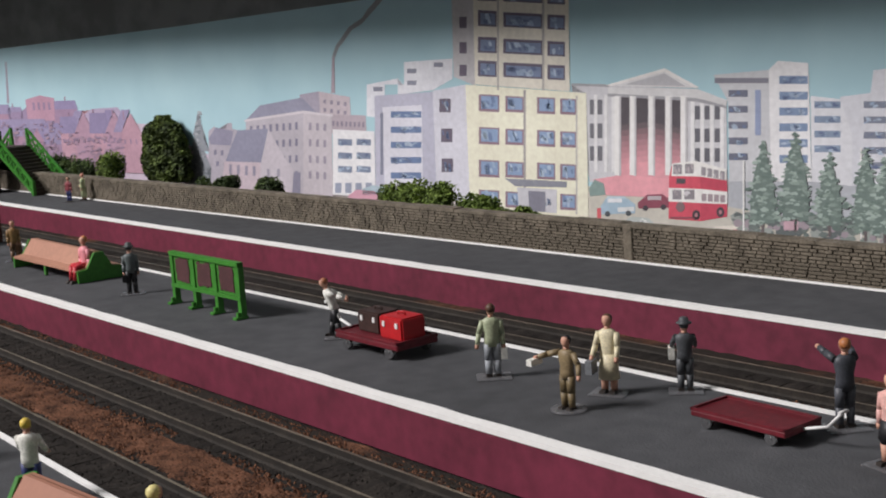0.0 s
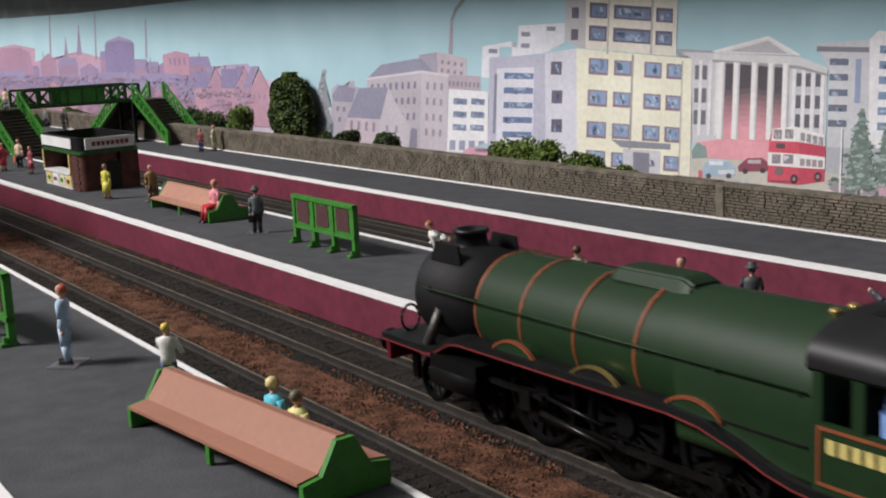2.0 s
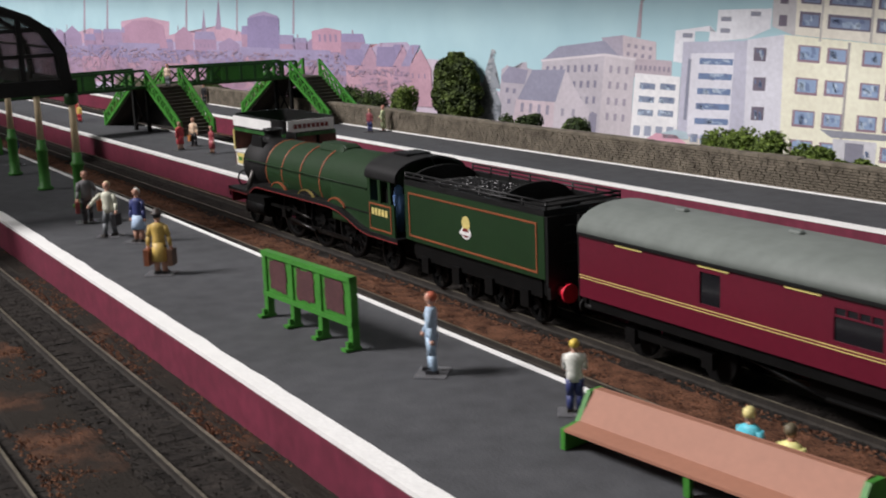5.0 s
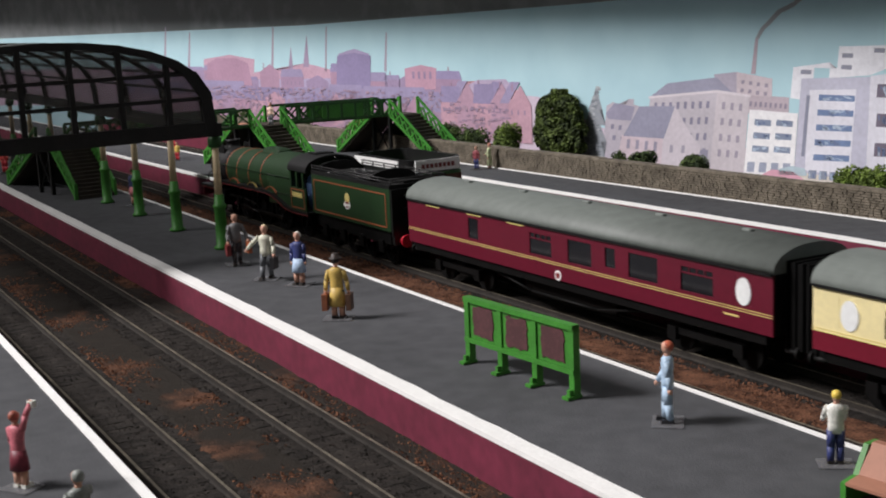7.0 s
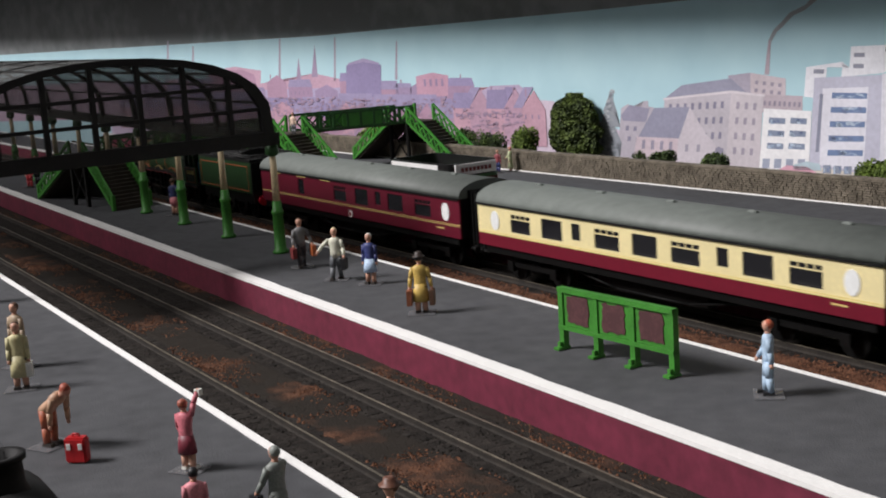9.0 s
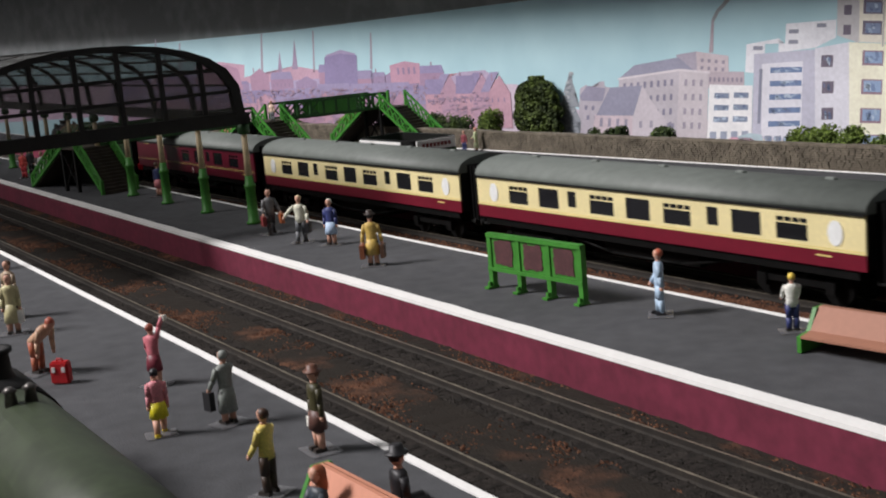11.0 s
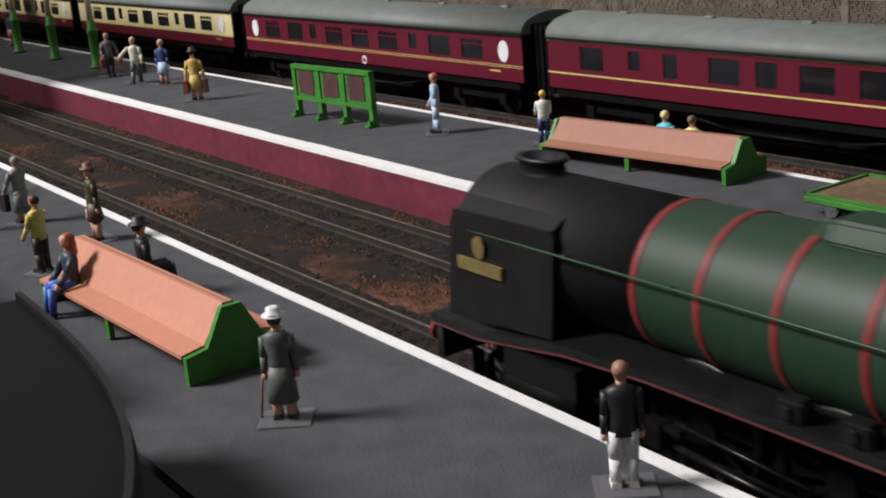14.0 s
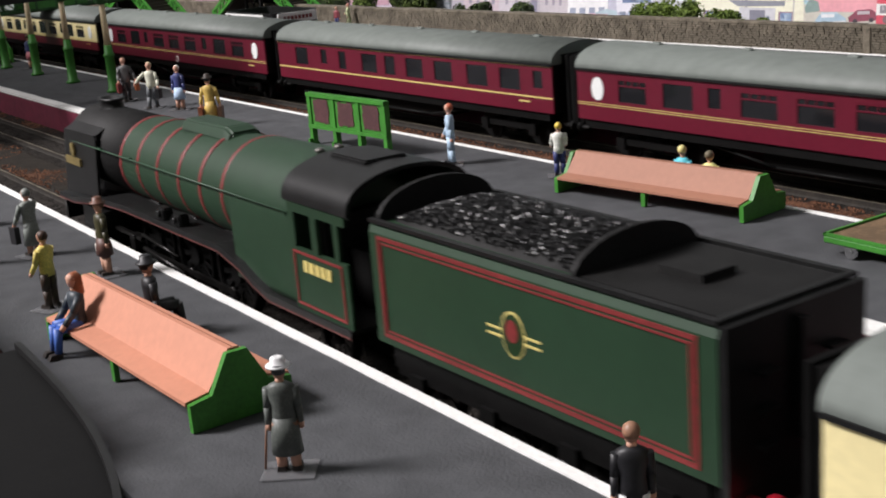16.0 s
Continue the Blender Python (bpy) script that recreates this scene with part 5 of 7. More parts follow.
    part("tender_top_rail", bm, BLACK, tender, "black coping and rails")
    bm = bmesh.new(); box(bm, t1 + 0.0001, t1 + 0.0016, -0.0161, 0.0161, tz0 - 0.002, tz1)
    part("tender_back", bm, BLACK, tender, "black tender back plate")
    bm = bmesh.new(); box(bm, t1 + 0.0015, t1 + 0.0032, -0.0008, 0.0008, 0.02, tz1 - 0.002)
    part("tender_post", bm, BLACK, tender)
    for k in range(3):
        for y0 in (0.006, -0.010):
            bm = bmesh.new(); box(bm, t1 + 0.0015, t1 + 0.0035, y0, y0 + 0.004, 0.021 + 0.006 * k, 0.0216 + 0.006 * k)
            part("step", bm, BLACK, tender)
    for s in (-1, 1):
        bm = bmesh.new(); tube(bm, (t1 + 0.001, s * 0.0112, 0.0120), (t1 + 0.006, s * 0.0112, 0.0120), 0.0016, seg=10); tube(bm, (t1 + 0.006, s * 0.0112, 0.0120), (t1 + 0.0068, s * 0.0112, 0.0120), 0.0032, seg=14); part("tender_buffer", bm, RED_BRIGHT, root, "bright red tender buffer")
    bm = bmesh.new(); box(bm, t1, t1 + 0.0018, -0.0155, 0.0155, 0.0095, 0.0145); part("tender_beam", bm, BLACK, root, "black rear beam")
    # coal, its scoop-shaped bunker wall and the tank top
    bm = bmesh.new(); n, q = 40, 12; rng = random.Random(3); swell = 0.0042 if deflectors else 0.0020
    heap = lambda u, w: tz1 + swell * math.sin(math.pi * w) ** 0.6 * (0.35 + 0.65 * min(1.0, 6 * u, 6 * (1.02 - u)))
    grid = [[bm.verts.new((t0 + 0.004 + 0.058 * i / n, -0.0135 + 0.027 * j / q, heap(i / n, j / q) - 0.0004)) for j in range(q + 1)] for i in range(n + 1)]
    for i in range(n):
        for j in range(q):
            bm.faces.new((grid[i][j], grid[i + 1][j], grid[i + 1][j + 1], grid[i][j + 1])).material_index = 1
    for k in range(2600):
        u, w = rng.random(), rng.uniform(0.04, 0.96)
        c = Vector((t0 + 0.004 + 0.058 * u, -0.0135 + 0.027 * w, heap(u, w) - 0.0001)); turn = Euler((rng.random() * 6, rng.random() * 6, rng.random() * 6)).to_matrix()
        six = [bm.verts.new(c + turn @ Vector(d) * rng.uniform(0.00025, 0.0006)) for d in ((1, 0, 0), (0, 1, 0), (-1, 0, 0), (0, -1, 0), (0, 0, 1), (0, 0, -1))]
        for a in range(4):
            bm.faces.new((six[a], six[(a + 1) % 4], six[4])); bm.faces.new((six[(a + 1) % 4], six[a], six[5]))
    tagged(part("coal", bm, [COAL, SOOT], tender, "glossy lumps of coal"), kind="stuff")
    for xx, hgt in ((t0 + 0.062, 0.0065), (t0 + 0.001, 0.0070 if deflectors else 0.0062)):
        bm = bmesh.new(); prism(bm, [(0.0150 * math.cos(t), tz1 + hgt * math.sin(t)) for t in [math.pi * i / 14 for i in range(15)]], xx, xx + 0.0012, "x")
        part("bunker_wall", bm, SOOT, tender, "black arched coal bunker wall")
    bm = bmesh.new(); box(bm, t0 + 0.0635, t1 - 0.0014, -0.0138, 0.0138, tz1 - 0.0004, tz1 + 0.0005); box(bm, t0 + 0.072, t0 + 0.082, -0.004, 0.004, tz1 + 0.0005, tz1 + 0.002); part("tank_top", bm, SOOT, tender, "black tank top with filler")
    bm = bmesh.new(); box(bm, t0 + 0.002, t1 - 0.002, -0.0140, 0.0140, 0.0100, 0.0158)
    for s in (-1, 1):
        box(bm, t0 + 0.004, t1 - 0.004, s * 0.0140 - 0.0006, s * 0.0140 + 0.0006, 0.0090, 0.0155)
        for k in range(4):
            xx = t0 + 0.012 + (t1 - t0 - 0.025) / 3 * k; box(bm, xx - 0.0024, xx + 0.0024, s * 0.0148 - 0.0008, s * 0.0148 + 0.0008, 0.0045, 0.0105)
    part("tender_frame", bm, UNDER, root, "black tender frame with axleboxes")
    for k in range(4):
        wheel(root, t0 + 0.012 + (t1 - t0 - 0.025) / 3 * k, 0.0066, y=0.0080, spokes=9)
    if deflectors:
        # the tender trails a little outward on the drawbar
        swing = Matrix.Translation((t0, 0, 0)) @ Matrix.Rotation(math.radians(0.8), 4, "Z") @ Matrix.Translation((-t0, 0, 0))
        for ob in root.children:
            if ob.name.split(".")[0].startswith("tender") or (ob.name.startswith("wheel") and ob.matrix_basis.translation.x > t0):
                ob.matrix_basis = swing @ ob.matrix_basis
    return raise_body(root, 0.0015 if deflectors else 0.0022)


A3_PLATE = [(-0.001, 0.0160), (0.020, 0.0160), (0.024, 0.0168), (0.031, 0.0203), (0.035, 0.0210), (0.108, 0.0216), (0.117, 0.0209), (0.126, 0.0188), (0.134, 0.0162), (0.140, 0.0150), (0.145, 0.0146), (0.168, 0.0146)]
engine_1 = locomotive("steam_locomotive", on(ROAD_BC, 0, RAILTOP), LOCO_GREEN, ORANGE, "green express steam locomotive with orange boiler bands and its tender", 0.010, 0.0378, 0.0190, 0.1440, 0.1650, 0.0424,
                      (0.0382, 0.0563, 0.0762, 0.0962, 0.1150), False, A3_PLATE, "lion")
A1_PLATE = [(-0.001, 0.0180), (0.014, 0.0180), (0.022, 0.0190), (0.040, 0.0215), (0.060, 0.0225), (0.128, 0.0225), (0.140, 0.0200), (0.148, 0.0170), (0.156, 0.0150), (0.196, 0.0150)]
engine_2 = locomotive("steam_locomotive", on(ROAD_A, 0.5, RAILTOP), LOCO_GREEN_2, RED_LINE, "dark green express steam locomotive with smoke deflectors and red bands", 0.004, 0.0540, 0.0165, 0.170, 0.196, 0.0485,
                      (0.0540, 0.0685, 0.0840, 0.1000, 0.1150, 0.1295), True, A1_PLATE, "wheel")
CREAM_SET = [(0.06, 0.008, "oval"), (0.145, 0.015, "vent"), (0.245, 0.015, "plain"), (0.318, 0.006, "narrow"), (0.405, 0.016, "vent"), (0.505, 0.015, "plain"), (0.605, 0.016, "vent"), (0.69, 0.006, "narrow"), (0.765, 0.015, "plain"), (0.86, 0.015, "vent"), (0.945, 0.008, "oval")]
BRAKE_SET = [(0.245, 0.008, "plain"), (0.46, 0.015, "vent"), (0.57, 0.015, "plain"), (0.65, 0.006, "narrow"), (0.73, 0.016, "plain"), (0.85, 0.016, "vent"), (0.945, 0.008, "oval")]
MIX_SET = [(0.05, 0.008, "oval"), (0.13, 0.015, "vent"), (0.23, 0.015, "plain"), (0.305, 0.006, "narrow"), (0.39, 0.016, "vent"), (0.49, 0.015, "vent"), (0.59, 0.016, "vent"), (0.675, 0.006, "narrow"), (0.76, 0.016, "plain"), (0.86, 0.015, "vent"), (0.95, 0.008, "oval")]
OPEN_SET = [(0.11, 0.013, "plain"), (0.21, 0.006, "narrow"), (0.29, 0.007, "plain"), (0.40, 0.014, "plain"), (0.48, 0.009, "plain"), (0.57, 0.014, "plain"), (0.67, 0.014, "plain"), (0.78, 0.015, "plain"), (0.88, 0.014, "plain"), (0.96, 0.006, "narrow")]
LEN = 0.237
PITCH = [0, 0.2535, 0.507, 0.7605, 1.020, 1.2675, 1.521]
COACHES = [
    coach("passenger_coach", on(ROAD_BC, 0), 0.2342, MAROON, MAROON, BRAKE_SET, "maroon brake coach with grey roof and yellow lining", YELLOW, 0.51, slots=(0.075, 0.225, 0.36)),
    coach("passenger_coach", on(ROAD_BC, 0), LEN, CRIMSON, COACH_CREAM, CREAM_SET, "crimson and cream passenger coach with oval end windows", YELLOW),
    coach("passenger_coach", on(ROAD_BC, 0), LEN, CRIMSON, COACH_CREAM, CREAM_SET, "crimson and cream passenger coach with grey domed roof", YELLOW),
    coach("passenger_coach", on(ROAD_BC, 0), 0.243, MAROON, MAROON, MIX_SET, "maroon passenger coach with white oval end windows", YELLOW, 0.5),
    coach("passenger_coach", on(ROAD_BC, 0), 0.232, MAROON, MAROON, OPEN_SET, "maroon passenger coach with a broad yellow waist line", YELLOW, None, thick_line=True),
    coach("passenger_coach", on(ROAD_BC, 0), LEN, MAROON, MAROON, MIX_SET, "maroon passenger coach at the tail with oval windows", YELLOW, 0.62),
    coach("passenger_coach", on(ROAD_BC, 0), LEN, MAROON, MAROON, MIX_SET, "maroon passenger coach with grey roof", YELLOW, 0.62),
]
COACH_NEAR = coach("passenger_coach", on(ROAD_A, 0.6), LEN, CRIMSON, COACH_CREAM, CREAM_SET, "crimson and cream coach behind the second locomotive", YELLOW)


# ---- greenery behind the wall ----
LEAF_DARK = material("dark_leaves", (0.03, 0.06, 0.014), 0.8, vary=0.5, scale=120, second=(0.085, 0.13, 0.03))
LEAF_LIGHT = material("light_leaves", (0.09, 0.15, 0.02), 0.8, vary=0.5, scale=200, second=(0.19, 0.27, 0.05))
LEAF_TREE = material("tree_leaves", (0.036, 0.064, 0.012), 0.8, vary=0.5, scale=120, second=(0.10, 0.14, 0.03))
BARK = material("bark", (0.06, 0.04, 0.025), 0.9, vary=0.4, scale=200)


def bush(name, x, y, z0, w, d, h, mat, label, seed, n=2600, tall=False):
    root = empty(name, pose(x, y, z0), label, "tree" if tall else "shrub")
    bm = bmesh.new()
    for k in range(4):
        tube(bm, (0.3 * w * (k - 1.5) / 2, 0, BED - z0), (0.3 * w * (k - 1.5) / 1.6, 0, h * 0.5), 0.0016, 0.0005, seg=6)
    part("stems" if not tall else "trunk", bm, BARK, root)
    bm = bmesh.new(); rng = random.Random(seed)
    lumps = [(rng.uniform(-0.36, 0.36) * w, rng.uniform(-0.25, 0.25) * d, h * (rng.uniform(0.15, 0.85) if tall else rng.uniform(0.2, 0.6)), rng.uniform(0.16, 0.26)) for _ in range(16 if tall else 11)]
    for _ in range(n):
        if tall:
            a, b = rng.uniform(0, math.tau), rng.uniform(0.04, 1.0)
            wob = 1 + 0.26 * noise.noise((math.cos(a) * 2.5, math.sin(a) * 2.5, b * 6)) + rng.uniform(-0.12, 0.07)
            prof = (1 - abs(2 * b - 0.9) ** 4.5) ** 0.5 * (1.06 - 0.22 * b) if abs(2 * b - 0.9) < 1 else 0.3
            c = Vector((math.cos(a) * w / 2 * prof * wob, math.sin(a) * d / 2 * prof * wob, b * h))
            s = rng.uniform(0.0008, 0.0018); u = Vector((rng.gauss(0, 1), rng.gauss(0, 1), rng.gauss(0, 1))).normalized(); q = u.orthogonal().normalized()
            bm.faces.new([bm.verts.new(c + e * s) for e in (u, q, -u * 0.8, -q)])
            continue
        lx, ly, lz, lr = rng.choice(lumps)
        v = Vector((rng.gauss(0, 1), rng.gauss(0, 1), rng.gauss(0, 1))).normalized() * (rng.random() ** 0.35)
        c = Vector((lx + v.x * lr * min(w, h * 1.3), ly + v.y * lr * d * 1.2, lz + v.z * lr * h * (0.8 if tall else 1.3)))
        if c.z < 0.0: continue
        s = rng.uniform(0.0004, 0.0010)
        u = Vector((rng.gauss(0, 1), rng.gauss(0, 1), rng.gauss(0, 1))).normalized(); q = u.orthogonal().normalized()
        bm.faces.new([bm.verts.new(c + a * s) for a in (u, q, -u * 0.8, -q)])
    part("crown", bm, mat, root, "crown of small foam leaves")


bush("round_tree", -0.4575, 0.3900, 0.003, 0.044, 0.019, 0.0470, LEAF_TREE, "dense dark green model tree behind the stone wall", 1, 6500, True)
for i, (x, y, w, h, mat) in enumerate(((-0.545, 0.362, 0.034, 0.030, LEAF_DARK), (-0.515, 0.362, 0.030, 0.026, LEAF_DARK), (-0.482, 0.360, 0.022, 0.026, LEAF_LIGHT), (-0.345, 0.350, 0.030, 0.022, LEAF_DARK), (-0.292, 0.345, 0.022, 0.021, LEAF_DARK),
                                     (-0.166, 0.334, 0.032, 0.0195, LEAF_LIGHT), (-0.145, 0.332, 0.032, 0.0205, LEAF_LIGHT), (-0.114, 0.329, 0.034, 0.0150, LEAF_LIGHT), (-0.084, 0.327, 0.030, 0.0135, LEAF_LIGHT), (-0.60, 0.365, 0.03, 0.025, LEAF_DARK), (-0.69, 0.37, 0.03, 0.024, LEAF_LIGHT), (-0.78, 0.373, 0.035, 0.024, LEAF_DARK), (-0.92, 0.38, 0.04, 0.026, LEAF_DARK))):
    bush("shrub", x, y, 0.0, w, 0.02, h * (1.28 if mat is LEAF_LIGHT else 1.0), mat, "bushy green model shrub behind the stone wall", 20 + i, 4600)


# ---- platform furniture ----
def bench(m, scale=1.0, label="", boards=BENCH, low=1.0):
    """A back-to-back platform bench: plain boards on three green stepped ends."""
    root = empty("platform_bench", m, label or "long back-to-back bench with brown boards and green ends", "bench", "platform benches")
    h = 0.0385 * scale
    out = [(-0.0110, 0), (-0.0110, 0.0056), (-0.0062, 0.0064), (-0.0022, 0.0138), (0.0022, 0.0138), (0.0062, 0.0064), (0.0110, 0.0056), (0.0110, 0)]
    for x in (-h, h):
        bm = bmesh.new(); prism(bm, [(a * scale, b * scale * low) for a, b in out], x - 0.0007, x + 0.0007, "x"); part("bench_end", bm, GREEN, root, "bright green stepped end")
    bm = bmesh.new()
    for s in (-1, 1):
        box(bm, -0.0008, 0.0008, s * 0.0102 * scale - 0.0006, s * 0.0102 * scale + 0.0006, 0, 0.0052 * scale * low)
    box(bm, -0.0008, 0.0008, -0.0100 * scale, 0.0100 * scale, 0.0038 * scale * low, 0.0052 * scale * low); part("middle_leg", bm, GREEN, root, "bright green middle leg")
    for s in (-1, 1):
        bm = bmesh.new()
        rings(bm, [[(x, s * a * scale, b * scale * low) for a, b in ((0.0113, 0.0052), (0.0113, 0.0060), (0.0062, 0.0068), (0.0011, 0.0142), (0.0001, 0.0142), (0.0050, 0.0060))] for x in (-h + 0.0008, h - 0.0008)], smooth=False)
        part("bench_seat", bm, boards, root, "salmon-brown seat and back boards")
    return root


bench(pose(0.1005, -0.0055, 0, 0, 0, -1.5), 0.93, "long brown bench with green ends on the island platform", low=0.92)
bench(pose(0.0960, -0.1805, 0, 0, 0, -6.5), 1.01, "long orange-brown bench with green ends on the near platform", BENCH_WARM)
bench(pose(-0.2125, 0.1655, 0, 0, 0, -7), 0.91, "orange-brown bench with green ends beside the kiosk", BENCH_PALE, low=0.95)
bench(on(D_BACK, -0.86, 0, -0.012), 0.9, "small brown bench in front of the stone wall")


def notice_board(m, label):
    """Three panels in ragged green frames on four posts."""
    root = empty("notice_board", m, label, "notice board", "station notice boards")
    for k in range(4):
        x = -0.0255 + 0.017 * k
        bm = bmesh.new(); wd = 0.0011
        box(bm, x - wd, x + wd, -0.0010, 0.0014, 0, 0.0214); box(bm, x - wd * 1.2, x + wd * 1.2, -0.0036, 0.0018, 0, 0.0009); box(bm, x - 0.0006, x + 0.0006, -0.0024, -0.0010, 0.0009, 0.0026)
        part("post", bm, GREEN, root, "green post with a foot")
    for z0, z1 in ((0.0070, 0.0084), (0.0200, 0.0216)):
        bm = bmesh.new(); box(bm, -0.0266, 0.0266, -0.0013, 0.0012, z0, z1); part("rail", bm, GREEN, root)
    rng = random.Random(5)
    for k in range(3):
        x = -0.0170 + 0.017 * k
        bm = bmesh.new(); box(bm, x - 0.0072, x + 0.0072, -0.0004, 0.0006, 0.0085, 0.0199); pan = part("panel", bm, GREEN, root, "green painted panel")
        bm = bmesh.new(); pts = []
        for a, b, n in (((-0.0052, 0.0096), (0.0050, 0.0096), 7), ((0.0050, 0.0096), (0.0052, 0.0190), 7), ((0.0052, 0.0190), (-0.0052, 0.0190), 7), ((-0.0052, 0.0190), (-0.0052, 0.0096), 7)):
            for i in range(n):
                t = i / n; pts.append((x + a[0] + (b[0] - a[0]) * t + rng.uniform(-5, 4) * 1e-4, a[1] + (b[1] - a[1]) * t + rng.uniform(-4, 4) * 1e-4))
        prism(bm, pts, -0.0007, -0.0003, "y"); part("poster_area", bm, BOARD, pan, "plain dark brown poster area with ragged edges")
    return root


notice_board(pose(-0.059, -0.0005, 0, 0, 0, -3.5), "green three-panel notice board with brown panels on the island platform")
notice_board(pose(-0.0795, 0.1450, 0, 0, 0, -6.5) @ Matrix.Scale(0.92, 4), "green three-panel notice board standing beside the far tracks")

BRICK = material("brick", (0.11, 0.038, 0.027), 0.85, vary=0.35, scale=200, bump=0.3)
POSTER = material("bright_posters", (0.75, 0.7, 0.5), 0.6, vary=0.3, scale=60)


def kiosk(m):
    root = empty("news_kiosk", m, "small brick news kiosk with white sign band and open counter", "kiosk")
    def rounded(x0, x1, y0, y1, r, n=5):
        pts = []
        for cx, cy, a in ((x1 - r, y1 - r, 0), (x0 + r, y1 - r, 90), (x0 + r, y0 + r, 180), (x1 - r, y0 + r, 270)):
            pts += [(cx + r * math.cos(math.radians(a + 90 * i / n)), cy + r * math.sin(math.radians(a + 90 * i / n))) for i in range(n + 1)]
        return pts
    W, D = 0.030, 0.016
    bm = bmesh.new(); box(bm, -W, W, 0.006, D, 0, 0.0195); box(bm, -W, -W + 0.0015, -D, 0.006, 0, 0.0195); prism(bm, rounded(0.014, W, -D, 0.006, 0.004), 0, 0.0195, "z"); part("brick_wall", bm, BRICK, root, "red-brown brick walls")
    me = None
    for r in range(10):
        for k in range(5):
            if me is None:
                b0 = bmesh.new(); box(b0, -0.0013, 0.0013, -0.0003, 0.0003, -0.0007, 0.0007); ob = part("brick", b0, BRICK, root); me = ob.data
            else:
                ob = new("brick", me); ob.parent = root
            ob.location = (0.0175 + 0.0028 * (k % 4) - (0.0014 if r % 2 else 0) * (k % 4 > 0), -D - 0.0001, 0.0010 + 0.0019 * r)
            if k == 4:
                ob.matrix_local = pose(W + 0.0001, -0.010, 0.0010 + 0.0019 * r, 0, 0, 90)
    bm = bmesh.new(); box(bm, -W + 0.0015, 0.014, -D, -D + 0.006, 0, 0.0078); box(bm, -W + 0.0015, 0.014, -D - 0.001, -D + 0.008, 0.0078, 0.0086); part("counter", bm, WHITE, root, "white counter with papers")
    for k in range(4):
        bm = bmesh.new(); x = -0.0265 + 0.0105 * k; box(bm, x, x + 0.0085, -D - 0.0004, -D + 0.0002, 0.0012, 0.0068); part("poster", bm, [YELLOW, WHITE, POSTER, YELLOW][k], root, "small bright poster, unreadable")
        bm = bmesh.new(); box(bm, x + 0.002, x + 0.006, -D - 0.0007, -D - 0.0003, 0.003, 0.005); part("poster_bar", bm, [GREEN, RED_LINE, GREEN, MAROON][k], root)
    for x in (-W - 0.0001, 0.0128):
        bm = bmesh.new(); box(bm, x, x + 0.0014, -D - 0.0006, -D + 0.001, 0.0086, 0.0195); part("yellow_post", bm, YELLOW, root, "yellow corner post")
    bm = bmesh.new(); box(bm, W - 0.0004, W + 0.0003, -0.002, 0.0055, 0.0002, 0.0150); part("door", bm, BLACK, root, "dark side door")
    bm = bmesh.new(); prism(bm, rounded(-W - 0.0012, W + 0.0012, -D - 0.0012, D + 0.0012, 0.005), 0.0195, 0.0212, "z"); part("fascia", bm, GREEN_DARK, root, "dark green fascia")
    outer, inner = rounded(-W - 0.0006, W + 0.0006, -D - 0.0006, D + 0.0006, 0.005), rounded(-W + 0.0006, W - 0.0006, -D + 0.0006, D - 0.0006, 0.004)
    bm = bmesh.new(); rings(bm, [[(*p, 0.0212) for p in outer], [(*p, 0.0285) for p in outer], [(*p, 0.0285) for p in inner], [(*p, 0.0212) for p in inner]], caps=False, smooth=False); part("parapet", bm, BLACK, root, "black parapet round the open roof")
    bm = bmesh.new(); box(bm, -W + 0.002, 0.020, -D - 0.0010, -D - 0.0005, 0.0222, 0.0276); part("sign", bm, WHITE, root, "white sign panel")
    bm = bmesh.new(); box(bm, W + 0.0007, W + 0.0018, -D + 0.003, D - 0.002, 0.0220, 0.0280); s = part("sign", bm, WHITE, root, "white sign panel with red lettering")
    for k in range(8):
        bm = bmesh.new(); y = -D + 0.0065 + 0.0026 * k; box(bm, W + 0.0017, W + 0.0021, y, y + 0.0018, 0.0238, 0.0260); part("letter_bar", bm, RED_LINE, s)


kiosk(pose(-0.369, 0.1865, 0, 0, 0, -6) @ Matrix.Scale(1.06, 4))


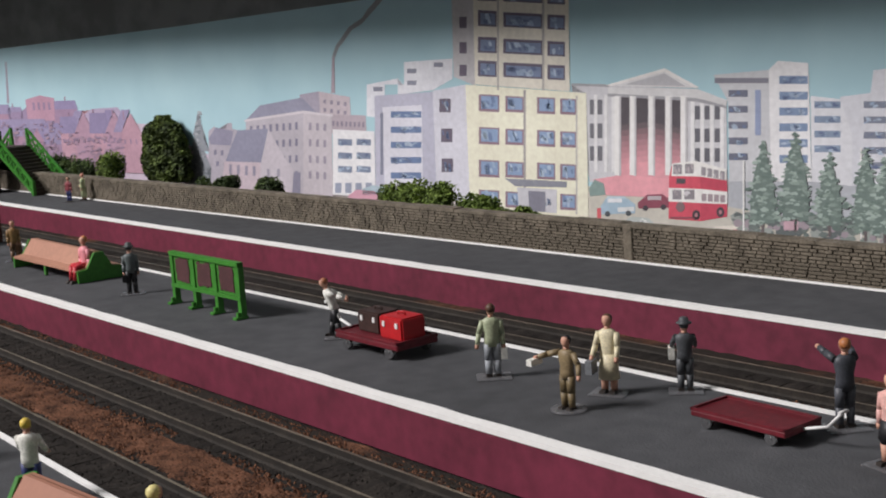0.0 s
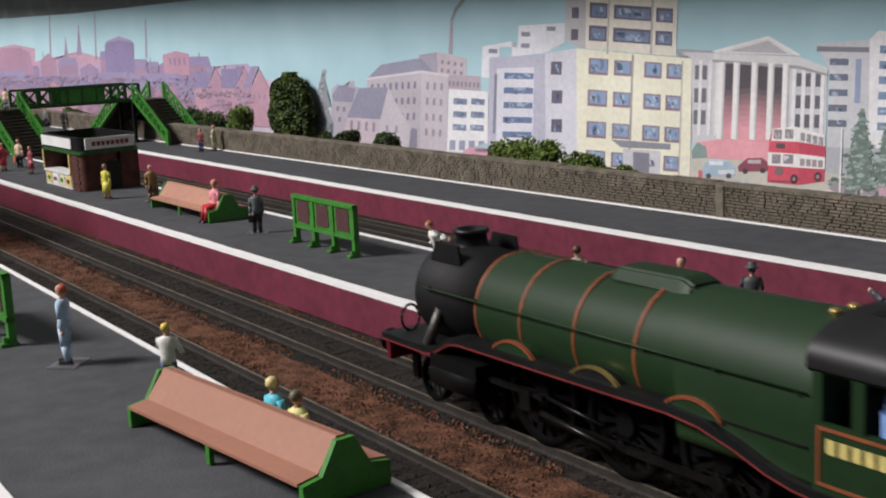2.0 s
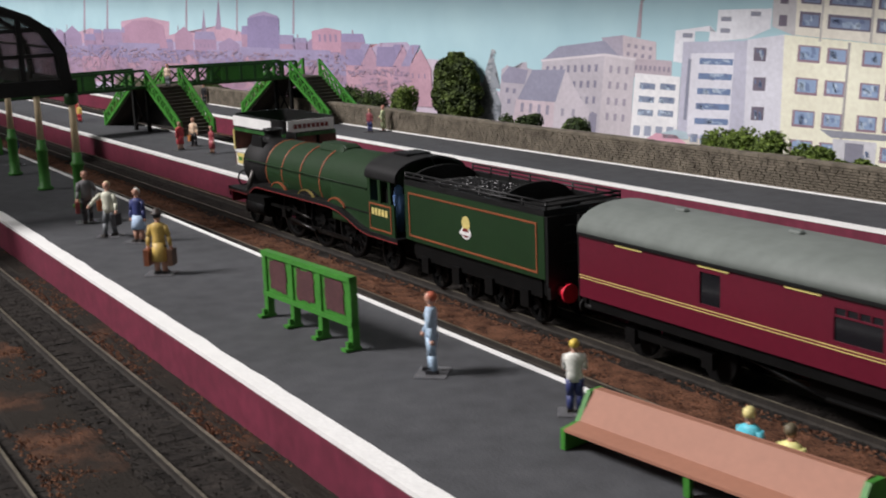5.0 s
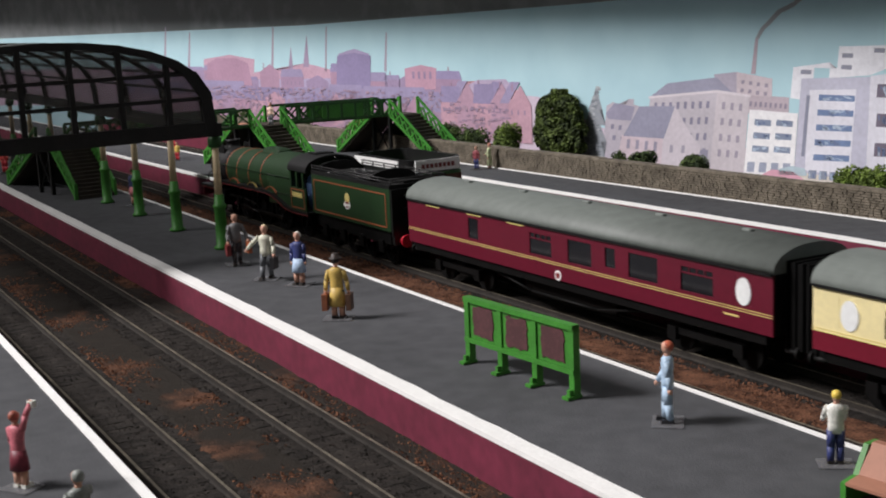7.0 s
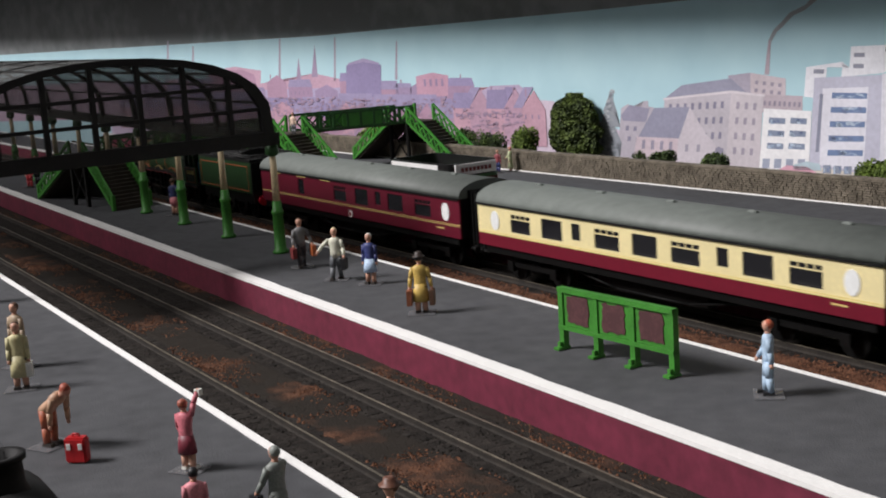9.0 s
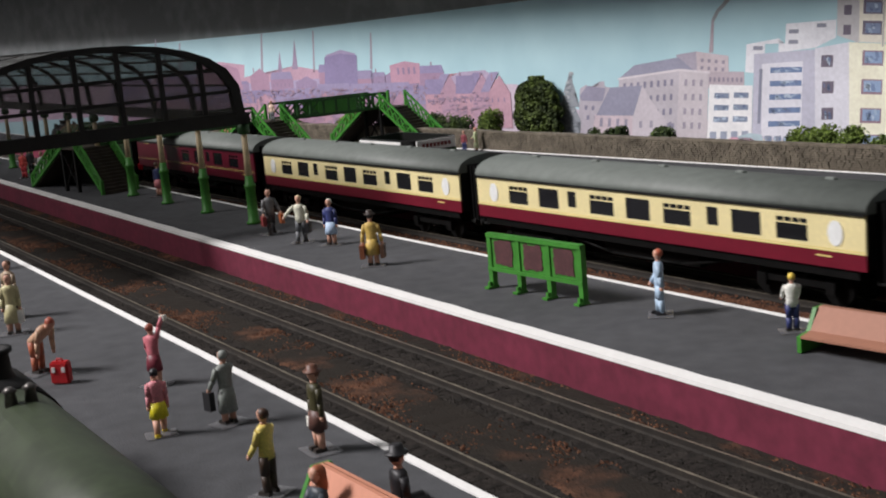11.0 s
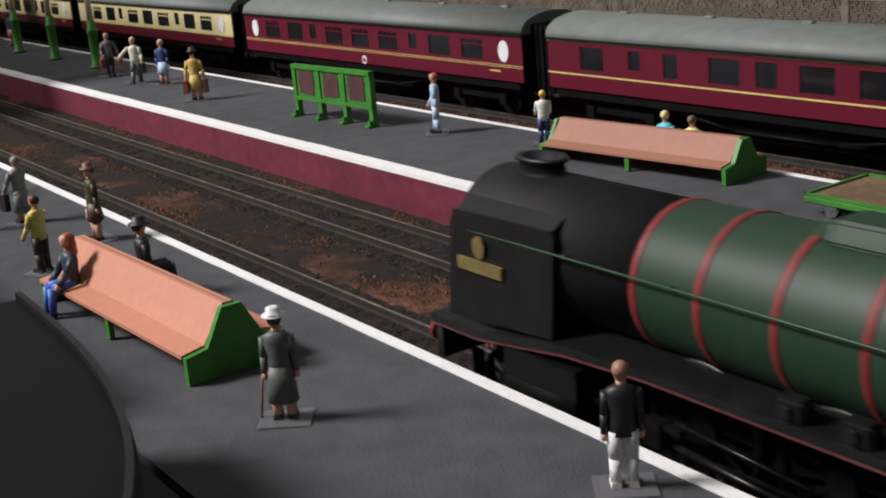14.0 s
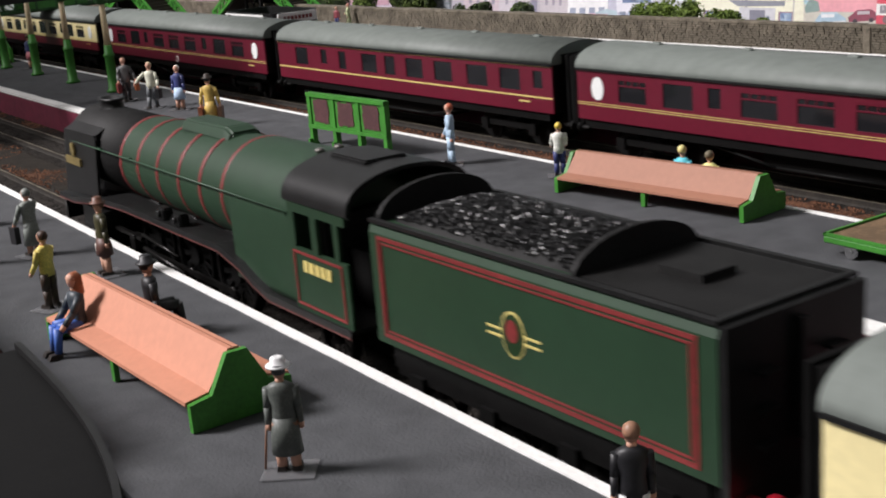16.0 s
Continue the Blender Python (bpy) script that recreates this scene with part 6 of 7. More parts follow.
def footbridge():
    X = -0.623
    root = empty("footbridge", pose(X, 0, 0), "green lattice footbridge with stairs down to three platforms", "footbridge")
    zdeck, ztop = 0.0325, 0.0460
    TREAD = material("stair_treads", (0.055, 0.042, 0.032), 0.85, vary=0.25, scale=100)
    def lattice(bm, p0, p1, h0, h1, n, th=0.0006):
        """Crossed bars in an upright band between two ends."""
        P0, P1 = Vector(p0), Vector(p1)
        for i in range(n):
            a, b = P0.lerp(P1, i / n), P0.lerp(P1, (i + 1) / n)
            up0, up1 = Vector((0, 0, h0)), Vector((0, 0, h1))
            tube(bm, a + up0, b + up1, th, seg=4, smooth=False); tube(bm, a + up1, b + up0, th, seg=4, smooth=False)
    for y0, y1, d0, d1 in ((0.090, 0.222, -0.004, 0.0), (0.250, 0.332, 0.003, 0.031)):
        L = y1 - y0
        def skew(bm):
            for v in bm.verts:
                v.co.x += d0 + (d1 - d0) * (v.co.y - y0) / L
            return bm
        for x in (-0.0115, 0.0115):
            bm = bmesh.new()
            for z in (zdeck + 0.0005, ztop - 0.001):
                box(bm, x - 0.0008, x + 0.0008, y0, y1, z - 0.0009, z + 0.0009)
            for k in range(9):
                yy = y0 + L * k / 8; box(bm, x - 0.0010, x + 0.0010, yy - 0.0008, yy + 0.0008, zdeck, ztop - 0.001)
            lattice(bm, (x, y0, 0), (x, y0 + L * 0.33, 0), zdeck + 0.001, ztop - 0.002, 3); lattice(bm, (x, y0 + L * 0.70, 0), (x, y1, 0), zdeck + 0.001, ztop - 0.002, 3)
            girder = part("girder", skew(bm), GREEN_DARK, root, "dark green lattice girder")
            bm = bmesh.new(); box(bm, x - 0.0005, x + 0.0005, y0 + L * 0.33, y0 + L * 0.70, zdeck, ztop - 0.001); part("girder_panel", skew(bm), GREEN, girder, "solid green middle panel")
        bm = bmesh.new(); box(bm, -0.0105, 0.0105, y0, y1, zdeck - 0.0012, zdeck); part("deck", skew(bm), TREAD, root, "brown deck")
    for xo, yc, fr, fl in ((-0.004, 0.083, 0.050, -0.076), (0.0, 0.2345, 0.060, -0.064), (0.031, 0.3400, 0.062, -0.064)):
        w = 0.0135
        at = Matrix.Translation((xo, yc, 0))
        bm = bmesh.new(); box(bm, -0.012, 0.012, -w, w, zdeck - 0.0012, zdeck)
        part("landing", bm, TREAD, root, "brown landing", at)
        for s, foot in ((1, fr), (-1, fl)):
            top = s * 0.012
            for y in (-w, w):
                bm = bmesh.new()
                rings(bm, [[(x, y - 0.0007, z), (x, y + 0.0007, z), (x, y + 0.0007, z + 0.0022), (x, y - 0.0007, z + 0.0022)] for x, z in ((foot, 0.0), (top, zdeck - 0.001))], smooth=False)
                rings(bm, [[(x, y - 0.0007, z), (x, y + 0.0007, z), (x, y + 0.0007, z + 0.0020), (x, y - 0.0007, z + 0.0020)] for x, z in ((foot, 0.0085), (top, zdeck + 0.0110))], smooth=False)
                lattice(bm, (foot, y, 0.0), (top, y, zdeck - 0.001), 0.0012, 0.0095, 8, 0.0008)
                box(bm, foot - 0.0012, foot + 0.0012, y - 0.0011, y + 0.0011, 0, 0.0105); box(bm, top - 0.001, top + 0.001, y - 0.001, y + 0.001, zdeck, ztop - 0.001)
                part("stair_side", bm, GREEN, root, "bright green lattice stair side", at)
            me = None
            for k in range(14):
                t = (k + 0.5) / 14; x = foot + (top - foot) * t; z = (zdeck - 0.0005) * t
                if me is None:
                    b0 = bmesh.new(); box(b0, -0.0023, 0.0023, -w + 0.0008, w - 0.0008, -0.0024, 0.0002); ob = part("tread", b0, TREAD, root, "brown stair tread"); me = ob.data
                else:
                    ob = new("tread", me); ob.parent = root
                ob.location = (x + xo, yc, z + 0.001)
        for x in (-0.011, 0.011):
            for y in (-w, w):
                bm = bmesh.new(); box(bm, x - 0.0012, x + 0.0012, y - 0.0012, y + 0.0012, 0, zdeck - 0.0012); part("trestle_leg", bm, SOOT, root, "black trestle leg", at)
        for y in (-w, w):
            bm = bmesh.new(); lattice(bm, (-0.011, y, 0), (0.011, y, 0), 0.002, zdeck - 0.004, 1); part("brace", bm, SOOT, root, "black cross brace", at)
        # flat black sheet put in for the shade beneath both flights
        bm = bmesh.new(); prism(bm, [(fl * 0.92, 0.0004), (fr * 0.9, 0.0004), (0.011, zdeck - 0.004), (-0.011, zdeck - 0.004)], w - 0.0026, w - 0.0018, "y"); part("under_stair_shade", bm, SOOT, root, "black sheet standing in for the shade under the stairs", at)


footbridge()


# ---- glazed station canopy over the near tracks ----
CANOPY_GLASS = glass("canopy_glass", (0.040, 0.040, 0.036), 0.72, 0.25)


def canopy():
    root = empty("station_canopy", pose(-0.335, 0.0470, 0, 0, 0, -8.3), "long arched canopy of smoky glass in black ribs on posts", "canopy")
    y0, y1, ze, zt = -0.157, 0.0, 0.0560, 0.1045
    yc, half = (y0 + y1) / 2, (y1 - y0) / 2
    def arch(t, r=1.0):
        a = math.pi * t
        return yc - half * r * math.cos(a), 0.0600 + (zt - 0.0600) * (max(0.0, math.sin(a)) ** 0.62) * r
    N = 14
    n_bays = 11; pitch = 0.071
    def rib(x, wide, deep):
        bm = bmesh.new()
        rings(bm, [[(x - wide, *arch(i / N)), (x + wide, *arch(i / N)), (x + wide, *arch(i / N, 1 - deep)), (x - wide, *arch(i / N, 1 - deep))] for i in range(N + 1)], smooth=False)
        return bm
    for k in range(n_bays):
        bm = rib(0.004 - pitch * k, 0.0022 if k == 0 else 0.0012, 0.07 if k == 0 else 0.04)
        part("arch_rib", bm, BLACK, root, "black arched rib")
    for i in range(1, N):
        bm = bmesh.new(); y, z = arch(i / N, 0.985); box(bm, -pitch * (n_bays - 1), 0.004, y - 0.0006, y + 0.0006, z - 0.0006, z + 0.0006); part("glazing_bar", bm, BLACK, root)
    for k in range(n_bays - 1):
        bm = bmesh.new(); a, b = 0.0028 - pitch * k, 0.0052 - pitch * (k + 1)
        vs = [[bm.verts.new((x, *arch(i / N, 0.99))) for x in (a, b)] for i in range(N + 1)]
        for p, q in zip(vs, vs[1:]):
            f = bm.faces.new((p[0], q[0], q[1], p[1])); f.smooth = True
        part("roof_glass", bm, CANOPY_GLASS, root, "smoky roof glass")
    # the glazed end screen
    bm = bmesh.new(); box(bm, 0.002, 0.006, y0, y1, ze, ze + 0.0070); part("end_beam", bm, BLACK, root, "black end beam")
    for k in range(1, 7):
        y = y0 + (y1 - y0) * k / 7; t = math.acos(-(y - yc) / half) / math.pi; z = arch(t)[1]
        bm = bmesh.new(); box(bm, 0.003, 0.0056, y - 0.0012, y + 0.0012, ze + 0.007, z - 0.002); part("mullion", bm, BLACK, root)
    for z in (0.0745, 0.0865):
        t = math.asin(min(1, ((z - 0.06) / (zt - 0.06)) ** (1 / 0.62))) / math.pi; ya = arch(t)[0]
        bm = bmesh.new(); box(bm, 0.003, 0.0054, ya, 2 * yc - ya, z - 0.0009, z + 0.0009); part("transom", bm, BLACK, root)
    bm = bmesh.new(); pts = [arch(i / 24, 0.97) for i in range(25)]; vs = [bm.verts.new((0.0038, y, z)) for y, z in pts] ; bm.faces.new(vs); part("end_glass", bm, CANOPY_GLASS, root, "smoky end screen").visible_shadow = False
    for y in (y0, y1):
        bm = bmesh.new(); box(bm, -pitch * (n_bays - 1), 0.006, y - 0.0022, y + 0.0022, ze, ze + 0.0062); part("eaves_beam", bm, BLACK, root, "black eaves beam")
        for k in range(n_bays):
            x = 0.0 - pitch * k
            bm = bmesh.new(); lathe(bm, [(0.0, 0.0042), (0.0012, 0.0042), (0.0020, 0.0030), (0.0200, 0.0027), (0.0205, 0.0032), (0.0220, 0.0032), (0.0224, 0.0026), (0.0270, 0.0022)], 10); p = part("post_base", bm, GREEN, root, "green lower half of the post", pose(x, y * 0.985, 0))
            bm = bmesh.new(); lathe(bm, [(0.0270, 0.0019), (0.0500, 0.0016)], 10); part("post_shaft", bm, CREAM, p, "cream upper half of the post")
            bm = bmesh.new(); lathe(bm, [(0.0500, 0.0018), (0.0510, 0.0034), (0.0540, 0.0034), (0.0560, 0.0026)], 10); part("post_cap", bm, GREEN_DARK, p, "dark green capital")


canopy()


# ---- barrows and small things ----
TROLLEY = material("trolley_red", (0.14, 0.012, 0.02), 0.45, vary=0.2, scale=60)
CASE_RED = material("case_red", (0.5, 0.015, 0.02), 0.45, vary=0.1, scale=60)
CASE_BROWN = material("case_brown", (0.045, 0.022, 0.018), 0.55, vary=0.25, scale=100)
TAN = material("timber_top", (0.17, 0.11, 0.06), 0.7, vary=0.25, scale=80)


def barrow(m, L, W, label, handle, body=TROLLEY, top=TROLLEY):
    root = empty("luggage_barrow", m, label, "luggage barrow", "luggage barrows")
    bm = bmesh.new(); box(bm, -L / 2, L / 2, -W / 2, W / 2, 0.0030, 0.0048); bmesh.ops.bevel(bm, geom=bm.edges[:], offset=0.0003, segments=1, affect="EDGES")
    part("chassis", bm, body, root)
    for a, b, c, d in ((-L / 2, L / 2, -W / 2, -W / 2 + 0.0008), (-L / 2, L / 2, W / 2 - 0.0008, W / 2), (-L / 2, -L / 2 + 0.0008, -W / 2, W / 2), (L / 2 - 0.0008, L / 2, -W / 2, W / 2)):
        bm = bmesh.new(); box(bm, a, b, c, d, 0.0048, 0.0056); part("rim_board", bm, body, root)
    bm = bmesh.new(); box(bm, -L / 2 + 0.0008, L / 2 - 0.0008, -W / 2 + 0.0008, W / 2 - 0.0008, 0.0048, 0.0050); part("bed", bm, top, root)
    for x in (-L * 0.34, L * 0.34):
        for y in (-W / 2 + 0.001, W / 2 - 0.001):
            bm = bmesh.new(); tube(bm, (x, y - 0.0006, 0.0019), (x, y + 0.0006, 0.0019), 0.0019, seg=14); tube(bm, (x, y - 0.0008, 0.0019), (x, y + 0.0008, 0.0019), 0.0006, seg=8); part("wheel", bm, CHROME, root, "small pale metal wheel")
    if handle:
        bm = bmesh.new(); s = handle; tube(bm, (s * L / 2, 0, 0.004), (s * (L / 2 + 0.008), 0, 0.0062), 0.0005, seg=6); tube(bm, (s * (L / 2 + 0.008), 0, 0.0062), (s * (L / 2 + 0.013), 0, 0.0115), 0.0005, seg=6); tube(bm, (s * (L / 2 + 0.013), -0.002, 0.0115), (s * (L / 2 + 0.013), 0.002, 0.0115), 0.0005, seg=6); part("draw_handle", bm, WHITE, root, "white wire draw handle")
    return root


barrow(pose(0.0215, 0.1365, 0, 0, 0, -7), 0.031, 0.0155, "dark red luggage barrow loaded with suitcases", -1)
barrow(pose(0.1525, 0.1248, 0, 0, 0, -9) @ Matrix.Scale(0.78, 4), 0.034, 0.0165, "empty dark red luggage barrow with a white handle", 1)
barrow(pose(0.198, -0.0225, 0, 0, 0, -9), 0.052, 0.026, "low green barrow with a brown timber bed", 0, GREEN, TAN)


def case(name, m, w, d, h, mat, label):
    bm = bmesh.new(); box(bm, -w / 2, w / 2, -d / 2, d / 2, 0, h); bmesh.ops.bevel(bm, geom=bm.edges[:], offset=0.0005, segments=2, affect="EDGES")
    ob = tagged(part(name, bm, mat, None, "", m), label, "suitcase")
    for s in (-1, 1):
        bm = bmesh.new(); box(bm, s * w * 0.28 - 0.0006, s * w * 0.28 + 0.0006, -d / 2 - 0.0003, -d / 2 + 0.0003, h * 0.55, h * 0.78); part("clasp", bm, WHITE, ob, "pale clasp")
    bm = bmesh.new(); tube(bm, (-w * 0.15, 0, h), (-w * 0.15, 0, h + 0.0008), 0.0003, seg=5); tube(bm, (w * 0.15, 0, h), (w * 0.15, 0, h + 0.0008), 0.0003, seg=5); tube(bm, (-w * 0.15, 0, h + 0.0008), (w * 0.15, 0, h + 0.0008), 0.0003, seg=5); part("handle", bm, mat, ob)
    return ob


case("suitcase", pose(0.0170, 0.1385, 0.0050, 0, 0, -7), 0.0110, 0.0085, 0.0065, CASE_BROWN, "dark brown suitcase lying on the red luggage barrow")
case("suitcase", pose(0.0300, 0.1355, 0.0050, 0, 0, -7), 0.0110, 0.0090, 0.0068, CASE_RED, "bright red suitcase on the luggage barrow")
case("suitcase", pose(-0.1100, -0.1635, 0, 0, 0, 40), 0.0062, 0.0034, 0.0072, CASE_RED, "bright red suitcase standing on the near platform")


# ---- painted figurines: one plain mesh each ----
SKIN = material("painted_flesh", (0.62, 0.34, 0.24), 0.55, vary=0.1, scale=200)
BASE = glass("figurine_base", (0.24, 0.24, 0.25), 0.38, 0.3)
DYES = {}


def dye(rgb):
    if rgb not in DYES:
        DYES[rgb] = material("figurine_paint", tuple(min(0.85, c * 1.25) for c in rgb), 0.5, vary=0.18, scale=250)
    return DYES[rgb]


def figurine(x, y, turn, coat, legs, hair, label, h=0.0235, skirt=0.0, arms=((5, 4), (5, 0)), hat=None, bags=(), base=True, sit=False, lean=0.0, z=0.0, shoes=(0.02, 0.015, 0.012), stride=0.0, round_base=False, stick=False, long_hair=False):
    """arms: for each arm, degrees out to the side and degrees forward."""
    bm = bmesh.new(); k = h / 0.0235
    mats = [dye(coat), dye(legs), dye(hair), SKIN, dye(shoes), BASE, dye(hat or hair)] + [dye(b[1]) for b in bags]
    hip = 0.0110 if not sit else 0.0062
    M = Matrix.Rotation(math.radians(lean), 4, "X")
    def P(px, py, pz):
        v = Vector((px, py, pz - hip)); return M @ v + Vector((0, 0, hip))
    def oval(cz, rx, ry, mi_row=None, cy=0.0):
        return [P(rx * math.cos(math.tau * i / 12), cy + ry * math.sin(math.tau * i / 12), cz) for i in range(12)]
    if sit:
        for s in (-1, 1):
            tube(bm, (s * 0.0015, 0, hip + 0.0004), (s * 0.0017, -0.0062, hip + 0.0006), 0.0015, 0.0013, 8, 1); tube(bm, (s * 0.0017, -0.0062, hip + 0.0008), (s * 0.0017, -0.0070, 0.0010), 0.0013, 0.0010, 8, 1); box(bm, s * 0.0017 - 0.0009, s * 0.0017 + 0.0009, -0.0092, -0.0060, 0, 0.0011, 4)
    else:
        for s in (-1, 1):
            fy = s * stride
            tube(bm, (s * 0.0014, 0, hip), (s * 0.0015, fy * 0.5 - 0.0002, hip * 0.52), 0.0017, 0.0014, 8, 1); tube(bm, (s * 0.0015, fy * 0.5 - 0.0002, hip * 0.52), (s * 0.0016, fy, 0.0011), 0.0014, 0.0011, 8, 1 if not skirt else 3)
            box(bm, s * 0.0016 - 0.0009, s * 0.0016 + 0.0009, fy - 0.0026, fy + 0.0011, 0.0002, 0.0013, 4)
    if skirt:
        rings(bm, [oval(hip - skirt, 0.0036, 0.0029), oval(hip - skirt * 0.4, 0.0033, 0.0026), oval(hip + 0.001, 0.0027, 0.0020)], 0 if skirt > 0.0055 else 1)
    rings(bm, [oval(hip - 0.0008, 0.0028, 0.0020), oval(hip + 0.0015, 0.0027, 0.0019), oval(hip + 0.0035, 0.0026, 0.0018), oval(hip + 0.0062, 0.0033, 0.0020), oval(hip + 0.0077, 0.0030, 0.0018), oval(hip + 0.0085, 0.0013, 0.0012)], 0)
    rings(bm, [oval(hip + 0.0083, 0.0010, 0.0010), oval(hip + 0.0093, 0.0009, 0.0009)], 3)
    c = hip + 0.0109
    rings(bm, [oval(c + a, r, r * 1.1) for a, r in ((-0.0018, 0.0004), (-0.0014, 0.0011), (-0.0004, 0.0015), (0.0006, 0.0016), (0.0013, 0.0013), (0.0018, 0.0004))], 3)
    rings(bm, [oval(c + a, r, r * 1.1, cy=0.0003) for a, r in ((-0.0006, 0.00145), (0.0004, 0.00168), (0.0012, 0.00150), (0.0018, 0.0008), (0.0020, 0.0002))], 2)
    if long_hair:
        rings(bm, [oval(c + a, r, r * 0.8, cy=0.0009) for a, r in ((-0.0046, 0.0012), (-0.0030, 0.0020), (-0.0010, 0.0019), (0.0010, 0.0017), (0.0019, 0.0006))], 2)
    if hat:
        rings(bm, [oval(c + a, r, r) for a, r in ((0.0008, 0.0028), (0.0011, 0.0028), (0.0011, 0.0018), (0.0026, 0.0016), (0.0029, 0.0008))], 6)
    for s, (out, fwd) in zip((-1, 1), arms):
        sh = Vector((s * 0.0029, 0, hip + 0.0073)); a, f = math.radians(out), math.radians(fwd)
        d = Vector((s * math.sin(a), -math.sin(f) * math.cos(a), -math.cos(f) * math.cos(a)))
        el = sh + d * 0.0042; d2 = Vector((d.x * 0.6, d.y - 0.35 * (fwd > 5), d.z)).normalized(); wr = el + d2 * 0.0036
        tube(bm, P(*sh), P(*el), 0.0011, 0.0010, 7, 0); tube(bm, P(*el), P(*wr), 0.0010, 0.0008, 7, 0); tube(bm, P(*wr), P(*(wr + d2 * 0.0014)), 0.0008, 0.0006, 6, 3)
        for i, (side, col, bw, bh) in enumerate(bags):
            if side == s:
                p = P(*(wr + d2 * 0.0012)); box(bm, p.x - 0.0011, p.x + 0.0011, p.y - bw / 2, p.y + bw / 2, p.z - bh, p.z, 7 + i)
    if stick:
        tube(bm, (0.0052, -0.001, 0.0002), (0.0042, -0.0005, hip - 0.001), 0.0003, seg=6, mi=1)
    if base and not sit:
        if round_base:
            tube(bm, (0, 0, 0.0), (0, 0, 0.0006), 0.0058, seg=18, mi=5)
        else:
            box(bm, -0.0055, 0.0055, -0.0045, 0.0045, 0.0000, 0.0003, 5)
    for v in bm.verts:
        v.co *= k
        if v.co.z > 0.0005: v.co.x *= 0.92; v.co.y *= 0.92
    ob = part("figurine", bm, mats, None, "", pose(x, y, z, 0, 0, turn))
    tagged(ob, label, "figurine", "painted platform figurines")


BROWN, NAVY, GREY, DGREY, BLACKC = (0.09, 0.045, 0.025), (0.03, 0.04, 0.14), (0.16, 0.17, 0.18), (0.05, 0.055, 0.06), (0.012, 0.012, 0.014)
CREAMC, YELL, WHT, PINK, REDC = (0.62, 0.56, 0.38), (0.62, 0.45, 0.10), (0.7, 0.68, 0.62), (0.6, 0.2, 0.22), (0.45, 0.03, 0.04)
F = figurine
# far island platform
F(0.071, 0.129, 225, (0.36, 0.40, 0.26), (0.26, 0.28, 0.30), BROWN, "figurine in pale green jacket holding a white bag", arms=((8, 0), (20, 0)), bags=((-1, WHT, 0.003, 0.0035),), h=0.0202)
F(0.107, 0.1155, 0, (0.20, 0.15, 0.08), (0.16, 0.12, 0.06), BLACKC, "khaki figurine lifting a white instrument on round base", arms=((60, 70), (35, 10)), bags=((-1, WHT, 0.006, 0.002),), round_base=True, h=0.0185)
F(0.107, 0.1325, 15, CREAMC, BLACKC, BROWN, "figurine in long cream coat carrying a grey bag", skirt=0.0065, arms=((10, 25), (10, 20)), bags=((-1, GREY, 0.005, 0.004),), h=0.0203)
F(0.1225, 0.1435, 215, (0.06, 0.065, 0.07), (0.06, 0.065, 0.07), DGREY, "dark suited figurine in a hat reading a newspaper", hat=(0.05, 0.055, 0.06), arms=((10, 50), (14, 50)), bags=((1, WHT, 0.004, 0.004),), h=0.0182)
F(0.1685, 0.1365, 230, (0.05, 0.055, 0.065), (0.06, 0.065, 0.075), (0.4, 0.15, 0.05), "dark suited figurine with raised arms and ginger hair", h=0.0205, arms=((12, 104), (12, 104)))
F(0.1872, 0.1180, -20, (0.6, 0.34, 0.30), BLACKC, BROWN, "figurine in pale pink top beyond the empty barrow", skirt=0.004, h=0.0195)
F(-0.0050, 0.1400, -45, WHT, BLACKC, (0.25, 0.09, 0.04), "porter figurine in white sleeves pulling the barrow", arms=((6, -45), (8, -50)), lean=20, stride=0.002, h=0.0195)
F(-0.136, 0.150, 235, (0.10, 0.12, 0.12), BLACKC, DGREY, "grey coated figurine standing by the notice board", hat=(0.06, 0.07, 0.07), bags=((1, BLACKC, 0.003, 0.0035),), h=0.0195)
F(-0.1830, 0.1580, 0, (0.7, 0.25, 0.28), REDC, (0.5, 0.2, 0.08), "pink seated figurine on the kiosk bench", sit=True, z=0.0)
F(-0.268, 0.171, 60, (0.22, 0.13, 0.05), (0.16, 0.09, 0.05), BROWN, "brown figurine with a brown bag by the bench", bags=((1, BROWN, 0.006, 0.006),), h=0.019)
F(-0.300, 0.1615, 200, (0.62, 0.58, 0.08), (0.62, 0.58, 0.08), (0.3, 0.2, 0.1), "figurine in a bright yellow coat beside the kiosk", skirt=0.0065, h=0.0185)
F(-0.493, 0.184, 90, (0.45, 0.05, 0.06), REDC, BROWN, "figurine in red dress near the footbridge stairs", skirt=0.006, h=0.0185)
F(-0.502, 0.199, 30, (0.7, 0.5, 0.35), BLACKC, BROWN, "figurine in white top with an orange bag", bags=((-1, (0.5, 0.2, 0.06), 0.005, 0.005),), h=0.019)
F(-0.458, 0.188, 0, (0.28, 0.05, 0.06), PINK, BROWN, "figurine in maroon dress near the kiosk", skirt=0.0065, h=0.0175)
F(-0.745, 0.222, 30, (0.5, 0.05, 0.05), (0.5, 0.05, 0.05), BROWN, "red figurine beyond the footbridge stairs", skirt=0.006, h=0.0185)
F(-0.730, 0.218, 30, (0.55, 0.4, 0.1), REDC, BROWN, "small yellow figurine beyond the stairs", h=0.015)
F(-0.606, 0.236, 30, (0.7, 0.5, 0.4), GREY, BROWN, "pale figurine crossing the footbridge", z=0.0325, base=False, h=0.0165)
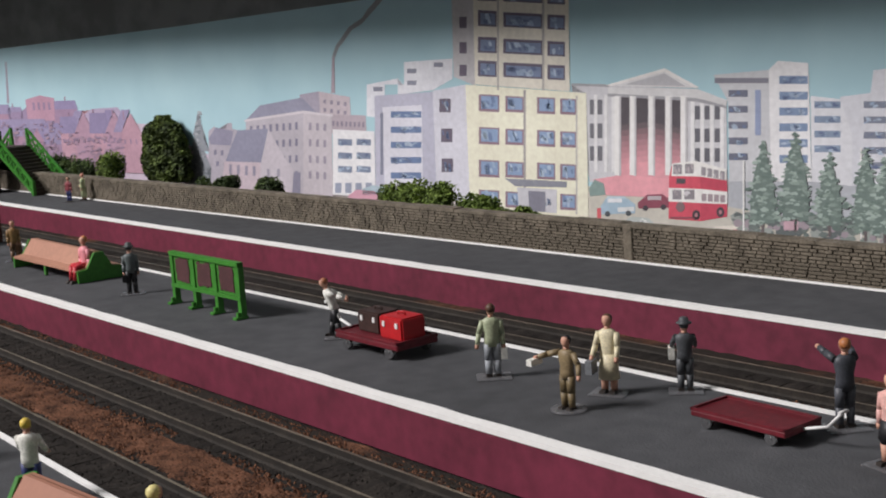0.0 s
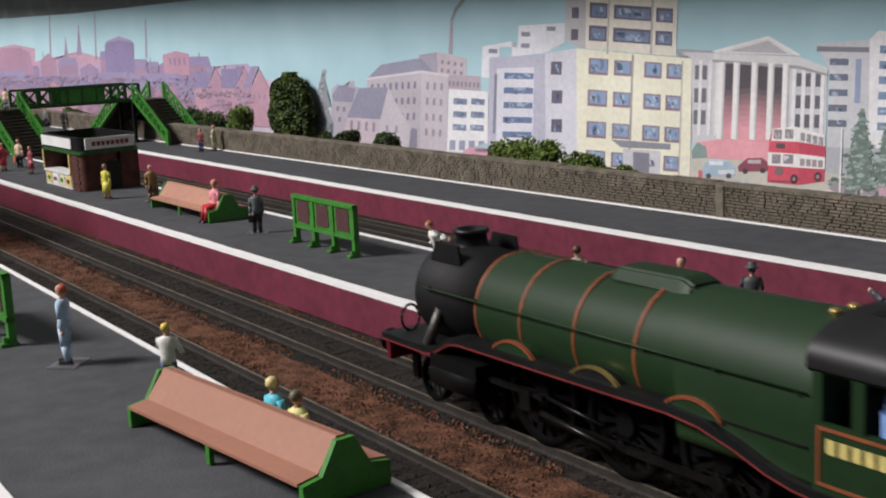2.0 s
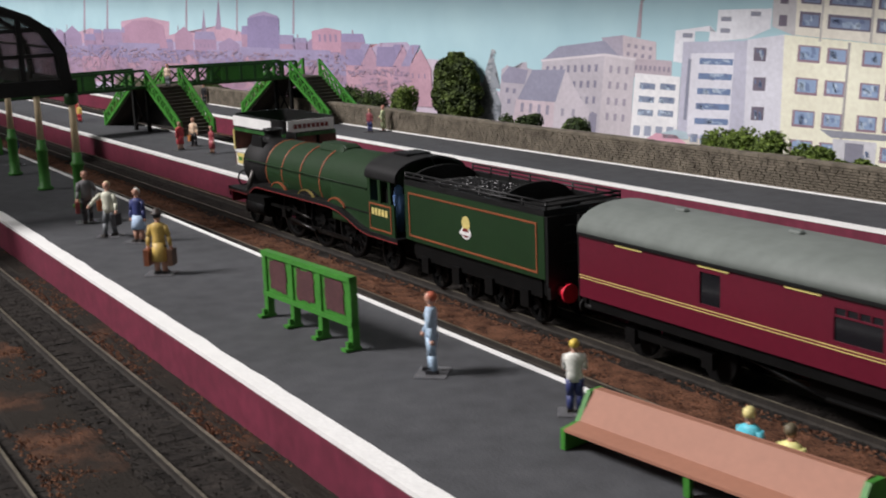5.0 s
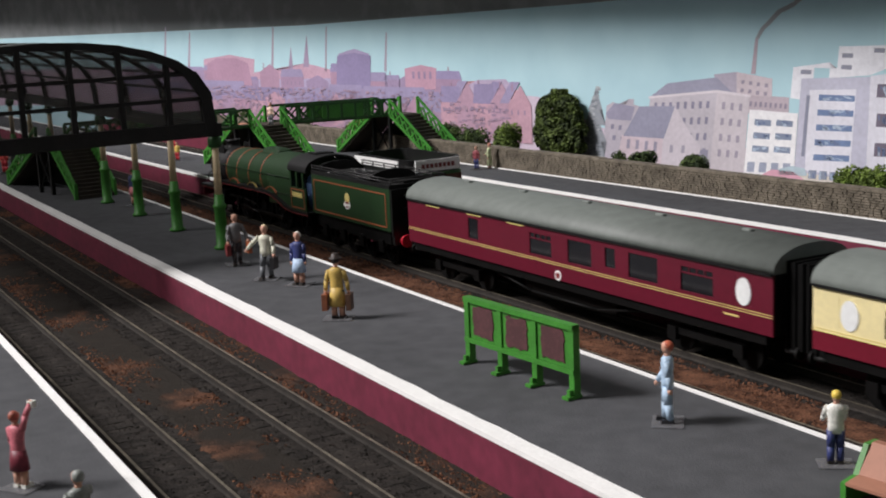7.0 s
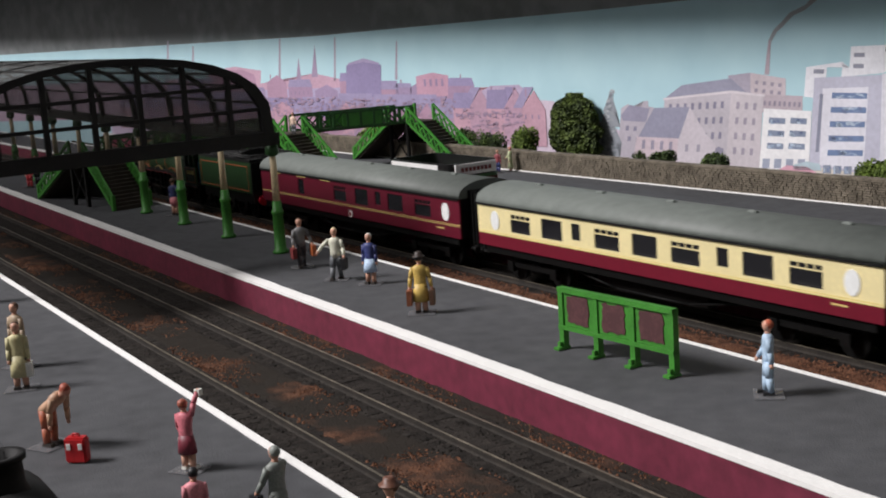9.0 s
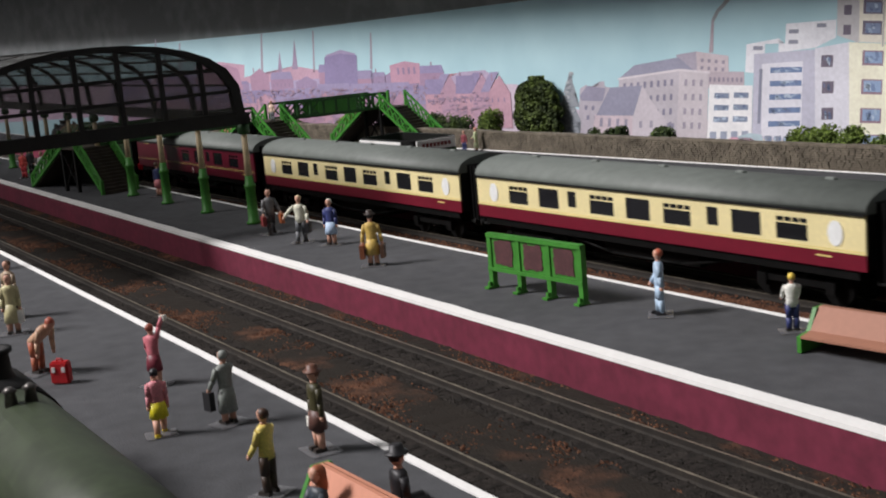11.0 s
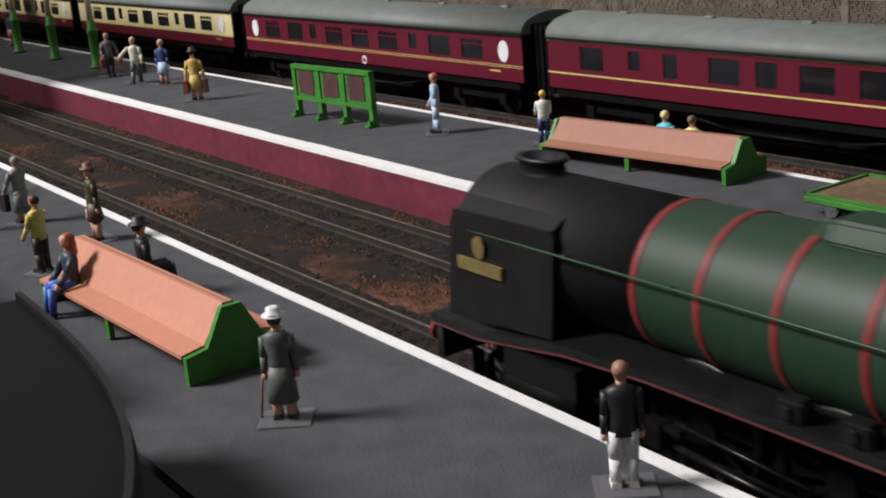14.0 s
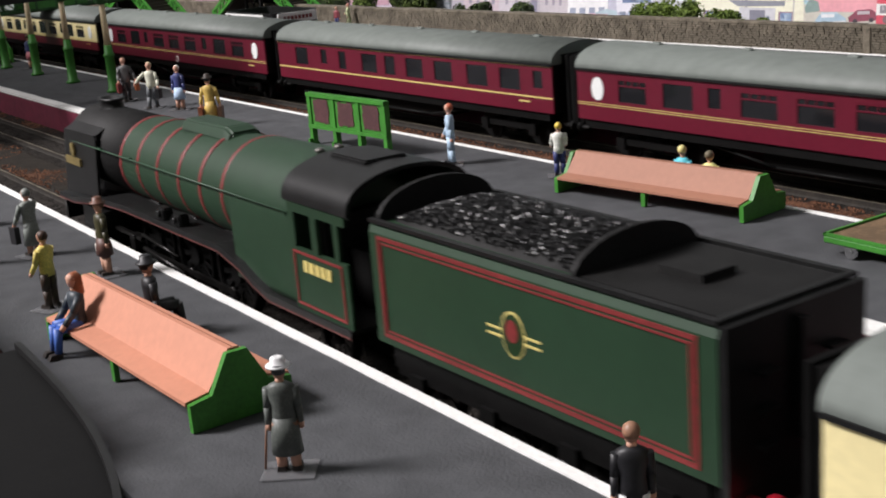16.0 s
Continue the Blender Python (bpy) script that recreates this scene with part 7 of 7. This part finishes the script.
# platform by the stone wall
F(-0.463, 0.315, 20, (0.22, 0.05, 0.06), NAVY, BROWN, "figurine in dull red by the stone wall", h=0.0165)
F(-0.459, 0.3235, -60, (0.5, 0.55, 0.32), (0.5, 0.55, 0.32), (0.5, 0.2, 0.15), "figurine in pale green dress by the wall", skirt=0.008, arms=((10, 40), (10, 0)), h=0.018)
F(-0.775, 0.356, 20, BLACKC, BLACKC, BROWN, "dark figurine standing before the stone wall", h=0.018)
F(-0.822, 0.360, 20, GREY, BLACKC, WHT, "grey figurine near the small bench", h=0.018)
# near island platform
F(0.0, 0.0, -50, (0.36, 0.48, 0.60), (0.36, 0.48, 0.60), (0.42, 0.10, 0.05), "figurine in light blue suit with red hair", shoes=BLACKC, h=0.0222, stride=0.0008, arms=((5, 16), (6, -6)))
F(0.0490, 0.0045, 225, WHT, NAVY, (0.70, 0.50, 0.08), "blond figurine in white top and blue jeans", arms=((6, 40), (6, 40)), h=0.0182)
F(0.1045, -0.0010, 180, (0.10, 0.50, 0.60), GREY, (0.75, 0.60, 0.25), "blond figurine in turquoise seated behind the bench back", sit=True, h=.0205)
F(0.1155, -0.0025, 180, (0.75, 0.65, 0.25), BROWN, (0.12, 0.10, 0.06), "figurine in yellow seated behind the bench back", sit=True, h=.0200)
F(-0.292, 0.0315, 70, (0.15, 0.15, 0.15), (0.05, 0.05, 0.055), BROWN, "walking figurine in grey jacket with two bags", bags=((-1, (0.2, 0.03, 0.03), 0.006, 0.005), (1, (0.45, 0.12, 0.04), 0.006, 0.005)), stride=0.0026, arms=((14, 10), (25, 10)))
F(-0.252, 0.0240, 40, (0.55, 0.55, 0.44), (0.14, 0.15, 0.16), (0.6, 0.5, 0.3), "hurrying figurine in cream jacket with a black bag", bags=((1, BLACKC, 0.006, 0.005),), stride=0.002, arms=((50, 20), (18, 10)))
F(-0.230, 0.0270, 30, NAVY, (0.40, 0.52, 0.75), WHT, "figurine in navy jacket and light blue dress", skirt=0.0052, h=0.0225)
F(-0.167, 0.0050, 225, (0.52, 0.36, 0.09), (0.06, 0.035, 0.02), BLACKC, "figurine in ochre raincoat carrying two brown bags", skirt=0.0060, hat=(0.03, 0.02, 0.015), bags=((-1, BROWN, 0.006, 0.006), (1, (0.22, 0.07, 0.03), 0.006, 0.006)), arms=((16, 0), (16, 0)))
F(-0.516, 0.083, 200, (0.03, 0.04, 0.12), PINK, BROWN, "navy figurine beside a canopy post", skirt=0.004)
F(-0.781, 0.094, 30, (0.5, 0.06, 0.05), REDC, BROWN, "red figurine waiting under the canopy")
F(-0.800, 0.108, 30, BLACKC, BLACKC, BROWN, "black figurine waiting under the canopy")
F(-0.746, 0.096, 30, (0.45, 0.48, 0.44), GREY, GREY, "pale grey figurine waiting under the canopy", skirt=0.006)
# near platform
F(-0.032, -0.1690, 250, (0.60, 0.22, 0.25), (0.75, 0.60, 0.02), BLACKC, "figurine in pink top and yellow skirt", skirt=0.0045, shoes=(0.6, 0.45, 0.02), stride=0.0030, h=0.0185)
F(-0.079, -0.1460, 205, (0.50, 0.14, 0.17), (0.16, 0.02, 0.035), (0.30, 0.08, 0.05), "figurine in pink and maroon waving a white cloth", skirt=0.0052, bags=((-1, WHT, 0.002, 0.002), (1, WHT, 0.003, 0.003)), shoes=WHT, h=0.0195, arms=((12, 165), (8, 10)))
F(-0.0245, -0.1520, 275, (0.20, 0.22, 0.20), (0.04, 0.045, 0.04), (0.22, 0.24, 0.22), "grey coated figurine with a shoulder bag", skirt=0.0070, arms=((20, 60), (14, 20)), bags=((1, BLACKC, 0.004, 0.006),), h=0.0205)
F(0.0315, -0.1740, -70, (0.62, 0.50, 0.13), (0.035, 0.02, 0.012), (0.05, 0.025, 0.015), "figurine in yellow jacket and brown trousers", arms=((3, 16), (3, 20)), h=0.0205)
F(0.0160, -0.1495, -10, (0.045, 0.04, 0.015), (0.09, 0.04, 0.03), (0.14, 0.06, 0.03), "figurine in dark olive uniform with white collar", skirt=0.0045, hat=(0.12, 0.05, 0.03), bags=((-1, WHT, 0.002, 0.003),), h=0.0215)
F(0.0690, -0.1850, -7, (0.035, 0.045, 0.055), (0.06, 0.13, 0.42), (0.28, 0.09, 0.04), "long-haired figurine in blue jeans seated on the bench", sit=True, h=0.0232, long_hair=True, arms=((4, 30), (4, 34)))
F(0.0750, -0.1690, 165, BLACKC, BLACKC, BLACKC, "dark figurine in a cap on the bench's other side", sit=True, hat=(0.01, 0.01, 0.012))
F(0.1625, -0.1940, 225, (0.095, 0.105, 0.095), (0.20, 0.10, 0.06), DGREY, "figurine in long grey coat and white hat with stick", skirt=0.0068, hat=(0.72, 0.72, 0.70), stick=True, h=0.0205)
F(0.2270, -0.1780, 225, (0.012, 0.012, 0.014), (0.72, 0.70, 0.68), (0.30, 0.16, 0.10), "figurine in black jacket and white trousers", shoes=WHT, h=0.0205)
F(-0.197, -0.1450, 60, (0.48, 0.44, 0.24), BLACKC, BROWN, "figurine in beige coat holding a white paper", skirt=0.0065, bags=((1, WHT, 0.004, 0.005),), h=0.023)
F(-0.226, -0.1340, 20, (0.32, 0.24, 0.16), BROWN, BROWN, "light brown figurine on the near platform", skirt=0.006)
F(-0.130, -0.1630, 110, (0.45, 0.28, 0.18), (0.35, 0.10, 0.05), (0.30, 0.07, 0.04), "figurine bending down to a red suitcase", lean=55, arms=((8, 40), (8, 40)))


OLIVE = material("olive_green_paint", (0.032, 0.046, 0.022), 0.5, vary=0.2, scale=30)


# ---- the engine that stands in front ----
def standing_engine():
    root = empty("standing_locomotive", on(ROAD_FRONT, 0.06, RAILTOP), "dull olive-green steam locomotive and tender standing in front", "steam locomotive")
    bm = bmesh.new(); rings(bm, [loop_oval(x, 0, cz, r, r) for x, cz, r in ((-0.070, 0.0262, 0.0118), (0.0, 0.0262, 0.0126), (0.052, 0.0262, 0.0130))]); boiler = part("boiler", bm, OLIVE, root, "dull green boiler")
    bm = bmesh.new(); rings(bm, [loop_oval(x, 0, 0.0255, r, r) for x, r in ((-0.104, 0.004), (-0.102, 0.0115), (-0.100, 0.0128), (-0.070, 0.0128))]); part("smokebox", bm, SOOT, root, "matt black smokebox")
    bm = bmesh.new(); lathe(bm, [(0.0365, 0.0055), (0.039, 0.0043), (0.0435, 0.0041), (0.0440, 0.0050), (0.0450, 0.0050), (0.0450, 0.0036), (0.042, 0.003)], 16, centre=(-0.085, 0)); part("chimney", bm, SOOT, root, "black chimney")
    for s in (-1, 1):
        bm = bmesh.new(); lathe(bm, [(0.0370, 0.0016), (0.0405, 0.0012), (0.0410, 0.0018), (0.0420, 0.0006)], 10, centre=(-0.057, s * 0.0022)); part("safety_valve", bm, STEEL, root, "small dull metal safety valve")
    bm = bmesh.new(); arc = [(0.0136 * math.cos(t), 0.0262 + 0.0098 * math.sin(t)) for t in [math.pi * i / 16 for i in range(17)]]; prism(bm, arc + [(-0.0136, 0.0165), (0.0136, 0.0165)], 0.052, 0.0532, "x"); front = part("cab_front", bm, SOOT, root, "black cab front plate")
    bm = bmesh.new(); arc2 = [(p[0] * 1.02, p[1] + 0.0004) for p in arc]; rings(bm, [[(x, *p) for p in arc2] + [(x, p[0] * 0.95, p[1] - 0.0008) for p in arc2[::-1]] for x in (0.0522, 0.0534)], smooth=False); part("cab_edge", bm, LINE_DULL, front, "red lined cab edge")
    bm = bmesh.new(); rings(bm, [loop_oval(x, 0, 0.0225, r, r * 0.95) for x, r in ((0.0533, 0.0080), (0.061, 0.0076), (0.0625, 0.0060))]); head = part("backhead", bm, SOOT, root, "black backhead with fittings")
    for y, z in ((0.002, 0.0285), (-0.004, 0.0240)):
        bm = bmesh.new(); tube(bm, (0.0600, y, z), (0.0645, y, z + 0.0004), 0.0011, 0.0008, seg=10); part("brass_gauge", bm, BRASS, head, "small brass gauge")
    for s in (-1, 1):
        bm = bmesh.new(); a, b = sorted((s * 0.0160, s * 0.0152))
        rings(bm, [[(x, a, 0.0150), (x, b, 0.0150), (x, b, z), (x, a, z)] for x, z in [(0.0534 + 0.0250 * u, 0.0165 + 0.0085 * (1 - u) ** 1.8) for u in [i / 16 for i in range(17)]]]); part("cab_side", bm, SOOT, root, "low curved black cab side")
        bm = bmesh.new(); rings(bm, [[(x, a, z), (x, b, z), (x, b, z + 0.0005), (x, a, z + 0.0005)] for x, z in [(0.0534 + 0.0250 * u, 0.0166 + 0.0085 * (1 - u) ** 1.8) for u in [i / 16 for i in range(17)]]]); part("cab_side_line", bm, LINE_DULL, root, "dull red lined cab edge")
    bm = bmesh.new(); box(bm, -0.112, 0.128, -0.0165, 0.0165, 0.0138, 0.0150); part("running_plate", bm, SOOT, root, "black running plate")
    bm = bmesh.new(); box(bm, -0.106, 0.120, -0.005, 0.005, 0.004, 0.0138); part("main_frame", bm, UNDER, root)
    bm = bmesh.new(); box(bm, -0.1135, -0.1120, -0.0160, 0.0160, 0.0085, 0.0150); part("buffer_beam", bm, MAROON, root, "dull red buffer beam")
    for s in (-1, 1):
        bm = bmesh.new(); tube(bm, (-0.113, s * 0.0112, 0.012), (-0.118, s * 0.0112, 0.012), 0.0016, seg=10); tube(bm, (-0.118, s * 0.0112, 0.012), (-0.1188, s * 0.0112, 0.012), 0.0032, seg=14); part("buffer", bm, SOOT, root)
    for x in (-0.050, -0.015, 0.020):
        wheel(root, x, 0.0110, spokes=12)
    wheel(root, -0.092, 0.0062, spokes=9); wheel(root, 0.070, 0.0075, spokes=9)
    # its tender stands on the curve and turns away from the platform
    far = [(0.083 + 0.097 * u, 0.0098 - 0.0030 * u - 0.0185 * u ** 3.2) for u in [i / 14 for i in range(15)]]
    bm = bmesh.new(); rings(bm, [[(x, y - 0.027, 0.0110), (x, y, 0.0110), (x, y, 0.0380), (x, y - 0.0012, 0.0392), (x, y - 0.0258, 0.0392), (x, y - 0.027, 0.0380)] for x, y in far], smooth=False)
    tender = part("tender_body", bm, UNDER, root, "soot-black tender standing on the curve")
    bm = bmesh.new(); rings(bm, [[(x, y - 0.0014, 0.0393), (x, y - 0.0004, 0.0393), (x, y - 0.0004, 0.0404), (x, y - 0.0014, 0.0404)] for x, y in far], smooth=False); part("coping", bm, BLACK, tender, "raised black coping")
    bm = bmesh.new(); box(bm, 0.088, 0.172, -0.013, 0.004, 0.0040, 0.0110); part("tender_frame", bm, UNDER, root, "black tender frame")
    for x, y in ((0.098, -0.002), (0.128, -0.003), (0.158, -0.006)):
        wheel(root, x, 0.0064, spokes=9)
    raise_body(root, 0.0028)


standing_engine()

# ---- what moves ----
# seconds and the x of the first coach's front end
TRAIN_1 = [(0, 0.582), (1, 0.462), (2, 0.342), (3, 0.225), (4, 0.105), (4.5, 0.0475), (5, -0.017), (6.25, -0.168), (7.5, -0.3146), (9, -0.490), (10.5, -0.656), (11, -0.699), (11.5, -0.739), (12, -0.785), (12.5, -0.838), (13, -0.899), (14, -1.016), (15, -1.133), (16, -1.254)]
# seconds and the x of the second engine's front beam
TRAIN_2 = [(0, 1.750), (8, 0.846), (12, 0.394), (13, 0.281), (13.5, 0.2215), (14, 0.1630), (14.5, 0.1055), (15, 0.0450), (15.5, -0.0105), (16, -0.0665)]


def motions():
    cs = math.cos(math.atan(ROAD_BC[1]))
    walk(engine_1, [(t, on(ROAD_BC, x - 0.2793 * cs, RAILTOP)) for t, x in TRAIN_1])
    for i, c in enumerate(COACHES):
        walk(c, [(t, on(ROAD_BC, x + ((0.2398 if i == 0 else 0.243 if i == 3 else 0.232 if i == 4 else LEN) / 2 + PITCH[i]) * cs, RAILTOP)) for t, x in TRAIN_1])
    walk(engine_2, [(t, on(ROAD_A, x, RAILTOP)) for t, x in TRAIN_2])
    walk(COACH_NEAR, [(t, on(ROAD_A, x + 0.3195 + LEN / 2, RAILTOP)) for t, x in TRAIN_2])


motions()
